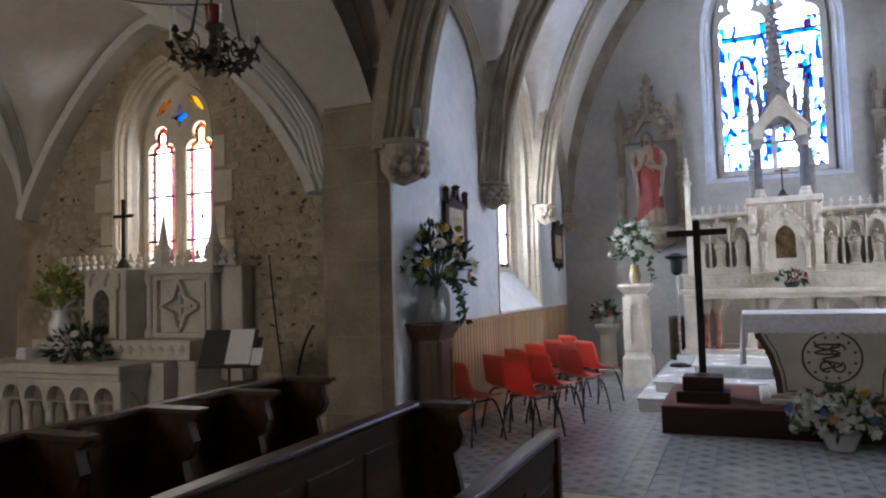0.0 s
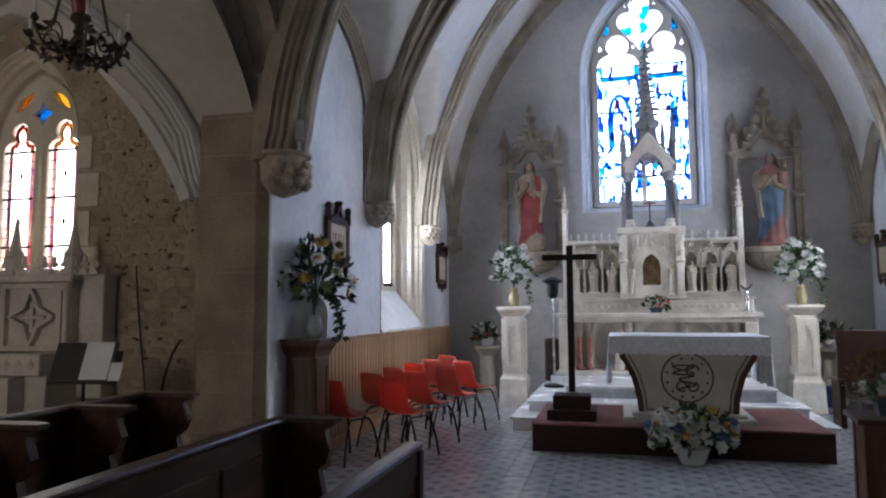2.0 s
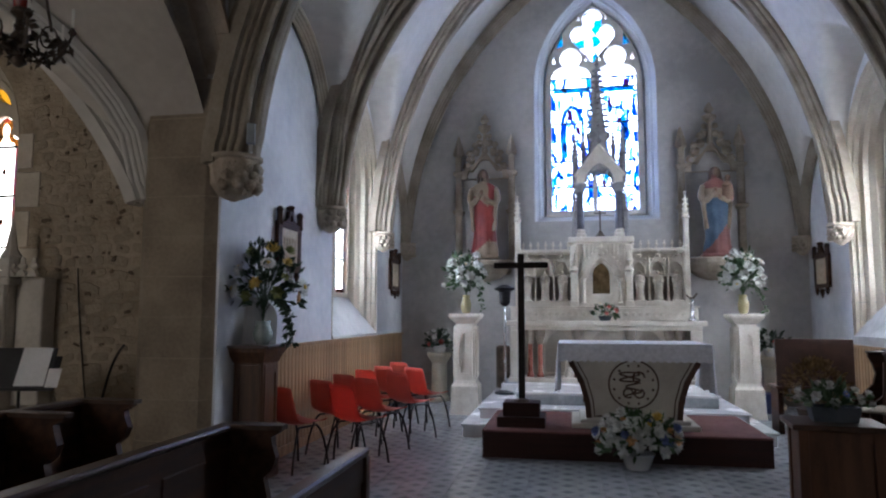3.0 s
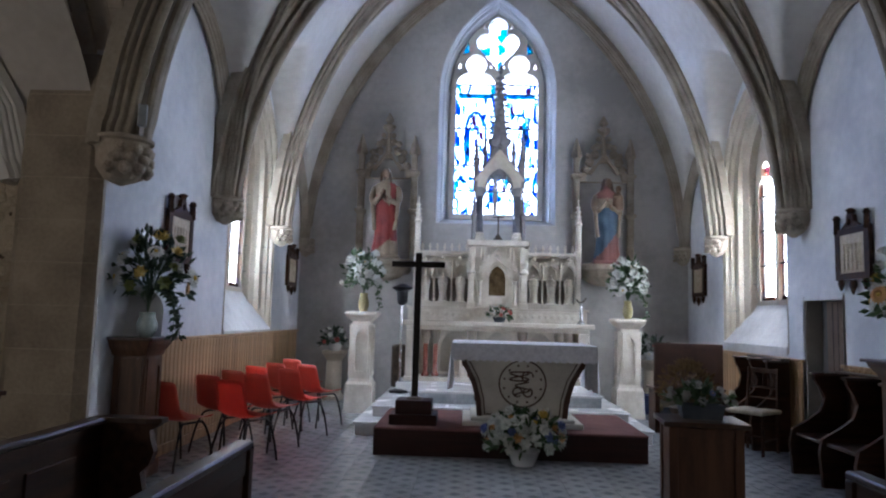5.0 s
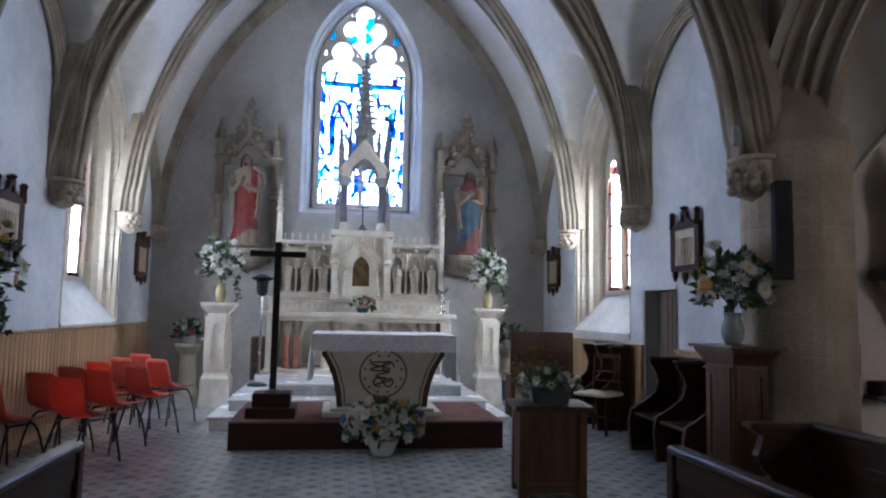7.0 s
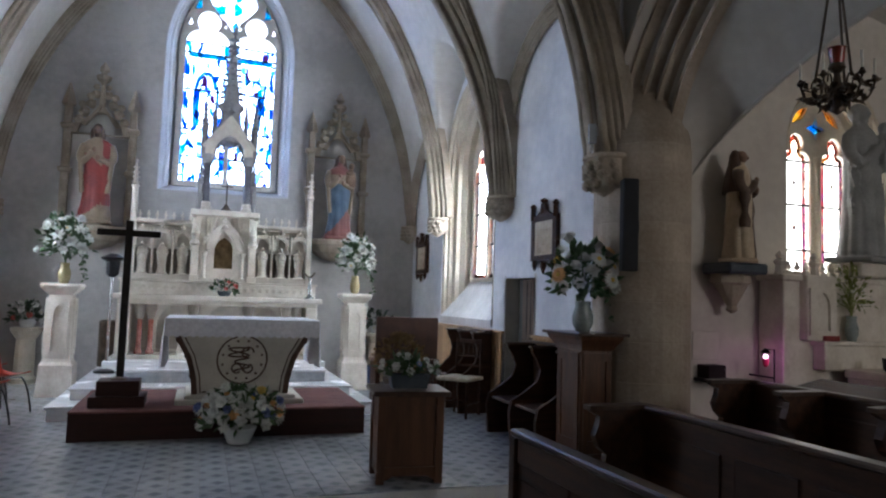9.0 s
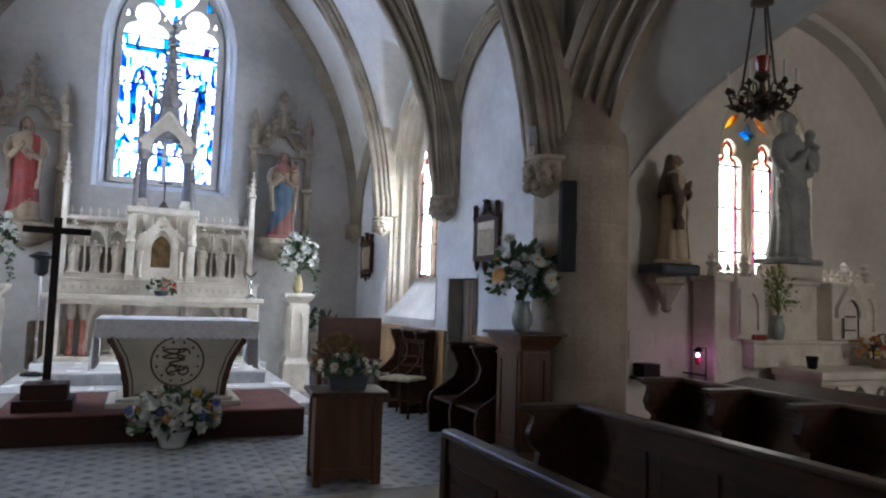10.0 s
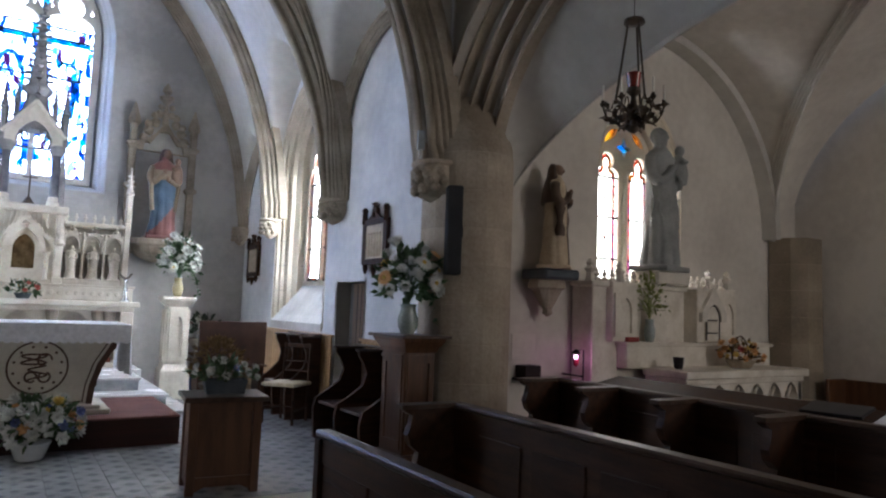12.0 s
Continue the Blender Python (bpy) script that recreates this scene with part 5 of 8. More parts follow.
for s in (-1, 1):
    part("retable_cornice", box(bm_(), *sorted((s * 0.40, s * 1.24)), RB - 0.03, RB + 0.22, 1.84, 1.91, 0.012), WHITE, ha)
    part("retable_base", box(bm_(), *sorted((s * 0.40, s * 1.24)), RB - 0.03, RB + 0.14, 1.06, 1.14, 0.01), WHITE, ha)
    part("end_buttress", box(bm_(), *sorted((s * 1.18, s * 1.26)), RB - 0.05, RB + 0.2, 1.06, 1.95, 0.012), WHITE, ha)
    for k in range(7):
        x = s * (0.47 + 0.112 * k)
        bm = bm_()
        box(bm, x - 0.012, x + 0.012, RB + 0.02, RB + 0.05, 1.91, 1.96)
        ball(bm, (x, RB + 0.035, 1.975), 0.026, 6, 1.2, 0.6, 0.8)
        ball(bm, (x, RB + 0.035, 2.01), 0.018, 6, 0.9, 0.6, 1.2)
        part("cresting", bm, WHITE, ha)
    for k in range(3):
        x = s * (0.555 + 0.265 * k)
        part("niche_gable", plate(bm_(), "y", [(x - 0.135, 1.52), (x - 0.135, 1.66), (x, 1.84), (x + 0.135, 1.66), (x + 0.135, 1.52)], [pointed(x, 0.085, 1.53, 1.6, 0.04, 6)], RB - 0.02, RB + 0.05), WHITE, ha)
        part("niche_finial", lathe(bm_(), [(0.02, 1.78), (0.035, 1.80), (0.012, 1.84), (0.03, 1.86), (0.005, 1.90)], 6, (x, RB - 0.03, 0)), WHITE, ha)
        for e in (-1, 1):
            part("niche_shaft", lathe(bm_(), [(0.024, 1.14), (0.024, 1.17), (0.014, 1.19), (0.014, 1.48), (0.026, 1.53)], 8, (x + e * 0.132, RB + 0.01, 0)), WHITE, ha)
        statue("statuette", "small white statuette in a retable niche", pose(-0.2 + x, RB + 0.02, 0.43 + 1.155, 0, 0, 0), 0.43, (WHITE, WHITE, WHITE, WHITE), 40 + k + (10 if s > 0 else 0))
# tabernacle
part("tabernacle_body", plate(bm_(), "y", [(-0.40, 1.03), (-0.40, 2.0), (0.40, 2.0), (0.40, 1.03)], [pointed(0, 0.125, 1.24, 1.5, 0.08, 8)], RB - 0.16, RB + 0.2), WHITE, ha)
part("tabernacle_door", plate(bm_(), "y", pointed(0, 0.13, 1.22, 1.5, 0.08, 8), [], RB - 0.06, RB - 0.03), mat("gilded_door", (0.16, 0.11, 0.055), (0.30, 0.22, 0.12), 0.4, 12, 0.3, metal=0.6), ha, "dull gilt tabernacle door")
bm = bm_()
sweep(bm, [(x, RB - 0.17, z) for x, z in pointed(0, 0.20, 1.45, 1.5, 0.12, 12)[1:-1]], [(-0.05, -0.035), (0.05, -0.035), (0.05, 0.035), (-0.05, 0.035)], (0, 1, 0))
part("tabernacle_arch", bm, WHITE, ha)
for k in range(9):
    x = -0.24 + 0.06 * k
    part("blind_tracery", box(bm_(), x - 0.012, x + 0.012, RB - 0.185, RB - 0.155, 1.78 + 0.05 * (1 - abs(k - 4) / 4), 1.97, 0.004), WHITE, ha)
bm = bm_()
lathe(bm, [(0.03, 1.78), (0.055, 1.81), (0.02, 1.86), (0.05, 1.89), (0.01, 1.97)], 8, (0, RB - 0.19, 0))
part("arch_finial", bm, WHITE, ha)
for s in (-1, 1):
    bm = bm_()
    box(bm, *sorted((s * 0.34, s * 0.44)), RB - 0.22, RB - 0.1, 1.03, 1.95, 0.01)
    box(bm, *sorted((s * 0.325, s * 0.455)), RB - 0.235, RB - 0.09, 1.03, 1.14, 0.01)
    part("tabernacle_pier", bm, WHITE, ha)
    bm = bm_()
    lathe(bm, [(0.045, 1.55), (0.07, 1.58), (0.02, 1.64), (0.055, 1.72), (0.01, 1.86)], 8, (s * 0.39, RB - 0.23, 0))
    part("pier_finial", bm, WHITE, ha)
    c = part("small_column", lathe(bm_(), [(0.04, 1.1), (0.025, 1.13), (0.025, 1.40), (0.045, 1.46)], 10, (s * 0.26, RB - 0.2, 0)), WHITE, ha)
part("tabernacle_cornice", box(bm_(), -0.47, 0.47, RB - 0.24, RB + 0.22, 1.98, 2.07, 0.015), WHITE, ha)
# exposition canopy and spire
COLUMN = mat("grey_blue_column", (0.10, 0.10, 0.12), (0.18, 0.18, 0.2), 0.5, 8, 0.2)


def crocketed_shaft(parent, x, y, z0, z1, r, m, name="canopy_pinnacle"):
    """Slender pinnacle with a collar and leafy knobs up its spirelet."""
    zc = z0 + (z1 - z0) * 0.55
    sh = part(name, lathe(bm_(), [(r, z0), (r * 0.9, zc - 0.04), (r * 1.35, zc - 0.02), (r * 1.3, zc), (r * 0.8, zc + 0.02), (0.004, z1)], 6, (x, y, 0)), m, parent)
    for k in range(4):
        f = (k + 0.5) / 5
        z, q = zc + (z1 - zc) * f, r * (1.05 - 0.7 * f)
        for e in (-1, 1):
            part("knob", ball(bm_(), (x + e * q, y, z), r * 0.36, 5, 1.2, 0.8, 0.9), m, sh)
    part("finial", ball(bm_(), (x, y, z1), r * 0.4, 5, 1, 1, 1.3), m, sh)
    return sh


for s in (-1, 1):
    for d in (-0.14, 0.14):
        c = part("canopy_column", lathe(bm_(), [(0.062, 2.19), (0.052, 2.22), (0.050, 2.74)], 12, (s * 0.285, RB + d, 0)), COLUMN, ha, "dark grey canopy column", smooth=True)
        part("column_base", lathe(bm_(), [(0.085, 2.07), (0.085, 2.11), (0.068, 2.13), (0.072, 2.16), (0.060, 2.19)], 8, (s * 0.285, RB + d, 0)), WHITE, c)
        part("capital", lathe(bm_(), [(0.052, 2.74), (0.062, 2.78), (0.088, 2.84), (0.088, 2.87)], 10, (s * 0.285, RB + d, 0), fold=lambda a, z: 1 + 0.08 * math.sin(5 * a)), CANOPY, c)
        crocketed_shaft(ha, s * 0.365, RB + d - 0.02, 2.07, 2.80, 0.04, CANOPY, "outer_shaft")
        crocketed_shaft(ha, s * 0.35, RB + d, 2.87, 3.70, 0.044, CANOPY)
    crocketed_shaft(ha, s * 0.22, RB + 0.02, 3.10, 3.74, 0.036, CANOPY, "inner_pinnacle")
    part("canopy_side", plate(bm_(), "x", [(RB - 0.15, 2.86), (RB - 0.15, 2.98), (RB, 3.34), (RB + 0.15, 2.98), (RB + 0.15, 2.86)], [pointed(RB, 0.09, 2.865, 2.89, 0.05, 6)], s * 0.30, s * 0.34), CANOPY, ha)
for nm, d0, d1 in (("canopy_gable", -0.21, -0.15), ("canopy_back_gable", 0.15, 0.21)):
    # front gable white, back gable in the grey darkened for backlight
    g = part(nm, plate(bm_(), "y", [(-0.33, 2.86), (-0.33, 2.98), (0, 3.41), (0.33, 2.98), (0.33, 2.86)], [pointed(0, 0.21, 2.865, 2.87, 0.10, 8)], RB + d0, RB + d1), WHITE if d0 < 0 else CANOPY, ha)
    for e in (-1, 1):
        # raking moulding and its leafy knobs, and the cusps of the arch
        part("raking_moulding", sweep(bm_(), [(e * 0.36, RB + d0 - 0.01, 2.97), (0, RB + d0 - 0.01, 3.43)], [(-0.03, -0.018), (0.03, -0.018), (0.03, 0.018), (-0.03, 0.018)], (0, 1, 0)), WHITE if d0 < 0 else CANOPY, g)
        for k in range(6):
            f = (k + 0.6) / 6.4
            part("crocket", ball(bm_(), (e * 0.36 * (1 - f), RB + d0, 2.99 + 0.46 * f), 0.022, 5, 1.1, 1, 1.1), CANOPY, g)
        for u, z in ((0.19, 2.93), (0.14, 3.0), (0.075, 3.05)):
            part("cusp", ball(bm_(), (e * u, RB + (d0 + d1) / 2, z - 0.01), 0.03, 6, 0.7, 0.7, 1.2), CANOPY, g)
    part("gable_finial", lathe(bm_(), [(0.02, 3.40), (0.016, 3.47), (0.045, 3.50), (0.015, 3.54), (0.028, 3.57), (0.004, 3.62)], 6, (0, RB + d0, 0)), CANOPY, g)
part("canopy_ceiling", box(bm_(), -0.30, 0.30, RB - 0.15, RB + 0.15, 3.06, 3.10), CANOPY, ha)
part("canopy_roof", lathe(bm_(), [(0.25, 3.08), (0.24, 3.20), (0.16, 3.36), (0.135, 3.46), (0.13, 3.56)], 8, (0, RB, 0), 1, 0.8), CANOPY, ha)
part("spire_drum", lathe(bm_(), [(0.13, 3.54), (0.17, 3.58), (0.185, 3.62), (0.18, 3.66), (0.14, 3.68)], 8, (0, RB, 0)), CANOPY, ha)
sp = part("spire", lathe(bm_(), [(0.125, 3.67), (0.105, 3.80), (0.075, 4.08), (0.045, 4.4), (0.012, 4.74)], 8, (0, RB, 0)), CANOPY, ha)
for k in range(11):
    z = 3.76 + 0.088 * k
    r = 0.125 * (4.78 - z) / 1.1 + 0.02
    for a in (0, 90, 180, 270):
        part("crocket", ball(bm_(), (r * math.cos(radians(a)), RB + r * math.sin(radians(a)), z), 0.034, 5, 1.3, 1.3, 0.7), CANOPY, sp)
part("spire_finial", lathe(bm_(), [(0.012, 4.70), (0.04, 4.74), (0.012, 4.77), (0.03, 4.80), (0.004, 4.86)], 6, (0, RB, 0)), CANOPY, sp)
for s in (-1, 1):
    for n in range(3):
        x = s * (0.555 + 0.265 * n)
        for e in (-1, 1):
            part("gable_crocket", ball(bm_(), (x + e * 0.085, RB - 0.025, 1.745), 0.02, 5, 1, 0.8, 1.1), WHITE, ha)
            part("gable_pinnacle", lathe(bm_(), [(0.016, 1.53), (0.015, 1.68), (0.024, 1.69), (0.003, 1.79)], 4, (x + e * 0.132, RB - 0.03, 0)), WHITE, ha)
        part("niche_floor", box(bm_(), x - 0.085, x + 0.085, RB - 0.06, RB + 0.12, 1.12, 1.15, 0.006), WHITE, ha)
for s in (-1, 1):
    # pale heads of the niches, ribbed hangings between the statuettes, recess shade in their colour
    part("niche_head", box(bm_(), *sorted((s * 0.42, s * 1.20)), RB + 0.10, RB + 0.14, 1.50, 1.86), WHITE, ha)
    for k in range(13):
        x = s * (0.44 + 0.058 * k)
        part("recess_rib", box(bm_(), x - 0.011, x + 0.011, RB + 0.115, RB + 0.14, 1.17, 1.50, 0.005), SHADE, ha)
    part("cornice_moulding", box(bm_(), *sorted((s * 0.40, s * 1.25)), RB - 0.05, RB - 0.028, 1.862, 1.885, 0.006), WHITE, ha)
    crocketed_shaft(ha, s * 1.22, RB - 0.02, 1.95, 2.72, 0.045, WHITE, "end_pinnacle")
    # gable over the tabernacle door with leafy knobs
    part("door_gable", sweep(bm_(), [(s * 0.29, RB - 0.20, 1.60), (0, RB - 0.20, 1.90)], [(-0.028, -0.02), (0.028, -0.02), (0.028, 0.02), (-0.028, 0.02)], (0, 1, 0)), WHITE, ha)
    for k in range(6):
        f = (k + 0.4) / 6
        part("gable_knob", ball(bm_(), (s * 0.29 * (1 - f), RB - 0.21, 1.63 + 0.30 * f), 0.024, 6, 1.1, 0.8, 1.1), WHITE, ha)

cx = thing("altar_crucifix", "small dark crucifix standing under the altar canopy", "crucifix", pose(-0.2, RB - 0.1, 2.51))
part("foot", lathe(bm_(), [(0.08, 0), (0.05, 0.04), (0.02, 0.09)], 10), IRON, cx)
part("shaft", box(bm_(), -0.01, 0.01, -0.008, 0.008, 0.08, 0.46), IRON, cx)
part("crossbar", box(bm_(), -0.085, 0.085, -0.008, 0.008, 0.34, 0.36), IRON, cx)


# ---- niches with statues on the altar wall ----
NICHE = mat("weathered_niche_stone", (0.25, 0.205, 0.15), (0.43, 0.365, 0.285), 0.85, 5, 0.3)


def wall_niche(x, label):
    n = thing("statue_niche", label, "niche", pose(x, YB, 0), group="statue niches on the altar wall")
    sh = part("shelf", lathe(bm_(), [(0.10, 1.90), (0.26, 1.96), (0.36, 2.03), (0.42, 2.12), (0.47, 2.15), (0.47, 2.21), (0.44, 2.24)], 16, (0, -0.10, 0), 1.0, 0.98), NICHE, n, "carved bracket shelf")
    rnd = random.Random(int(x * 10))
    for k in range(11):
        a = math.pi * (1.04 + 0.92 * k / 10)
        part("shelf_leaf", lathe(bm_(), [(0.02, -0.06), (0.055, -0.01), (0.06, 0.03), (0.02, 0.06)], 7, (0.38 * math.cos(a), -0.06 + 0.28 * math.sin(a), 2.07 + 0.03 * (k % 2)), fold=lambda a, z: 1 + 0.25 * math.sin(4 * a)), NICHE, sh)
    for s in (-1, 1):
        pier_ = part("side_pier", box(bm_(), s * 0.44 - 0.055, s * 0.44 + 0.055, -0.10, -0.004, 2.20, 3.72, 0.012), NICHE, n)
        part("pier_panel", box(bm_(), s * 0.44 - 0.025, s * 0.44 + 0.025, -0.112, -0.10, 3.12, 3.60, 0.006), NICHE, pier_)
        part("pier_panel", box(bm_(), s * 0.44 - 0.025, s * 0.44 + 0.025, -0.112, -0.10, 2.34, 2.94, 0.006), NICHE, pier_)
        for z in (2.24, 3.05, 3.70):
            part("pier_band", loft(bm_(), [[(s * 0.44 + a * w, -0.11 - w + 0.055, q), (s * 0.44 + a * w, -0.003, q), (s * 0.44 - a * w, -0.003, q), (s * 0.44 - a * w, -0.11 - w + 0.055, q)] for a in [1] for q, w in ((z - 0.05, 0.056), (z - 0.02, 0.085), (z + 0.02, 0.09), (z + 0.045, 0.056))]), NICHE, pier_)
        pin = part("pinnacle", box(bm_(), s * 0.44 - 0.05, s * 0.44 + 0.05, -0.13, -0.03, 3.74, 4.02, 0.01), NICHE, n)
        part("spirelet", lathe(bm_(), [(0.075, 4.0), (0.095, 4.03), (0.09, 4.07), (0.012, 4.34)], 4, (s * 0.44, -0.08, 0)), NICHE, pin)
    # pointed head with its small gable, leafy crest and finial
    gab = part("gable", plate(bm_(), "y", [(-0.385, 3.60), (-0.385, 3.74), (-0.20, 3.74), (0, 4.02), (0.20, 3.74), (0.385, 3.74), (0.385, 3.60)], [pointed(0, 0.30, 3.605, 3.61, 0.02, 8)], -0.13, -0.03), NICHE, n)
    for e in (-1, 1):
        part("raking_moulding", sweep(bm_(), [(e * 0.22, -0.14, 3.72), (0, -0.14, 4.05)], [(-0.02, -0.018), (0.02, -0.018), (0.02, 0.018), (-0.02, 0.018)], (0, 1, 0)), NICHE, gab)
        for u, z, q in ((0.30, 3.80, 0.07), (0.23, 3.92, 0.075), (0.25, 4.03, 0.055), (0.15, 4.05, 0.07), (0.16, 4.17, 0.055), (0.085, 4.20, 0.06), (0.08, 4.32, 0.045)):
            bm = bm_()
            lathe(bm, [(0.25 * q, -0.9 * q), (q, -0.2 * q), (0.85 * q, 0.5 * q), (0.3 * q, 1.1 * q)], 8, fold=lambda a, z: 1 + 0.32 * math.sin(4 * a + z * 30))
            part("crocket", bm, NICHE, gab).matrix_basis = pose(e * u + rnd.uniform(-0.01, 0.01), -0.10, z, rnd.uniform(-20, 20), e * 25, 0)
    part("finial", lathe(bm_(), [(0.05, 4.05), (0.028, 4.36), (0.06, 4.40), (0.10, 4.44), (0.11, 4.49), (0.03, 4.53), (0.075, 4.58), (0.06, 4.63), (0.012, 4.71)], 8, (0, -0.09, 0), fold=lambda a, z: 1 + 0.15 * math.sin(4 * a)), NICHE, gab)
    return n


NLX, NRX = -2.01, 1.545
wall_niche(NLX, "gothic limestone niche with pinnacles holding a red-robed statue")
wall_niche(NRX, "gothic limestone niche with pinnacles holding a blue-robed statue")
ROSE = mat("statue_rose", (0.15, 0.055, 0.048), (0.24, 0.10, 0.08), 0.6, 5, 0.08)
statue("niche_statue", "painted statue with cream tunic and red mantle on the bracket", pose(NLX + 0.02, YB - 0.37, 2.29), 1.42, (CREAM, FLESH, STATUEHAIR, CREAM, STATUERED), 3, beard=True,
       scheme=lambda a, f: 4 if (0.12 + 0.22 * max(0.0, math.sin(a + 0.6)) + 0.10 * math.cos(a) < f < 0.60 - 0.09 * math.cos(a) and math.sin(a) < 0.45) or (0.16 < f < 0.83 and math.cos(a) > 0.62) else 0)
statue("niche_statue", "painted statue of a robed mother and child in blue and rose", pose(NRX, YB - 0.37, 2.27), 1.36, (ROSE, FLESH, STATUEHAIR, CREAM, STATUEBLUE), 5, child=True, veil=True,
       scheme=lambda a, f: 4 if (0.20 + 0.16 * math.cos(a) < f < 0.62 and math.sin(a) < 0.5) else (3 if 0.60 < f < 0.74 else 0))


# ---- cross, pedestals, stands ----
cr = thing("standing_cross", "tall plain dark wooden cross on a stepped block", "cross", pose(-1.15, 7.42, 0.262))
part("base_block", box(bm_(), -0.235, 0.235, -0.2, 0.2, 0, 0.10, 0.006), PLINTH, cr)
part("upper_block", box(bm_(), -0.18, 0.18, -0.15, 0.15, 0.10, 0.235, 0.006), PLINTH, cr)
part("socket", lathe(bm_(), [(0.085, 0.235), (0.08, 0.25), (0.05, 0.262)], 12), IRON, cr)
part("upright", box(bm_(), -0.033, 0.033, -0.02, 0.02, 0.24, 1.725, 0.004), BLACKWOOD, cr)
part("crossbar", box(bm_(), -0.275, 0.275, -0.018, 0.018, 1.575, 1.635, 0.004), BLACKWOOD, cr)


def pedestal(x, y, z0, h, label):
    p = thing("pedestal", label, "pedestal", pose(x, y, z0) @ Matrix.Diagonal((0.86, 0.86, 1, 1)), group="white pedestals beside the high altar")
    bm = bm_()
    loft(bm, [[(-w, -w, z), (w, -w, z), (w, w, z), (-w, w, z)] for z, w in ((0, 0.235), (0.10, 0.225), (0.38, 0.215), (0.42, 0.185), (0.46, 0.172), (h - 0.14, 0.15), (h - 0.12, 0.175), (h - 0.06, 0.24), (h - 0.03, 0.255), (h, 0.245))])
    bm.faces.new([bm.verts.new((a * 0.23, b * 0.23, h)) for a, b in ((-1, -1), (1, -1), (1, 1), (-1, 1))])
    part("shaft", bm, WHITE, p)
    part("panel", plate(bm_(), "y", [(-0.125, 0.50), (-0.125, h - 0.18), (0.125, h - 0.18), (0.125, 0.50)], [pointed(0, 0.075, 0.56, h - 0.40, 0.09, 6)], -0.192, -0.15), WHITE, p, "raised frame with a pointed panel")
    for s in (-1, 1):
        part("side_panel", plate(bm_(), "x", [(-0.125, 0.50), (-0.125, h - 0.18), (0.125, h - 0.18), (0.125, 0.50)], [pointed(0, 0.075, 0.56, h - 0.40, 0.09, 6)], s * 0.15, s * 0.192), WHITE, p)
    return p


pedestal(-2.1, 10.0, 0, 1.38, "white painted pedestal with gothic panel carrying lilies")
pedestal(1.66, 10.3, 0, 1.38, "white painted pedestal with gothic panel carrying roses")
glass_tall = vase_round(0.26, 0.075, mat("gold_glass_vase", (0.30, 0.25, 0.12), (0.45, 0.38, 0.22), 0.15, 6, 0.03))
bouquet("lily_bouquet", "white flower arrangement in a golden vase on a white pedestal", pose(-2.1, 10.0, 1.38), 0.25, 0.33, 0.50, (("rose", PETAL, 12, 0.085), ("lily", PETAL, 8, 0.10), ("daisy", PETAL, 8, 0.07)), 190, 11, glass_tall, trail=1)
bouquet("lily_bouquet", "white rose arrangement in a golden vase on a white pedestal", pose(1.66, 10.3, 1.38), 0.25, 0.33, 0.48, (("rose", PETAL, 16, 0.085), ("lily", PETAL, 6, 0.10), ("daisy", PETAL, 8, 0.07)), 190, 12, glass_tall, trail=1)
for x in (-2.72, 2.25):
    q = thing("stone_plant_stand", "plain grey-beige stone plant stand against the altar wall", "plant stand", pose(x, YB - 0.35, 0), group="plant stands behind the pedestals")
    part("column", lathe(bm_(), [(0.17, 0), (0.17, 0.06), (0.13, 0.1), (0.12, 0.6), (0.17, 0.68), (0.2, 0.72), (0.2, 0.76)], 16), DRESSED, q)
    bouquet("small_bouquet", "small mixed bouquet of white flowers and dark leaves on a stand", pose(x, YB - 0.35, 0.76), 0.23, 0.17, 0.16, (("rose", PETAL, 8, 0.055), ("daisy", PETAL, 6, 0.05), ("rose", PINKPETAL, 2, 0.05)), 130, int(40 + x), vase_bowl(0.12, 0.12, CERAMIC), IVY)
sd = thing("candle_stand", "tall metal stand with a dark cup-shaped holder beside the altar", "stand", pose(-1.55, 9.95, 0.28))
part("pole", tube(bm_(), [(0, 0, 0.05), (0, 0, 1.2)], 0.018, 10), SILVER, sd, "polished steel pole")
part("foot", lathe(bm_(), [(0.15, 0), (0.14, 0.03), (0.03, 0.06)], 16), BLACKMETAL, sd)
part("cup", lathe(bm_(), [(0.03, 1.2), (0.075, 1.24), (0.085, 1.40), (0.14, 1.43), (0.15, 1.45), (0.05, 1.50)], 16), BLACKMETAL, sd, "dark metal cup with a wide rim")
bn = thing("tall_bin", "dark cylindrical bin standing beside the altar steps", "bin", pose(-1.64, 10.75, 0.28))
part("body", lathe(bm_(), [(0.11, 0), (0.12, 0.02), (0.12, 0.58), (0.125, 0.6), (0.08, 0.63)], 16), IRON, bn, smooth=True)
sc = thing("small_candlestick", "small silver statuette candlestick on the altar", "candlestick", pose(0.98, Y0 + 0.1, 1.28))
part("stem", lathe(bm_(), [(0.07, 0), (0.05, 0.03), (0.018, 0.07), (0.03, 0.16), (0.018, 0.24), (0.028, 0.3)], 10), SILVER, sc, smooth=True)
part("branch", tube(bm_(), bent((-0.07, 0, 0.36), (0, 0, 0.25), (0.07, 0, 0.38), 6), 0.012, 6), IRON, sc)
bouquet("altar_posy", "small red and white posy in a dark bowl", pose(-0.17, Y0 + 0.25, 1.28), 0.15, 0.11, 0.12, (("rose", PINKPETAL, 5, 0.045), ("daisy", PETAL, 7, 0.045)), 60, 15, vase_bowl(0.07, 0.1, SLATE), leaf=0.07)
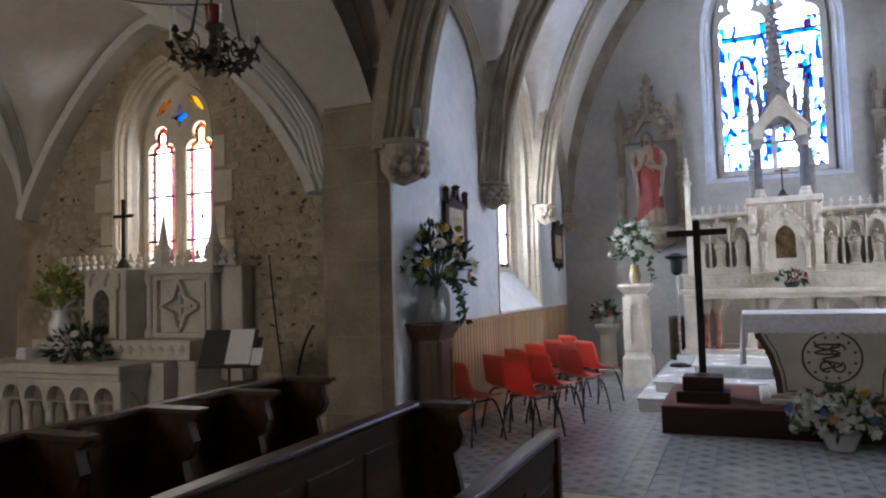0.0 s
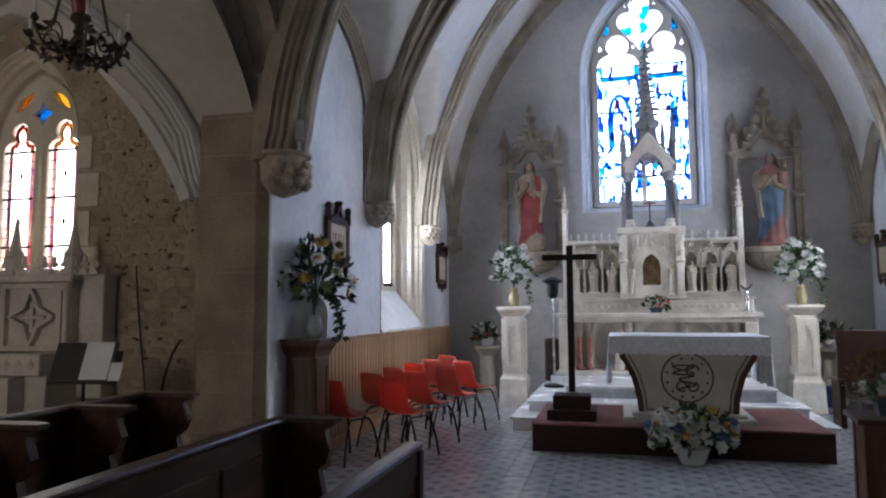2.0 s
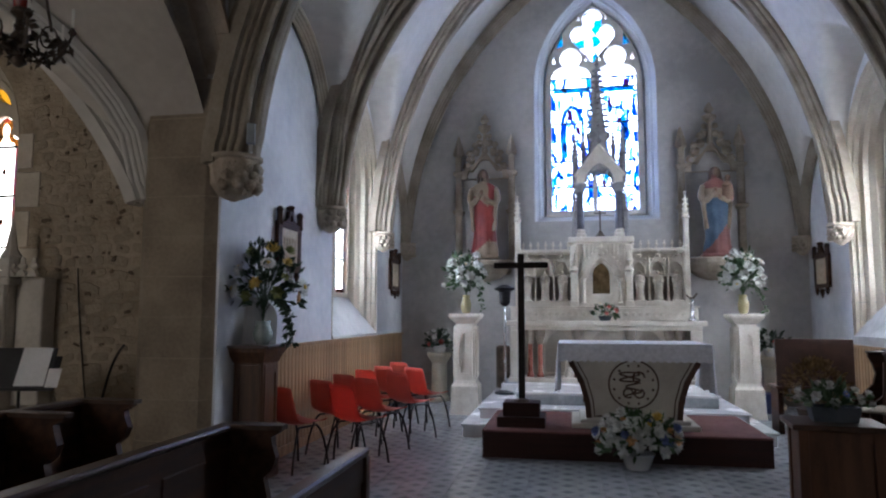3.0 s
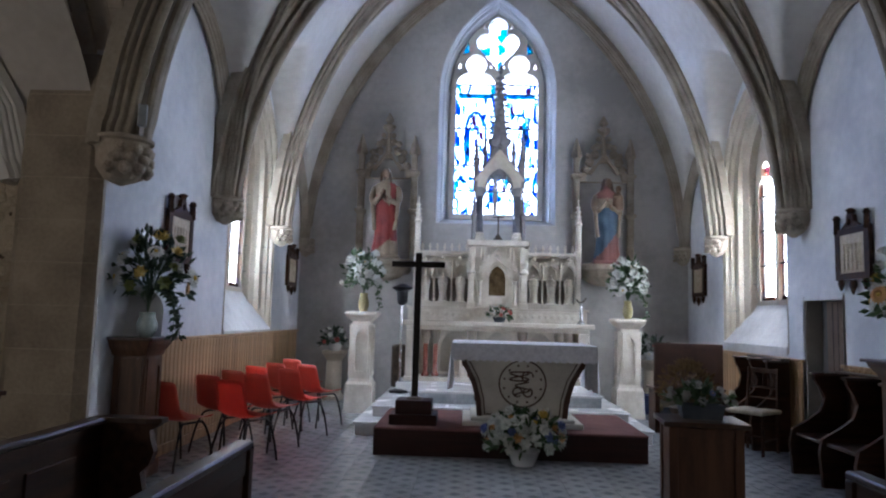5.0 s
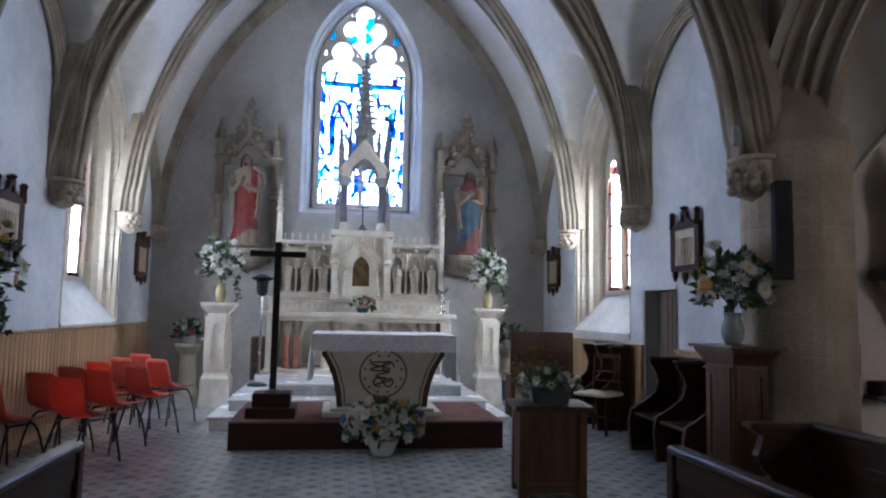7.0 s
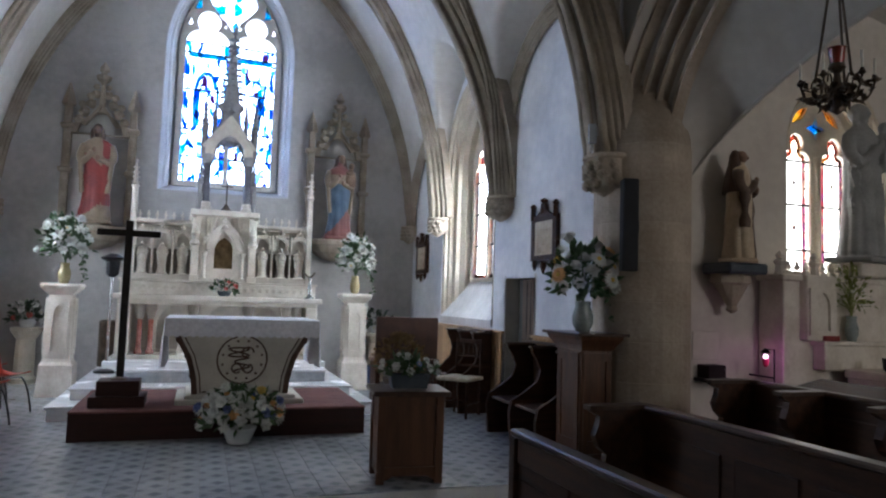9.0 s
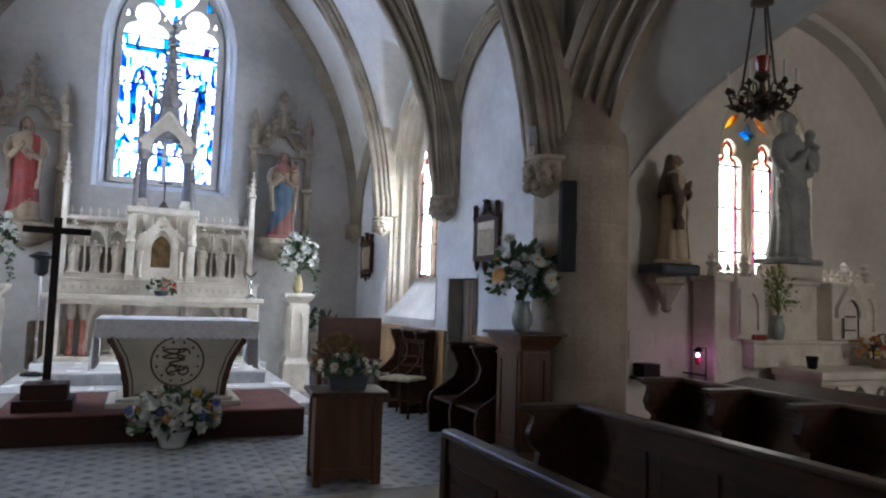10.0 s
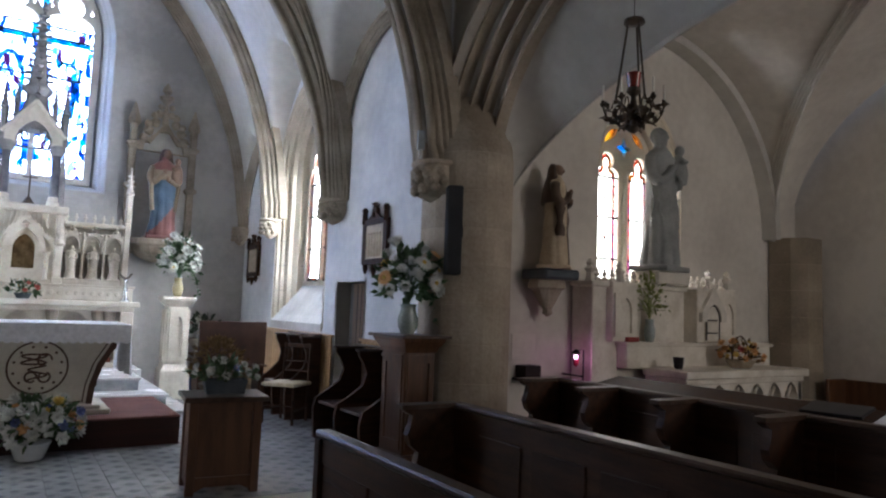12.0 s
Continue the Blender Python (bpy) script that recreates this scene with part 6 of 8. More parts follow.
bouquet("floor_bouquet", "large white, blue and yellow bouquet in a white pot", pose(-0.09, 6.82, 0), 0.31, 0.20, 0.25, (("rose", PETAL, 44, 0.078), ("lily", PETAL, 6, 0.08), ("rose", BLUEPETAL, 7, 0.06), ("rose", YELLOW, 3, 0.07), ("rose", PEACH, 9, 0.066)), 300, 16, vase_bowl(0.14, 0.15, CERAMIC), trail=0, ry=0.22)


# ---- red chairs ----
def red_chair():
    c = thing("red_chair", "red moulded plastic chair with black tube legs", "chair", group="red plastic chairs along the north wall")
    bm = bm_()
    # one curved shell: seat running up into the back
    line = [(0.21, 0.43), (0.19, 0.445), (0.10, 0.435), (0.0, 0.425), (-0.10, 0.425), (-0.165, 0.45), (-0.195, 0.52), (-0.215, 0.62), (-0.24, 0.74), (-0.25, 0.80)]
    wide = [0.20, 0.215, 0.225, 0.225, 0.22, 0.215, 0.21, 0.20, 0.185, 0.175]
    rows = []
    for (y, z), w in zip(line, wide):
        rows.append([(y, w * u, z + 0.035 * abs(u) ** 2.5 * (1 if z < 0.47 else 0.2) - (0.018 * (abs(u) ** 5) if z > 0.76 else 0)) for u in (-1, -0.8, -0.5, 0, 0.5, 0.8, 1)])
    loft(bm, rows, closed=False)
    bmesh.ops.solidify(bm, geom=bm.faces[:], thickness=0.008)
    part("shell", bm, REDPLASTIC, c, smooth=True)
    for s in (-1, 1):
        part("leg", tube(bm_(), bent((0.10, s * 0.15, 0.415), (0.17, s * 0.19, 0.40), (0.22, s * 0.22, 0.0), 8), 0.011, 8), BLACKMETAL, c)
        part("leg", tube(bm_(), bent((-0.10, s * 0.15, 0.415), (-0.19, s * 0.19, 0.40), (-0.25, s * 0.22, 0.0), 8), 0.011, 8), BLACKMETAL, c)
        part("side_rail", tube(bm_(), [(0.12, s * 0.155, 0.412), (-0.12, s * 0.155, 0.412)], 0.011, 8), BLACKMETAL, c)
    c.scale = (0.91, 0.91, 0.91)
    return c


first = red_chair()
first.matrix_basis = Matrix.Identity(4)
first.scale = (0.91, 0.91, 0.91)
first.location, first.rotation_euler = Vector((-2.60, 6.58, 0)), Euler((0, 0, radians(62)))
for x, y, r in ((-3.08, 6.30, 64), (-2.94, 6.98, 62), (-2.56, 7.24, 60), (-2.42, 7.95, 58), (-2.92, 7.60, 62), (-2.88, 8.25, 60), (-2.82, 8.85, 58), (-2.40, 8.72, 56), (-2.82, 9.6, 60)):
    copy_thing(first, pose(x, y, 0, 0, 0, r))


# ---- wooden pedestals with flowers ----
def wood_podium(x, y, label, fx=1.0, fy=1.0):
    p = thing("wooden_pedestal", label, "pedestal", pose(x, y, 0) @ Matrix.Diagonal((fx, fy, 1, 1)), group="oak flower pedestals")
    part("body", box(bm_(), -0.21, 0.21, -0.2, 0.2, 0.12, 0.98, 0.006), WARMOAK, p)
    part("base", box(bm_(), -0.24, 0.24, -0.23, 0.23, 0, 0.12, 0.012), WARMOAK, p)
    bm = bm_()
    loft(bm, [[(-a, -a, z), (a, -a, z), (a, a, z), (-a, a, z)] for z, a in ((0.96, 0.215), (1.0, 0.235), (1.05, 0.28), (1.08, 0.29))])
    part("cornice", bm, WARMOAK, p)
    part("top", box(bm_(), -0.34, 0.34, -0.32, 0.32, 1.08, 1.105, 0.006), OAKTOP, p)
    for s in (-1, 1):
        part("side_frame", plate(bm_(), "x", [(-0.17, 0.16), (-0.17, 0.94), (0.17, 0.94), (0.17, 0.16)], [[(-0.11, 0.23), (-0.11, 0.87), (0.11, 0.87), (0.11, 0.23)]], s * 0.21, s * 0.226), WARMOAK, p)
    part("front_frame", plate(bm_(), "y", [(-0.18, 0.16), (-0.18, 0.94), (0.18, 0.94), (0.18, 0.16)], [[(-0.12, 0.23), (-0.12, 0.87), (0.12, 0.87), (0.12, 0.23)]], -0.2, -0.216), WARMOAK, p)
    return p


wood_podium(-3.28, 5.86, "panelled oak pedestal with overhanging top holding flowers", 0.62, 0.74)
wood_podium(2.62, 5.47, "panelled oak pedestal with overhanging top beside the south pier", 0.70)
bouquet("tall_bouquet", "large loose bouquet of white and yellow flowers with trailing ivy", pose(-3.24, 5.88, 1.105), 0.30, 0.34, 0.48, (("daisy", PETAL, 9, 0.10), ("rose", PETAL, 6, 0.07), ("rose", YELLOW, 4, 0.075), ("daisy", PEACH, 2, 0.085), ("rose", PALELEAF, 6, 0.06)), 210, 21, vase_round(0.2, 0.085, GLASSY), IVY, trail=3)
bouquet("tall_bouquet", "large loose bouquet of white and cream flowers in a glass vase", pose(2.60, 5.47, 1.105), 0.27, 0.27, 0.45, (("daisy", PETAL, 7, 0.10), ("rose", PETAL, 9, 0.075), ("lily", PETAL, 6, 0.12), ("rose", YELLOW, 3, 0.07), ("daisy", PEACH, 2, 0.085)), 230, 22, vase_round(0.26, 0.09, GLASSY), LEAF, trail=2)
fr = tagged(part("white_card", plate(bm_(), "y", pointed(0, 0.19, 0, 0.2, 0.02, 8), [], 0, 0.012), PAPER), "white arched card leaning on the pedestal top", "card")
fr.matrix_world = pose(-3.33, 5.9, 1.108, -10, 0, 12)


# ---- pictures: carved frames on the side walls ----
def station(x, s, y, z, label):
    p = thing("carved_picture", label, "picture frame", pose(x, y, z, 0, 0, 90 if s > 0 else -90), group="carved station frames on the chancel walls")
    bm = bm_()
    plate(bm, "y", [(-0.28, -0.24), (-0.28, 0.24), (0.28, 0.24), (0.28, -0.24)], [[(-0.20, -0.18), (-0.20, 0.18), (0.20, 0.18), (0.20, -0.18)]], -0.045, 0.0)
    part("frame", bm, OAK, p)
    part("relief", box(bm_(), -0.20, 0.20, -0.038, -0.01, -0.18, 0.18), RELIEF, p, "pale relief panel")
    for k in range(5):
        o = part("relief_form", lathe(bm_(), [(0.025, -0.16), (0.035, -0.05), (0.02, 0.04), (0.022, 0.08), (0.006, 0.10)], 8, (-0.13 + 0.065 * k, -0.040, 0.0), 0.8, 0.5), RELIEF, p)
    part("crest", plate(bm_(), "y", [(-0.16, 0.24), (-0.06, 0.29), (-0.045, 0.36), (0.045, 0.36), (0.06, 0.29), (0.16, 0.24)], [pointed(0, 0.03, 0.26, 0.28, 0.02, 5)], -0.055, -0.01), OAK, p)
    part("crest_finial", lathe(bm_(), [(0.05, 0.36), (0.03, 0.37), (0.055, 0.40), (0.02, 0.42)], 4, (0, -0.035, 0)), OAK, p)
    for e in (-1, 1):
        part("corner_pinnacle", lathe(bm_(), [(0.035, 0.2), (0.03, 0.33), (0.04, 0.35), (0.02, 0.38)], 4, (e * 0.25, -0.035, 0)), OAK, p)
        part("lower_drop", lathe(bm_(), [(0.01, -0.34), (0.03, -0.28), (0.025, -0.24)], 6, (e * 0.2, -0.035, 0)), OAK, p)
    part("centre_drop", lathe(bm_(), [(0.008, -0.38), (0.035, -0.3), (0.03, -0.25)], 6, (0, -0.035, 0)), OAK, p)
    return p


for x, s in ((XL + 0.004, 1), (XR - 0.004, -1)):
    station(x, s, 6.76, 2.02, "dark carved oak station frame with pale relief")
    station(x, s, 10.98, 1.99, "dark carved oak station frame with pale relief near the altar")


# ---- lectern, planters, board, chair, stalls on the south side ----
le = thing("lectern_box", "squat panelled oak stand with a plain overhanging top", "stand", pose(1.03, 5.36, 0, 0, 0, -6))
for a, b in ((-1, -1), (1, -1), (1, 1), (-1, 1)):
    part("corner_post", box(bm_(), a * 0.215 - 0.03, a * 0.215 + 0.03, b * 0.16 - 0.03, b * 0.16 + 0.03, 0, 0.63, 0.004), WARMOAK, le)
part("front_panel", box(bm_(), -0.19, 0.19, -0.17, -0.155, 0.08, 0.62), WARMOAK, le)
part("bottom_rail", plate(bm_(), "y", [(-0.19, 0.12), (0.19, 0.12), (0.19, 0.02), (0.12, 0.055), (-0.12, 0.055), (-0.19, 0.02)], [], -0.185, -0.168), WARMOAK, le)
part("top_rail", box(bm_(), -0.19, 0.19, -0.185, -0.168, 0.56, 0.63), WARMOAK, le)
for s in (-1, 1):
    part("side_panel", box(bm_(), s * 0.225 - 0.008, s * 0.225 + 0.008, -0.14, 0.14, 0.06, 0.62), WARMOAK, le)
part("back_panel", box(bm_(), -0.19, 0.19, 0.155, 0.17, 0.06, 0.62), WARMOAK, le)
part("top", box(bm_(), -0.285, 0.285, -0.23, 0.23, 0.63, 0.665, 0.006), OAKTOP, le)


def trough(t):
    part("planter", loft(bm_(), [[(-a, -b, z), (a, -b, z), (a, b, z), (-a, b, z)] for z, a, b in ((0, 0.13, 0.07), (0.1, 0.15, 0.085), (0.1, 0.14, 0.075), (0.06, 0.135, 0.07))]), SLATE, t)


bouquet("window_box", "blue-grey planter with white flowers on the oak stand", pose(1.04, 5.38, 0.665, 0, 0, -6), 0.20, 0.08, 0.14, (("rose", PETAL, 12, 0.045), ("daisy", BLUEPETAL, 4, 0.035)), 110, 25, trough, leaf=0.07, ry=0.1)
dr = thing("dried_flowers", "brown dried hydrangea bunch in a low pot", "flowers", pose(1.16, 6.05, 0))
part("stand", lathe(bm_(), [(0.15, 0), (0.14, 0.02), (0.02, 0.05), (0.02, 0.5), (0.1, 0.53), (0.15, 0.66), (0.13, 0.66)], 14), IRON, dr)
rnd = random.Random(5)
bm = bm_()
for k in range(420):
    a, e = rnd.uniform(0, 6.28), rnd.uniform(-0.2, 1.5)
    d = Vector((math.cos(a) * math.cos(e) * 0.23, math.sin(a) * math.cos(e) * 0.2, math.sin(e) * 0.26))
    leaf_mesh(bm, Vector((0, 0, 0.76)) + d * rnd.uniform(0.75, 1.0), d, 0.05, rnd)
part("dried_foliage", bm, DRIED, dr)["kind"] = "stuff"
bd = thing("reading_desk", "broad plain brown wooden reading desk seen from the front", "desk", pose(2.1, 9.0, 0))
part("panel", box(bm_(), -0.42, 0.42, -0.02, 0.02, 0.55, 1.09, 0.006), BROWNPAINT, bd)
part("shelf", box(bm_(), -0.44, 0.44, -0.06, 0.3, 0.52, 0.55, 0.006), WARMOAK, bd)
for s in (-1, 1):
    part("leg", box(bm_(), s * 0.38 - 0.03, s * 0.38 + 0.03, -0.02, 0.28, 0, 0.52, 0.004), OAK, bd)
bu = thing("blue_bucket", "small dark blue bucket on the tiles beside the reading desk", "bucket", pose(1.98, 10.75, 0))
part("body", lathe(bm_(), [(0.10, 0), (0.11, 0.01), (0.14, 0.27), (0.15, 0.28), (0.13, 0.28), (0.10, 0.05)], 18), mat("blue_plastic", (0.02, 0.035, 0.11), (0.035, 0.055, 0.16), 0.4, 6, 0.05), bu, smooth=True)
part("handle", tube(bm_(), [(0.145 * math.cos(radians(15 * k)), 0.06 * math.sin(radians(15 * k)), 0.27 + 0.03 * math.sin(radians(15 * k))) for k in range(13)], 0.004, 5), SILVER, bu)
ch = thing("wooden_chair", "old wooden church chair with spindle back and straw seat", "chair", pose(2.44, 7.9, 0, 0, 0, -50))
for a in (-1, 1):
    part("back_post", tube(bm_(), [(a * 0.165, 0.17, 0), (a * 0.165, 0.17, 0.42), (a * 0.16, 0.21, 0.88)], 0.016, 8), OAK, ch)
    part("front_leg", tube(bm_(), [(a * 0.19, -0.19, 0), (a * 0.19, -0.19, 0.42)], 0.017, 8), OAK, ch)
    part("side_rung", tube(bm_(), [(a * 0.18, -0.19, 0.15), (a * 0.165, 0.17, 0.15)], 0.01, 6), OAK, ch)
part("seat", box(bm_(), -0.21, 0.21, -0.22, 0.19, 0.41, 0.45, 0.012), STRAW, ch, "woven straw seat")
for z, h in ((0.56, 0.025), (0.67, 0.025), (0.85, 0.05)):
    part("back_rail", box(bm_(), -0.16, 0.16, 0.175 + (z - 0.42) * 0.08, 0.197 + (z - 0.42) * 0.08, z - h / 2, z + h / 2, 0.004), OAK, ch)
for k in range(5):
    part("spindle", tube(bm_(), [(-0.12 + 0.06 * k, 0.195, 0.68), (-0.12 + 0.06 * k, 0.205, 0.83)], 0.008, 6), OAK, ch)
part("front_rung", tube(bm_(), [(-0.19, -0.19, 0.2), (0.19, -0.19, 0.2)], 0.01, 6), OAK, ch)


def stall_side(bm, x0, x1):
    """S-shaped stall end: profile in (y, z), y towards the sitter's knees."""
    pts = [(0.0, 0.0), (0.40, 0.0), (0.42, 0.30), (0.40, 0.42), (0.30, 0.50), (0.20, 0.60), (0.17, 0.72), (0.20, 0.82), (0.24, 0.90), (0.24, 0.94), (0.0, 0.94)]
    dense = []
    for p, q in zip(pts, pts[1:]):
        dense += [p, ((p[0] + q[0]) / 2, (p[1] + q[1]) / 2)]
    dense.append(pts[-1])
    return prism(bm, "x", dense, x0, x1)


def choir_seat(m, seats, width, label):
    s = thing("choir_stall", label, "choir stall", m, group="choir seats on the south wall")
    for k in range(seats + 1):
        x = k * width
        part("stall_end", stall_side(bm_(), x - 0.022, x + 0.022), OAK, s)
        part("arm_cap", box(bm_(), x - 0.035, x + 0.035, 0.0, 0.26, 0.94, 0.965, 0.006), OAKTOP, s)
    for k in range(seats):
        x0, x1 = k * width + 0.022, (k + 1) * width - 0.022
        part("seat", box(bm_(), x0, x1, 0.02, 0.38, 0.36, 0.39, 0.006), OAKTOP, s)
        part("misericord", lathe(bm_(), [(0.03, 0.22), (0.1, 0.3), (0.16, 0.36)], 12, ((x0 + x1) / 2, 0.16, 0), 1, 0.7), OAK, s)
        part("back", box(bm_(), x0, x1, 0.0, 0.02, 0.1, 0.94), OAK, s)
    part("top_rail", box(bm_(), -0.02, seats * width + 0.02, -0.01, 0.09, 0.965, 0.985, 0.005), OAKTOP, s)
    return s


choir_seat(pose(2.89, 5.82, 0, 0, 0, 90) @ Matrix.Diagonal((1, 1.3, 0.95, 1)), 2, 0.54, "dark oak choir stall with two curved dividers and tip-up seats")
choir_seat(pose(2.86, 8.0, 0, 0, 0, 90), 2, 0.44, "dark oak choir stall with curved dividers near the window")

# loudspeakers and lamps at the piers
for x, y, lab in ((2.80, 5.10, "tall dark column loudspeaker fixed to the south pier"), ):
    lsp = thing("column_loudspeaker", lab, "loudspeaker", pose(x, y, 0, 0, 0, -20))
    part("case", box(bm_(), -0.065, 0.065, -0.05, 0.07, 1.62, 2.38, 0.01), SPEAKER, lsp)
    part("bracket", box(bm_(), -0.02, 0.1, 0.07, 0.2, 1.95, 2.05), BLACKMETAL, lsp)
for x, s in ((XL + 0.26, 1), (XR - 0.30, -1)):
    fl_ = thing("floodlight", "small grey floodlight on the carved corbel", "floodlight", pose(x, 5.42, 2.64, 0, 0, 25 * s))
    part("bracket", box(bm_(), -0.015, 0.015, -0.03, 0.03, 0.0, 0.1), SILVER, fl_)
    part("head", box(bm_(), -0.035, 0.035, -0.05, 0.02, 0.08, 0.25, 0.008), GREYMARBLE, fl_)


# ---- choir stalls of the nave ----
def stall_front(x, y_end, s, z, label):
    """Panelled desk front running back from the chancel step; s points to the aisle."""
    t = thing("choir_desk", label, "choir stall", group="panelled stall fronts along the aisle")
    y0 = -1.2
    part("board", box(bm_(), x - 0.018, x + 0.018, y0, y_end, NAVE, z - 0.03), OAK, t)
    part("top_rail", box(bm_(), x - 0.035, x + 0.035, y0, y_end + 0.015, z - 0.03, z, 0.008), OAKTOP, t)
    part("end_post", box(bm_(), x - 0.04, x + 0.04, y_end - 0.05, y_end + 0.005, NAVE, z - 0.03, 0.005), OAK, t)
    part("bottom_rail", box(bm_(), x - 0.028, x + 0.028, y0, y_end - 0.05, NAVE, NAVE + 0.14, 0.004), OAK, t)
    part("upper_rail", box(bm_(), x - 0.028, x + 0.028, y0, y_end - 0.05, z - 0.13, z - 0.03, 0.004), OAK, t)
    y = y_end - 0.44
    while y > y0:
        part("stile", box(bm_(), x - 0.028, x + 0.028, y - 0.035, y + 0.035, NAVE + 0.14, z - 0.13, 0.004), OAK, t)
        for e in (-1, 1):
            part("panel", box(bm_(), *sorted((x + e * 0.018, x + e * 0.026)), y + 0.075, y + 0.36, NAVE + 0.20, z - 0.19, 0.006), OAK, t)
        y -= 0.44
    return t


def bench_end(bm, x, s, y0, y1, z, deep):
    """Scrolled bench end: profile in (x, z), reaching towards the aisle (s)."""
    p = [(0, NAVE), (deep * 1.18, NAVE), (deep * 1.02, NAVE + 0.42), (deep * 0.78, z - 0.34), (deep * 0.72, z - 0.26), (deep * 0.86, z - 0.22), (deep * 0.93, z - 0.16), (deep * 0.86, z - 0.10), (deep * 0.84, z - 0.06), (deep * 0.98, z - 0.035), (deep, z - 0.02), (0, z - 0.02)]
    return prism(bm, "y", [(x + s * u, w) for u, w in p], y0, y1)


def bench(x, s, ys, z, deep, y_back, label):
    """Bench with its back on x and scrolled ends at ys; the sitter faces s."""
    t = thing("choir_bench", label, "choir stall", group="oak benches with scrolled ends")
    top = max(ys)
    part("back", box(bm_(), x - 0.02, x + 0.02, y_back, top + 0.02, NAVE, z - 0.03), OAK, t)
    part("top_rail", box(bm_(), x - 0.045, x + 0.045, y_back, top + 0.03, z - 0.03, z, 0.01), OAKTOP, t)
    part("seat", box(bm_(), *sorted((x + s * 0.02, x + s * deep * 0.95)), y_back, top - 0.02, NAVE + 0.42, NAVE + 0.46, 0.006), OAK, t)
    for y in ys:
        e = part("bench_end", bench_end(bm_(), x, s, y - 0.025, y + 0.025, z, deep), OAK, t)
        part("end_cap", prism(bm_(), "z", [(x, y - 0.045), (x + s * deep * 0.8, y - 0.05), (x + s * deep * 1.04, y - 0.035), (x + s * deep * 1.06, y + 0.03), (x + s * deep * 0.8, y + 0.05), (x, y + 0.045)], z - 0.022, z + 0.002), OAKTOP, e, "worn glossy cap")
    y = top - 0.25
    while y > y_back:
        part("back_panel", box(bm_(), *sorted((x + s * 0.02, x + s * 0.03)), y - 0.36, y, NAVE + 0.52, z - 0.14, 0.006), OAK, t)
        y -= 0.45
    return t


stall_front(-1.54, 3.22, 1, 0.80, "dark oak panelled stall front facing the aisle, polished rail")
stall_front(0.825, 3.03, -1, 0.80, "dark oak panelled stall front beside the lectern, polished rail")
bench(-2.41, 1, (3.72, ), 0.80, 0.30, -1.2, "dark oak bench with scrolled end behind the north stall front")
bench(1.87, -1, (3.58, ), 0.80, 0.36, -1.2, "dark oak bench with scrolled end behind the south stall front")
bench(-3.58, 1, (4.13, 3.56, 2.98, 2.36, 1.7), 0.85, 0.36, -0.6, "dark oak choir bench with five scrolled dividers by the north chapel")
bench(3.20, -1, (4.2, 3.60, 2.98, 2.33, 1.65), 0.85, 0.36, -0.6, "dark oak choir bench with five scrolled dividers by the south chapel")
dk = thing("prayer_desk", "long dark prayer desk with sloping top behind the bench", "desk", pose(0, 0, 0))
part("top", loft(bm_(), [[(3.42, y, 0.80), (3.74, y, 0.86), (3.74, y, 0.83), (3.42, y, 0.77)] for y in (1.2, 4.1)]), OAK, dk)
part("front", box(bm_(), 3.70, 3.74, 1.2, 4.1, NAVE, 0.83), OAK, dk)
bk = tagged(part("hymn_book", box(bm_(), -0.11, 0.11, -0.16, 0.16, 0, 0.018, 0.004), BLACKCARD), "closed black folder lying on the prayer desk", "book")
bk.matrix_world = pose(3.58, 2.35, 0.842, 0, -10.6, 8)


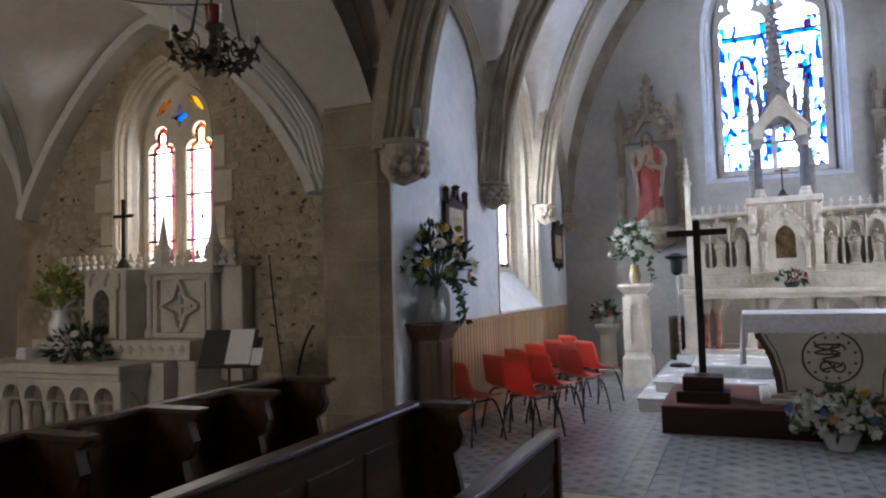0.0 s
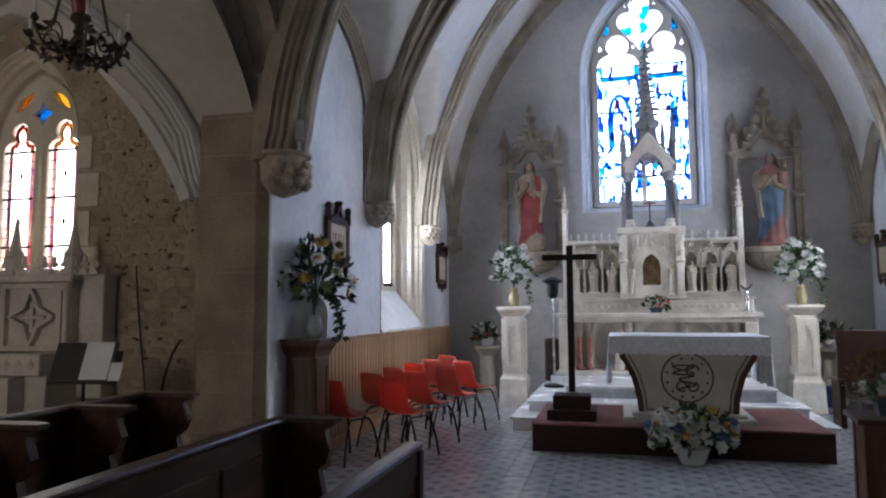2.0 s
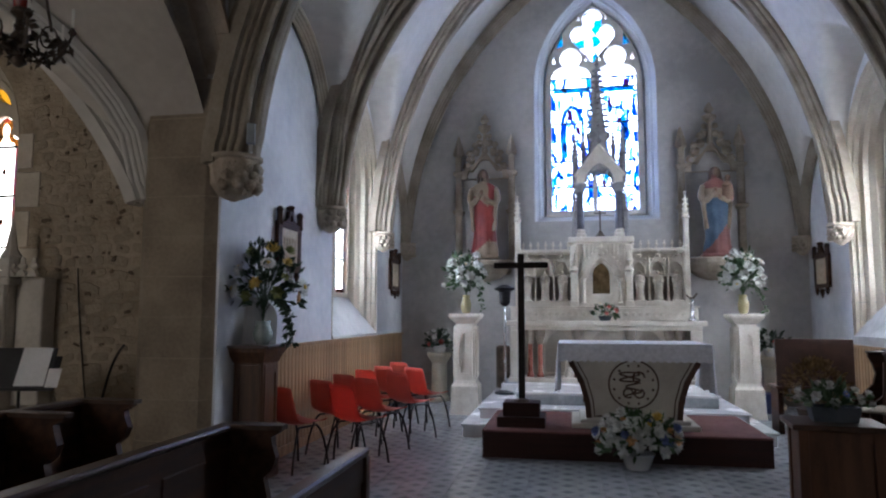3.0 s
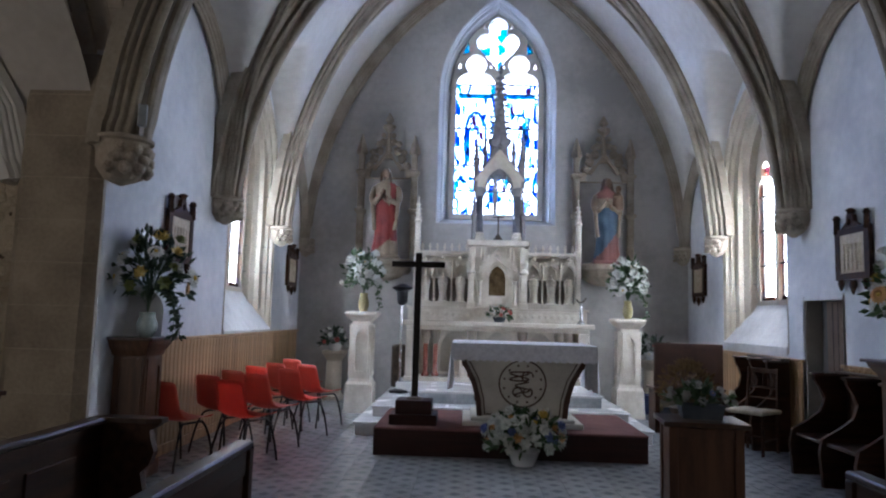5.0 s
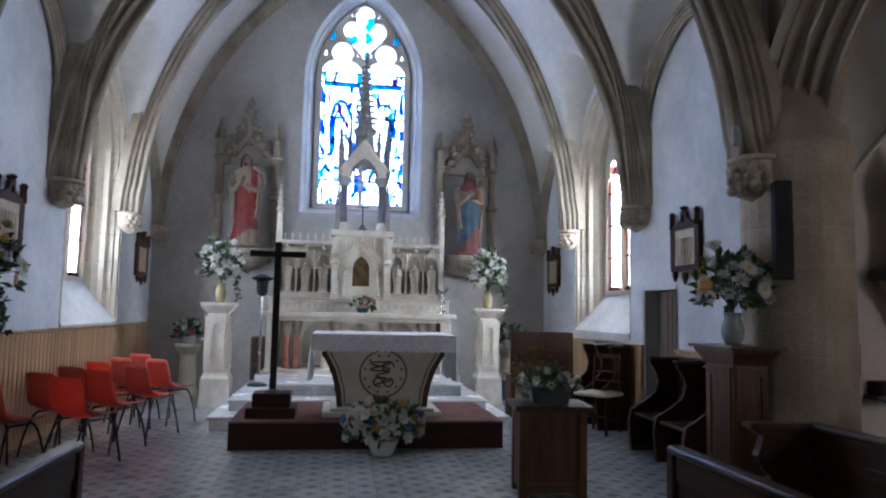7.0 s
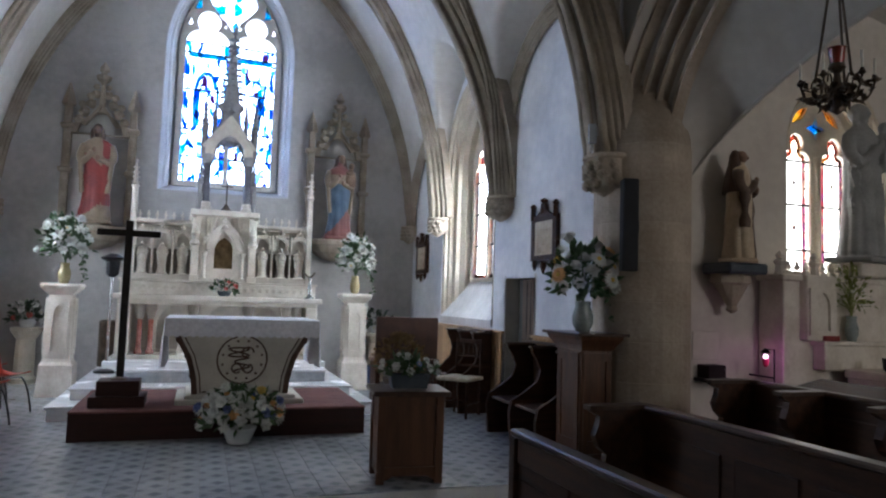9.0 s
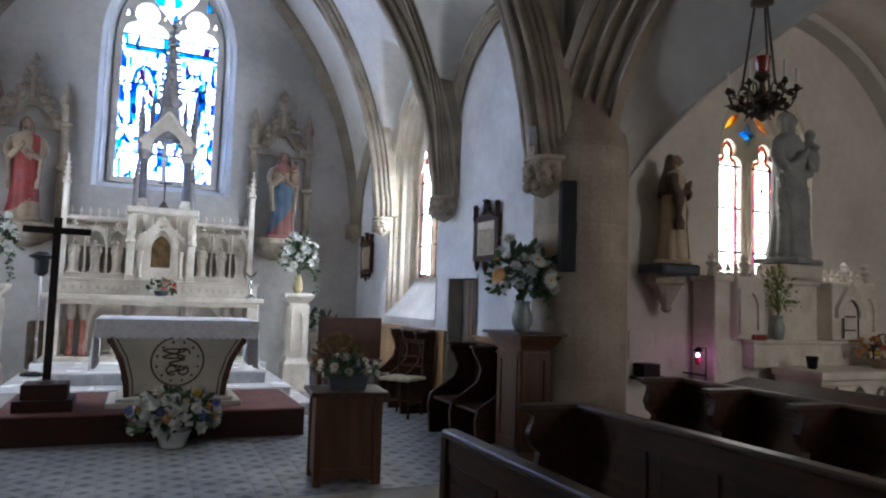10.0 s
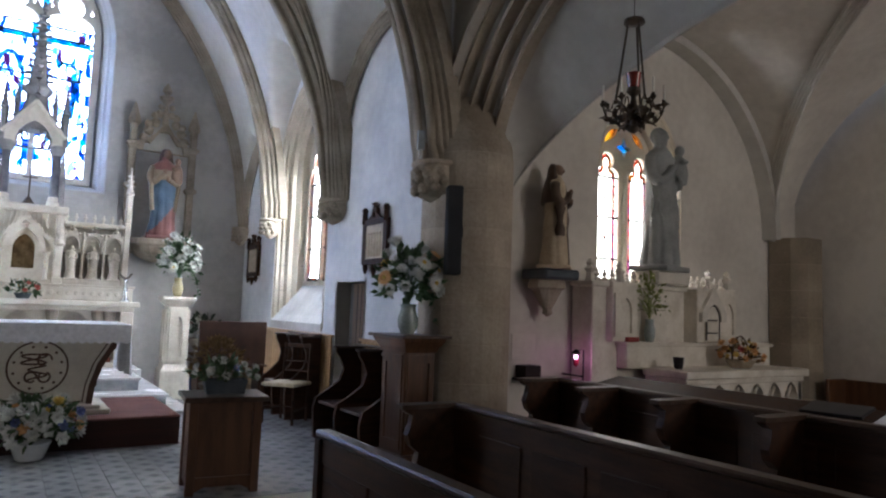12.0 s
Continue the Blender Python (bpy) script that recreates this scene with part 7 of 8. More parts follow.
# ---- chandeliers ----
def chandelier(m, r, label, top):
    c = thing("chandelier", label, "chandelier", m, group="bronze crown chandeliers in the chapel arches")
    rnd = random.Random(9)
    part("stem", lathe(bm_(), [(0.01, 0), (0.05, 0.03), (0.02, 0.08), (0.04, 0.14), (0.055, 0.19), (0.03, 0.23), (0.02, 0.3)], 12), IRON, c, smooth=True)
    part("red_lamp_glass", lathe(bm_(), [(0.04, 0.36), (0.046, 0.38), (0.058, 0.48), (0.062, 0.49)], 14), mat("red_glass", (0.16, 0.02, 0.014), (0.25, 0.035, 0.024), 0.12, 6, 0.02), c, "dark red lamp glass", smooth=True)
    part("lamp_holder", lathe(bm_(), [(0.02, 0.3), (0.06, 0.34), (0.05, 0.37)], 12), IRON, c)
    for k in range(6):
        a = radians(60 * k + 20)
        d = lambda q, z: (q * r * math.cos(a), q * r * math.sin(a), z)
        arm = part("arm", tube(bm_(), bent(d(0.1, 0.16), d(0.75, -0.02), d(1.0, 0.22), 10), 0.008, 6), IRON, c)
        part("scroll", tube(bm_(), [d(0.55 + 0.16 * math.cos(t), 0.20 + 0.07 * math.sin(t)) for t in (0.5 * j for j in range(12))], 0.006, 5), IRON, arm)
        bm = bm_()
        for _ in range(24):
            f = rnd.uniform(0.15, 1.0)
            p = Vector(d(f, 0.10 + 0.11 * f * f + rnd.uniform(-0.05, 0.06)))
            leaf_mesh(bm, p, (rnd.uniform(-1, 1), rnd.uniform(-1, 1), rnd.uniform(-0.8, 0.8)), 0.078, rnd)
        part("bronze_leaves", bm, IRON, arm)
        part("drip_pan", lathe(bm_(), [(0.008, 0.255), (0.026, 0.275), (0.024, 0.28), (0.010, 0.31)], 10, d(1.0, -0.04)), IRON, arm)
        part("candle", lathe(bm_(), [(0.009, 0.30), (0.009, 0.43), (0.003, 0.435)], 8, d(1.0, -0.04)), WAX, arm, "pale candle")
    for k in range(3):
        a = radians(120 * k + 20)
        part("chain", tube(bm_(), [(0.8 * r * math.cos(a) * 0.75, 0.8 * r * math.sin(a) * 0.75, 0.24), (0.05 * math.cos(a), 0.05 * math.sin(a), 0.9)], 0.010, 5), IRON, c)
    part("crown_ring", lathe(bm_(), [(0.02, 0.88), (0.085, 0.9), (0.08, 0.93), (0.02, 0.95)], 12), IRON, c)
    part("cord", tube(bm_(), [(0, 0, 0.94), (0, 0, top)], 0.005, 5), IRON, c)
    return c


chandelier(pose(2.98, 3.3, 2.50) @ Matrix.Scale(0.82, 4), 0.235, "bronze leafy chandelier with red lamp hanging in the south arch", 1.9)
chandelier(pose(-3.52, 3.43, 2.66) @ Matrix.Scale(0.86, 4), 0.30, "bronze leafy chandelier with red lamp hanging in the north arch", 1.6)
cb = tagged(part("hanging_cable", tube(bm_(), bent((-5.6, 3.9, 3.95), (-4.6, 3.7, 3.35), (-3.52, 3.43, 3.1), 10), 0.005, 5), BLACKMETAL), "thin dark cable slung across the chapel arch", "cable")


# ---- north chapel ----
def side_altar(name, label, m, wide, mats, tracery):
    """Altar table with an open arcade, a step behind it and a crested retable with a tabernacle."""
    a = thing(name, label, "altar", m)
    w = wide / 2
    part("mensa", box(bm_(), -w, w, 0, 0.55, 1.04, 1.12, 0.012, 2), mats, a)
    part("mensa_moulding", box(bm_(), -w + 0.04, w - 0.04, 0.04, 0.55, 0.98, 1.04, 0.01), mats, a)
    # back in the darkened stone, for the shade behind the arcade
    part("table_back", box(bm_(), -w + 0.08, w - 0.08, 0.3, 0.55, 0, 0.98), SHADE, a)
    part("plinth", box(bm_(), -w + 0.02, w - 0.02, 0.03, 0.6, 0, 0.12, 0.01), mats, a)
    n = 6
    for k in range(n + 1):
        x = -w + 0.10 + (wide - 0.20) * k / n
        part("arcade_column", lathe(bm_(), [(0.06, 0.12), (0.06, 0.17), (0.042, 0.2), (0.04, 0.68), (0.06, 0.74), (0.065, 0.78)], 12, (x, 0.12, 0)), mats, a)
    hs = []
    step = (wide - 0.20) / n
    for k in range(n):
        x = -w + 0.10 + step * (k + 0.5)
        hs.append(pointed(x, step * 0.40, 0.785, 0.80, 0.0 if not tracery else 0.06, 6))
    part("arcade", plate(bm_(), "y", [(-w + 0.05, 0.78), (-w + 0.05, 0.99), (w - 0.05, 0.99), (w - 0.05, 0.78)], hs, 0.06, 0.16), mats, a)
    if tracery:
        for k in range(n * 2):
            x = -w + 0.10 + step * (k / 2 + 0.25)
            part("tracery_bow", tube(bm_(), bent((x - step * 0.5, 0.11, 0.62), (x, 0.11, 1.0), (x + step * 0.25, 0.11, 0.98), 8), 0.016, 6), mats, a)
    for s in (-1, 1):
        part("side_arcade", plate(bm_(), "x", [(0.06, 0.12), (0.06, 0.99), (0.53, 0.99), (0.53, 0.12)], [pointed(0.19, 0.075, 0.2, 0.78, 0.02, 6), pointed(0.40, 0.075, 0.2, 0.78, 0.02, 6)], s * (w - 0.12), s * (w - 0.06)), mats, a)
    return a


# thin white sheet, added in place of the polished wood's bright reflection
sh_ = tagged(part("paper_sheet", box(bm_(), -0.12, 0.12, -0.19, 0.19, 0, 0.003), PAPER), "thin white sheet added as a bright highlight on the prayer desk", "paper")
sh_.matrix_world = pose(3.56, 1.93, 0.829, 0, -10.6, 4)

na = side_altar("side_altar", "grey-beige stone side altar with round arcade and crested retable", pose(-6.62, 4.6, NAVE), 2.0, GREYSTONE, False)
part("gradine", box(bm_(), -0.72, 1.34, 0.45, 0.98, 1.12, 1.30, 0.01), GREYSTONE, na)
for k in range(16):
    part("gradine_leaf", lathe(bm_(), [(0.045, -0.006), (0.05, 0.004), (0.02, 0.012)], 4), GREYSTONE, na).matrix_basis = pose(-0.62 + 0.125 * k, 0.448, 1.21, 90)
part("side_return", box(bm_(), 0.93, 1.15, 0.34, 0.98, 0, 1.11), GREYSTONE, na)
part("corner_pilaster", box(bm_(), 0.86, 0.96, 0.05, 0.15, 0.12, 0.985, 0.01), GREYSTONE, na)
part("gradine_pier", box(bm_(), 1.14, 1.36, 0.5, 0.98, 0, 1.12, 0.01), GREYSTONE, na)
part("retable", box(bm_(), -0.62, 1.36, 0.74, 0.98, 1.30, 1.92, 0.01), GREYSTONE, na)
part("retable_cornice", box(bm_(), -0.66, 1.40, 0.69, 0.98, 1.90, 1.97, 0.012), GREYSTONE, na)
part("retable_wing", box(bm_(), 1.36, 1.62, 0.82, 0.98, 0.9, 1.97, 0.01), GREYSTONE, na)
part("tabernacle", box(bm_(), 0.02, 0.56, 0.46, 0.78, 1.30, 1.97, 0.01), GREYSTONE, na)
part("tabernacle_frame", plate(bm_(), "y", [(0.10, 1.32), (0.10, 1.80), (0.48, 1.80), (0.48, 1.32)], [pointed(0.29, 0.11, 1.36, 1.64, 0.03, 6)], 0.42, 0.46), GREYSTONE, na)
part("tabernacle_door", plate(bm_(), "y", pointed(0.29, 0.11, 1.36, 1.64, 0.03, 6), [], 0.445, 0.455), mat("dark_metal_door", (0.05, 0.045, 0.04), (0.20, 0.19, 0.17), 0.4, 18, 0.3, metal=0.5), na, "dark openwork metal door")
for x in (-0.34, 0.98):
    part("panel_frame", plate(bm_(), "y", [(x - 0.32, 1.31), (x - 0.32, 1.89), (x + 0.32, 1.89), (x + 0.32, 1.31)], [[(x - 0.27, 1.35), (x - 0.27, 1.85), (x + 0.27, 1.85), (x + 0.27, 1.35)]], 0.69, 0.74), GREYSTONE, na)
    curve = [(x + (0.23 if k % 6 == 0 and k % 12 == 0 else 0.20 + 0.0 * k) * math.cos(radians(15 * k)) * (1 - 0.5 * abs(math.sin(radians(30 * k)))), 1.60 + 0.235 * math.sin(radians(15 * k)) * (1 - 0.5 * abs(math.sin(radians(30 * k))))) for k in range(25)]
    part("panel_lozenge", sweep(bm_(), [(u, 0.735, w) for u, w in curve], [(-0.05, -0.016), (0.03, -0.022), (0.03, 0.022), (-0.05, 0.016)], (0, 1, 0)), GREYSTONE, na, "raised four-cusped moulding")
    for e in (0, 90):
        bm = bm_()
        box(bm, -0.11, 0.11, -0.035, 0.0, -0.016, 0.016, 0.005)
        for s in (-1, 1):
            ball(bm, (s * 0.11, -0.02, 0), 0.032, 6, 1, 0.6, 1)
        part("carved_cross_arm", bm, GREYSTONE, na).matrix_basis = pose(x, 0.742, 1.60, 0, e, 0)
for x in (-0.62, 0.60, 1.34):
    part("retable_shaft", lathe(bm_(), [(0.05, 1.30), (0.05, 1.36), (0.028, 1.39), (0.028, 1.80), (0.045, 1.84), (0.05, 1.90)], 8, (x, 0.71, 0)), GREYSTONE, na)
part("tabernacle_crown", plate(bm_(), "y", [(0.08, 1.78), (0.08, 1.93), (0.50, 1.93), (0.50, 1.78)], [pointed(0.19, 0.075, 1.79, 1.83, 0.05, 6), pointed(0.39, 0.075, 1.79, 1.83, 0.05, 6)], 0.43, 0.46), GREYSTONE, na)
for k in range(22):
    x = -0.60 + 0.105 * k
    bm = bm_()
    prism(bm, "y", [(x - 0.05, 1.97), (x + 0.05, 1.97), (x + 0.018, 2.02), (x - 0.018, 2.02)], 0.70, 0.75)
    ball(bm, (x, 0.725, 2.055), 0.036, 6, 1.25, 0.6, 0.8)
    ball(bm, (x, 0.725, 2.10), 0.026, 6, 0.9, 0.6, 1.3)
    part("cresting", bm, GREYSTONE, na)
for x, h in ((0.74, 2.48), (1.36, 2.46)):
    part("spirelet", lathe(bm_(), [(0.075, 1.97), (0.07, 2.12), (0.09, 2.14), (0.05, 2.2), (0.008, h)], 6, (x, 0.75, 0)), GREYSTONE, na)
part("spirelet", lathe(bm_(), [(0.03, 1.97), (0.026, 2.12), (0.05, 2.14), (0.02, 2.2), (0.018, 2.42)], 8, (0.10, 0.75, 0)), WHITE, na)
nc = thing("altar_cross", "black standing crucifix on the side altar retable", "crucifix", pose(-6.33, 5.28, 1.68))
part("foot", lathe(bm_(), [(0.07, 0), (0.05, 0.05), (0.02, 0.1)], 10), IRON, nc)
part("upright", box(bm_(), -0.016, 0.016, -0.012, 0.012, 0.08, 0.68), BLACKWOOD, nc)
part("crossbar", box(bm_(), -0.125, 0.125, -0.012, 0.012, 0.50, 0.53), BLACKWOOD, nc)
bouquet("yellow_plant", "pale yellow-green cut branches in a white jug on the altar", pose(-7.0, 5.12, 1.0), 0.21, 0.24, 0.46, (("daisy", YELLOW, 8, 0.03), ), 220, 51, vase_round(0.29, 0.115, CERAMIC), PALELEAF, leaf=0.075)
bouquet("altar_spray", "low spray of white flowers with dark leaves lying on altar", pose(-6.42, 4.86, 0.82), 0.26, 0.17, 0.10, (("rose", PETAL, 9, 0.055), ("daisy", PETAL, 5, 0.05)), 150, 52, None, IVY, leaf=0.09)
tagged(part("small_card", box(bm_(), -7.30, -7.16, 4.86, 4.93, 0.82, 0.93, 0.01), PAPER), "small white block standing on the side altar", "card")
ms = thing("music_stand", "black folding music stand holding an open folder and sheets", "music stand", pose(-4.55, 4.72, NAVE, 0, 0, 12))
part("pole", tube(bm_(), [(0, 0, 0.3), (0, 0, 1.15)], 0.012, 8), BLACKMETAL, ms)
for k in range(3):
    a = radians(120 * k)
    part("leg", tube(bm_(), [(0, 0, 0.45), (0.3 * math.cos(a), 0.3 * math.sin(a), 0.0)], 0.009, 6), BLACKMETAL, ms)
tray = part("tray", box(bm_(), -0.26, 0.26, -0.012, 0.0, -0.02, 0.24, 0.003), BLACKMETAL, ms)
tray.matrix_basis = pose(0, -0.02, 1.13, -24, 0, 0)
fo = thing("open_folder", "open black folder with a white printed sheet", "folder", pose(-4.55, 4.72, NAVE, 0, 0, 12) @ pose(0, -0.02, 1.13, -24, 0, 0))
part("left_cover", box(bm_(), -0.25, -0.02, -0.022, -0.014, 0.0, 0.30), BLACKCARD, fo)
part("right_cover", box(bm_(), -0.02, 0.22, -0.022, -0.014, 0.0, 0.30), BLACKCARD, fo)
pg = part("page", box(bm_(), -0.02, 0.19, -0.027, -0.0225, 0.01, 0.30), PAPER, fo, "white sheet")
part("second_page", box(bm_(), 0.20, 0.29, -0.027, -0.0225, 0.0, 0.14), PAPER, fo)
gn = tagged(part("microphone_arm", tube(bm_(), bent((-4.32, 5.2, NAVE), (-4.3, 5.2, 0.9), (-4.08, 5.22, 1.12), 12), 0.01, 6), BLACKMETAL), "thin black gooseneck microphone stand beside the pier", "microphone stand")
tagged(part("wall_cable", tube(bm_(), bent((-4.80, YC - 0.03, 1.75), (-4.78, YC - 0.03, 1.4), (-4.66, YC - 0.03, 0.6), 8), 0.007, 5), BLACKMETAL), "black cable running down the rubble wall", "cable")

# ---- south chapel ----
sa = side_altar("side_altar", "white stone side altar with gothic tracery front and crested retable", pose(6.25, 4.6, NAVE), 2.1, WHITE, True)
part("gradine", box(bm_(), -1.28, 1.18, 0.55, 0.98, 1.10, 1.35, 0.01), WHITE, sa)
part("gradine_cap", box(bm_(), -1.31, 1.21, 0.52, 0.98, 1.33, 1.37, 0.008), WHITE, sa)
part("retable", box(bm_(), -1.64, 0.60, 0.68, 0.98, 0.6, 1.94, 0.01), WHITE, sa)
part("retable_cornice", box(bm_(), -1.68, 0.64, 0.64, 0.98, 1.92, 1.98, 0.012), WHITE, sa)
for x0, x1 in ((-1.44, -1.08), (0.28, 0.58)):
    part("retable_pier", box(bm_(), x0, x1, 0.60, 0.7, 1.37, 1.98, 0.01), WHITE, sa)
    xm = (x0 + x1) / 2
    part("pier_panel", plate(bm_(), "y", [(x0 + 0.02, 1.42), (x0 + 0.02, 1.86), (x1 - 0.02, 1.86), (x1 - 0.02, 1.42)], [pointed(xm, 0.08, 1.46, 1.68, 0.08, 6)], 0.575, 0.60), WHITE, sa)
part("tabernacle", box(bm_(), -0.24, 0.22, 0.50, 0.7, 1.37, 1.96, 0.01), WHITE, sa)
part("tabernacle_gable", plate(bm_(), "y", [(-0.22, 1.60), (-0.22, 1.70), (-0.01, 1.98), (0.20, 1.70), (0.20, 1.60)], [pointed(-0.01, 0.12, 1.605, 1.64, 0.04, 6)], 0.45, 0.50), GREYSTONE, sa)
td = part("tabernacle_door", plate(bm_(), "y", pointed(-0.01, 0.11, 1.40, 1.64, 0.04, 6), [], 0.475, 0.495), WHITE, sa, "white tabernacle door with dark hinges")
for z in (1.48, 1.62):
    part("hinge", box(bm_(), -0.10, 0.06, 0.468, 0.474, z - 0.008, z + 0.008), BLACKMETAL, td)
part("door_outline", sweep(bm_(), [(x, 0.47, z) for x, z in pointed(-0.01, 0.11, 1.40, 1.64, 0.04, 8)], [(-0.004, -0.006), (0.004, -0.006), (0.004, 0.006), (-0.004, 0.006)], (0, 1, 0)), BLACKMETAL, td)
for k in range(22):
    x = -1.64 + 0.106 * k
    bm = bm_()
    prism(bm, "y", [(x - 0.05, 1.98), (x + 0.05, 1.98), (x + 0.018, 2.02), (x - 0.018, 2.02)], 0.70, 0.75)
    ball(bm, (x, 0.725, 2.05), 0.034, 6, 1.25, 0.6, 0.8)
    ball(bm, (x, 0.725, 2.085), 0.022, 6, 0.9, 0.6, 1.2)
    part("cresting", bm, WHITE, sa)
for x in (-1.64, -1.22, 0.24, 0.58):
    bm = bm_()
    lathe(bm, [(0.05, 1.98), (0.035, 2.06), (0.06, 2.10), (0.025, 2.13), (0.045, 2.16), (0.01, 2.20)], 6, (x, 0.72, 0))
    part("finial", bm, GREYSTONE, sa)
part("statue_plinth", box(bm_(), -0.82, -0.28, 0.56, 0.95, 1.98, 2.13, 0.02), GREYSTONE, sa)
statue("large_statue", "life-size grey plaster statue carrying a child before the window", pose(5.70, 5.36, 1.88, 0, 0, 14) @ Matrix.Diagonal((1.1, 1.1, 1, 1)), 1.57, (PLASTERCAST, PLASTERCAST, PLASTERCAST, PLASTERCAST), 71, child=True, beard=True, fuse=0.011)
br = thing("wall_bracket", "carved grey stone wall bracket carrying a statue", "bracket", pose(4.16, YC, 0))
part("slab", box(bm_(), -0.225, 0.225, -0.38, -0.004, 1.66, 1.76, 0.02), SLATE, br)
part("corbel_body", lathe(bm_(), [(0.015, 1.30), (0.06, 1.33), (0.05, 1.37), (0.10, 1.45), (0.17, 1.56), (0.21, 1.58), (0.20, 1.66)], 12, (0, -0.16, 0), 1, 0.7, fold=lambda a, z: 1 + 0.08 * math.sin(5 * a + 9 * z)), STONE, br)
statue("nun_statue", "painted statue in brown habit and cream cloak holding flowers", pose(4.17, 5.36, 1.79, 0, 0, 44) @ Matrix.Diagonal((1.22, 1.22, 1, 1)), 1.03, (mat("cream_cloak", (0.44, 0.34, 0.22), (0.60, 0.49, 0.34), 0.6, 5, 0.08), FLESH, STATUEHAIR, STATUEBROWN), 72, veil=True,
       scheme=lambda a, f: 3 if abs((a + math.pi / 2 - 0.25 + math.pi) % (2 * math.pi) - math.pi) < 0.75 and f < 0.8 else 0)
lp = thing("sanctuary_lamp", "small black bracket lamp with a glowing pink-red glass", "lamp", pose(4.42, 5.30, -0.08))
bm = bm_()
tube(bm, [(0.10, 0.0, 0.72), (0.10, 0, 1.06), (0.0, 0, 1.06)], 0.008, 6)
tube(bm, [(0.10, 0, 0.76), (-0.10, 0, 0.76)], 0.01, 6)
tube(bm, [(0.10, 0, 0.8), (0.10, 0.3, 0.8)], 0.01, 6)
part("bracket", bm, BLACKMETAL, lp)
part("red_cup", lathe(bm_(), [(0.010, 0.90), (0.024, 0.92), (0.030, 0.965), (0.031, 0.97)], 12), mat("red_lamp_cup", (0.30, 0.02, 0.05), (0.42, 0.05, 0.09), 0.15, 6, 0.02), lp)
em = bpy.data.materials.new("lamp_glow")
em.use_nodes = True
em.node_tree.nodes["Principled BSDF"].inputs["Emission Color"].default_value = (1, 0.55, 0.75, 1)
em.node_tree.nodes["Principled BSDF"].inputs["Emission Strength"].default_value = 9
part("bulb", ball(bm_(), (0, 0, 0.995), 0.02, 10), em, lp, "glowing pinkish bulb")
part("lamp_cap", lathe(bm_(), [(0.05, 1.03), (0.03, 1.05), (0.008, 1.07)], 10), BLACKMETAL, lp)
glow = bpy.data.lights.new("sanctuary_glow", "POINT")
glow.energy, glow.color, glow.shadow_soft_size = 0.65, (1.0, 0.22, 0.85), 0.04
gl_ = new("sanctuary_glow", glow)
gl_.matrix_world = pose(4.42, 5.25, 0.91)
nt_ = thing("notice_board", "pale notice sheet above a small dark offering box", "notice", pose(4.0, YC, 0))
sh = part("sheet", box(bm_(), -0.16, 0.14, -0.016, -0.004, 0.86, 1.12, 0.003), CHAPEL, nt_)
for k in range(5):
    part("text_bar", box(bm_(), -0.12, 0.10 - 0.03 * (k % 2), -0.018, -0.0165, 1.07 - 0.045 * k, 1.078 - 0.045 * k), GREYSTONE, sh)
part("offering_box", box(bm_(), -0.10, 0.10, -0.16, -0.004, 0.70, 0.82, 0.006), BLACKWOOD, nt_)
part("shelf", box(bm_(), -0.14, 0.18, -0.2, -0.004, 0.67, 0.70, 0.004), BLACKWOOD, nt_)
bouquet("green_branch", "airy green branch with tiny pale flowers in a glass vase", pose(5.36, 5.2, 1.07), 0.17, 0.26, 0.42, (("daisy", PETAL, 14, 0.02), ), 170, 61, vase_round(0.24, 0.06, GLASSY), PALELEAF, leaf=0.055)


def basket(t):
    part("basket", lathe(bm_(), [(0.10, 0), (0.14, 0.05), (0.16, 0.09), (0.14, 0.09), (0.12, 0.05)], 18, fold=lambda a, z: 1 + 0.02 * math.sin(18 * a)), STRAW, t)
    part("handle", tube(bm_(), [(0.15 * math.cos(radians(k * 15)), 0, 0.08 + 0.26 * math.sin(radians(k * 15))) for k in range(13)], 0.008, 6), STATUEBROWN, t)


bouquet("flower_basket", "wicker basket of orange and yellow dried flowers with tall handle", pose(6.42, 4.86, 0.82), 0.19, 0.13, 0.14, (("rose", PEACH, 12, 0.055), ("daisy", YELLOW, 7, 0.05), ("rose", PINKPETAL, 4, 0.045)), 70, 62, basket, DRIED, leaf=0.06)
tagged(part("red_box", box(bm_(), 5.0, 5.17, 5.16, 5.24, 1.07, 1.12, 0.006), STATUERED), "small red box lying on the altar step", "box")
tagged(part("dark_cup", lathe(bm_(), [(0.03, 0.82), (0.045, 0.84), (0.055, 0.94), (0.05, 0.94)], 12, (5.40, 4.86, 0)), BLACKMETAL), "small dark cup standing on the side altar", "cup")
wb = thing("wall_bench", "plain dark oak bench against the chapel side wall", "bench", pose(8.42, 3.6, NAVE))
part("back", box(bm_(), 0.26, 0.30, -1.4, 1.36, 0.1, 0.94, 0.01), WARMOAK, wb)
part("seat", box(bm_(), -0.1, 0.27, -1.4, 1.36, 0.42, 0.46, 0.008), WARMOAK, wb)
part("end", box(bm_(), -0.12, 0.30, 1.32, 1.37, 0, 0.95, 0.01), WARMOAK, wb)


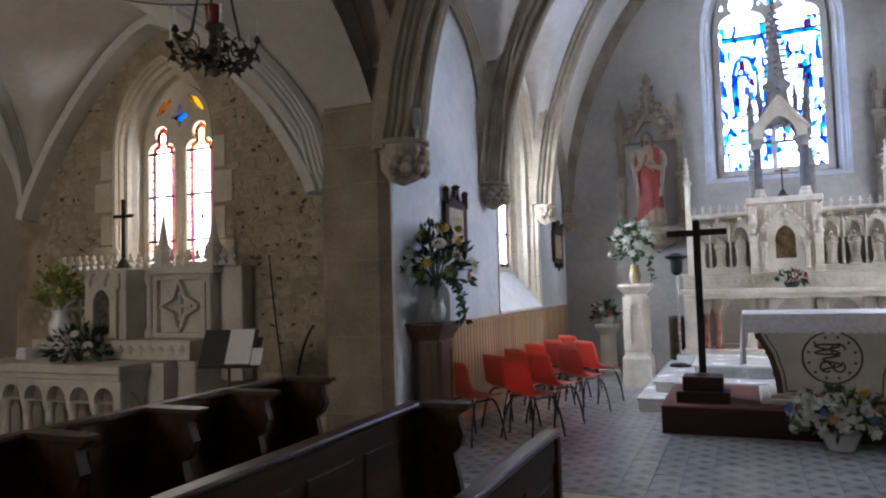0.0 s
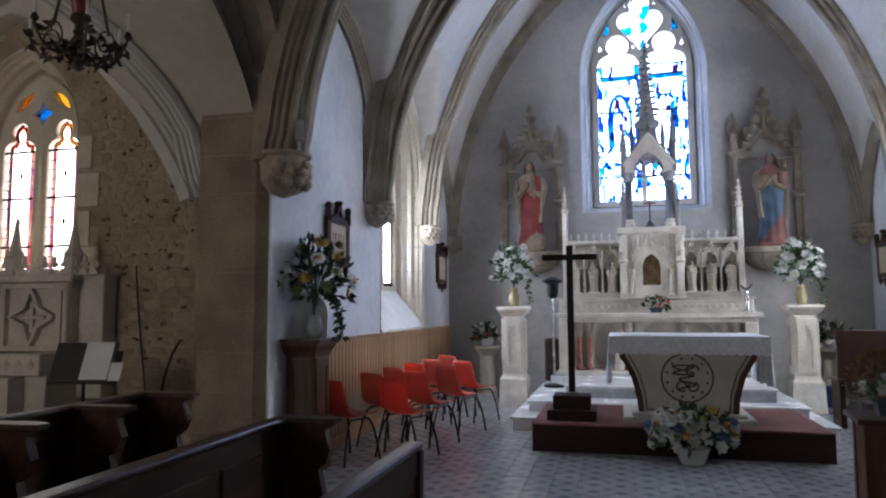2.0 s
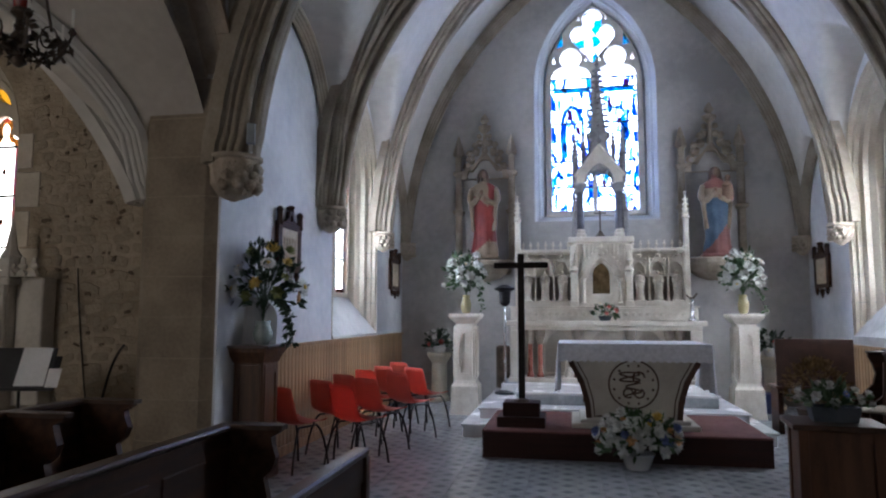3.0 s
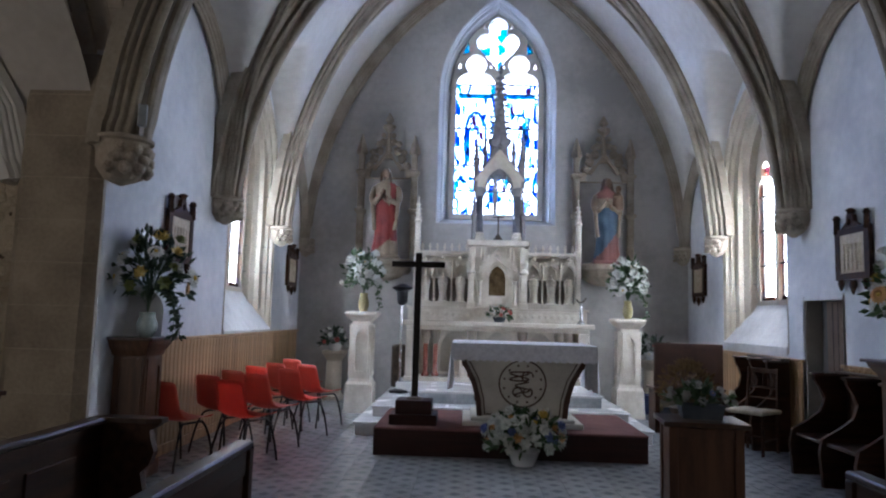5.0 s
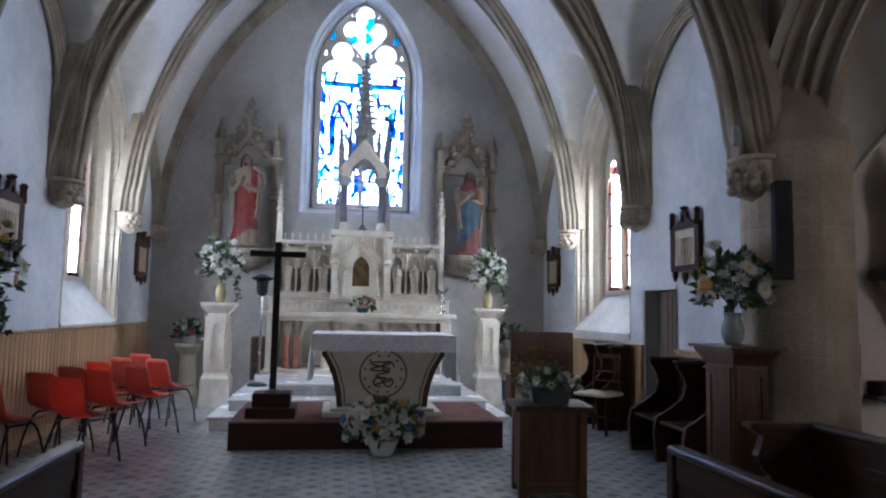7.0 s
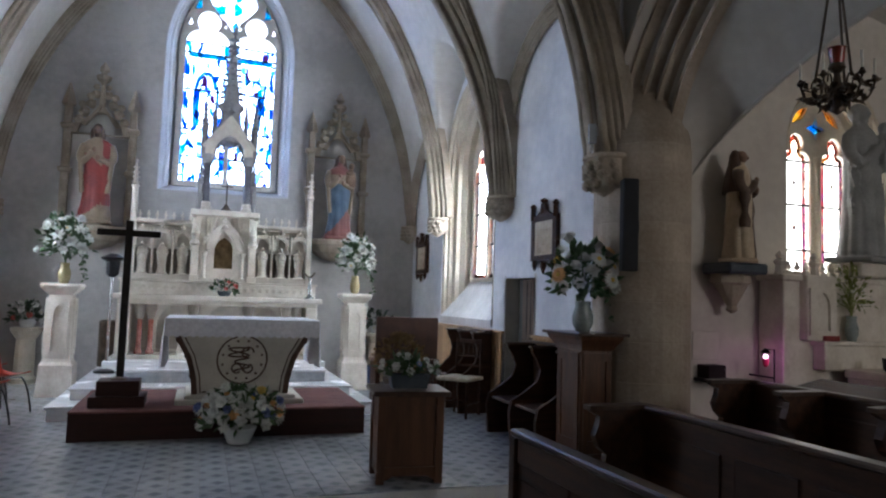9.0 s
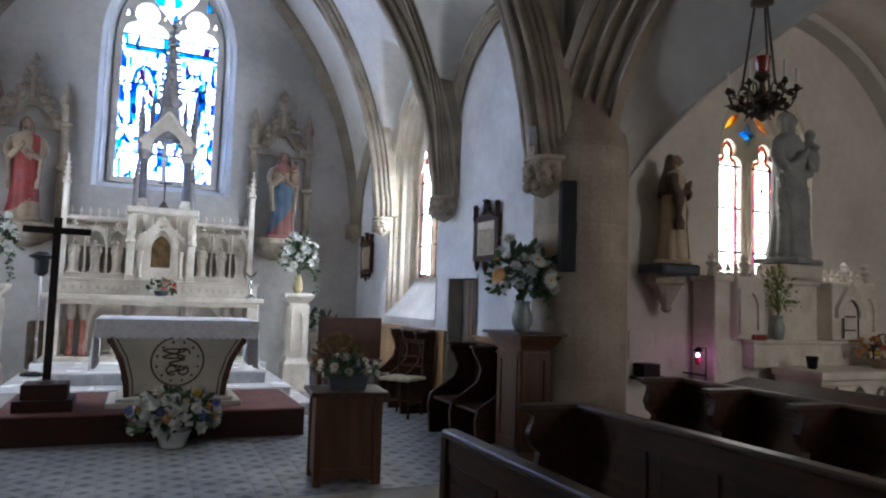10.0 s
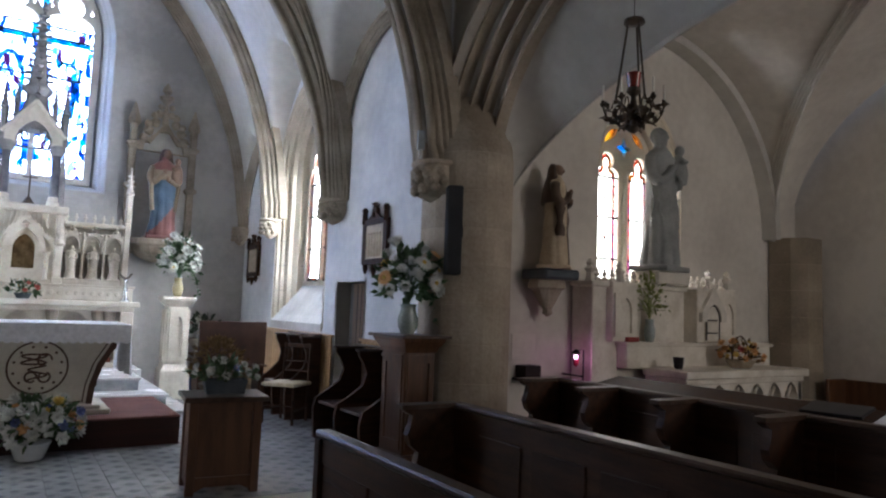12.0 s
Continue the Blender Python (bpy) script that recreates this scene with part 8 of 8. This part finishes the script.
# ---- pieces: floor tiles ----
T = 0.2
bm = box(bm_(), 0.0015, T - 0.0015, 0.0015, T - 0.0015, -0.012, 0.0, 0.0)
tile = part("tile", bm, TILE, fl)
nx, ny = int((XR - XL) / T), int((YB - 5.03) / T)
rest = []
rnd = random.Random(8)
count = 0
for j in range(ny + 1):
    for k in range(nx + 1):
        x, y = XL + 0.01 + k * T, 5.03 + j * T
        z = rnd.uniform(-0.0012, 0.0004)
        if j < 9:
            if count == 0:
                tile.matrix_basis = pose(x, y, z)
            else:
                again(tile, fl, pose(x, y, z))
            count += 1
        else:
            rest.append((x, y, z))
verts, faces = [], []
for x, y, z in rest:
    n = len(verts)
    for dz in (-0.012, 0.0):
        verts += [(x + a, y + b, z + dz) for a, b in ((0.0015, 0.0015), (T - 0.0015, 0.0015), (T - 0.0015, T - 0.0015), (0.0015, T - 0.0015))]
    faces += [(n + 4, n + 5, n + 6, n + 7)] + [(n + a, n + (a + 1) % 4, n + 4 + (a + 1) % 4, n + 4 + a) for a in range(4)]
me = bpy.data.meshes.new("tile_field")
me.from_pydata(verts, [], faces)
me.materials.append(TILE)
tf = new("tile_field", me)
tf.parent = fl
tf["kind"] = "stuff"

# ---- pieces: rubble stones of the north chapel wall ----
wall = bpy.data.objects["wall_north_chapel_east"]
rnd = random.Random(4)
shapes = []
for n in range(7):
    bm = bm_()
    pts = []
    for k in range(8):
        a = 2 * math.pi * k / 8 + rnd.uniform(-0.22, 0.22)
        q = max(abs(math.cos(a)), abs(math.sin(a)))
        r = 0.5 / (q ** 0.85) * rnd.uniform(0.88, 1.0)
        pts.append((r * math.cos(a), r * math.sin(a)))
    loft(bm, [[(x, 0.0, z) for x, z in pts], [(x * 0.97, -0.6, z * 0.97) for x, z in pts], [(x * 0.78, -1.0, z * 0.78) for x, z in pts]])
    bm.faces.new([bm.verts.new((x * 0.78, -1.0 - 0.02, z * 0.78)) for x, z in pts])
    me = bpy.data.meshes.new("rubble_stone")
    bmesh.ops.recalc_face_normals(bm, faces=bm.faces)
    bm.to_mesh(me)
    bm.free()
    me.materials.append(RUBBLE)
    shapes.append(me)


def in_arch(x, z):
    """Inside the wall rib and clear of the window and the altar."""
    if abs(x + 6.13) > 1.90 or z > 2.27 + 1.93 * steep((x + 6.13) / 1.96):
        return False
    d = abs(x - NWX)
    return not (d < 0.86 and z > 1.2 and z < 3.0 + math.sqrt(max(0.0, 0.98 ** 2 - (d + 0.12) ** 2)) + 0.05)


z = 0.1
spots = []
while z < 4.2:
    h = rnd.uniform(0.06, 0.12)
    x = -8.0 + rnd.uniform(0, 0.2)
    while x < -4.2:
        w = rnd.uniform(0.08, 0.25)
        if in_arch(x + w / 2, z + h / 2) and rnd.random() < 0.97 and (z > 1.0 or x > -5.2):
            spots.append(Matrix.LocRotScale((x + w / 2, YC - 0.001, z + h / 2 + rnd.uniform(-0.012, 0.012)), Euler((0, rnd.uniform(-0.3, 0.3), 0)), (w * rnd.uniform(0.85, 1.04), rnd.uniform(0.003, 0.010), h * rnd.uniform(0.75, 1.05))))
        x += w + rnd.uniform(0.004, 0.02)
    z += h + 0.006
spots.sort(key=lambda m: -m.translation.x)
verts, faces = [], []
for n, m in enumerate(spots):
    shape = rnd.choice(shapes)
    if n < 300:
        o = new("rubble_stone", shape)
        o.parent, o.matrix_basis = wall, m
    else:
        k = len(verts)
        verts += [m @ v.co for v in shape.vertices]
        faces += [[k + i for i in p.vertices] for p in shape.polygons]
me = bpy.data.meshes.new("rubble_field")
me.from_pydata(verts, [], faces)
me.materials.append(RUBBLE)
rf = new("rubble_field", me)
rf.parent = wall
rf["kind"] = "stuff"
# dark hollows where the mortar has fallen out
verts, faces = [], []
placed = 0
while placed < 170:
    x, z = rnd.uniform(-8.0, -4.25), 0.3 + rnd.choice((0, 0, 1)) * 0.2 + rnd.randrange(24) * 0.155 + rnd.uniform(-0.03, 0.03)
    if not in_arch(x, z):
        continue
    placed += 1
    m = Matrix.LocRotScale((x, YC - 0.006, z), Euler((0, rnd.uniform(-0.5, 0.5), 0)), (rnd.uniform(0.02, 0.075), 0.008, rnd.uniform(0.014, 0.04)))
    shape = rnd.choice(shapes)
    k = len(verts)
    verts += [m @ v.co for v in shape.vertices]
    faces += [[k + i for i in p.vertices] for p in shape.polygons]
me = bpy.data.meshes.new("joint_hollows")
me.from_pydata(verts, [], faces)
me.materials.append(HOLLOW)
hf = new("joint_hollows", me)
hf.parent = wall
hf["kind"] = "stuff"
# dressed quoins beside the north chapel window
q0 = None
for zz, dx in ((1.25, 0.16), (1.62, 0.26), (1.95, 0.15), (2.3, 0.24), (2.65, 0.15)):
    for s in (-1, 1):
        xx = NWX + s * 0.69
        o = part("quoin", box(bm_(), *sorted((xx, xx + s * dx)), YC - 0.02, YC, zz, zz + 0.31, 0.006), DRESSED, wall)
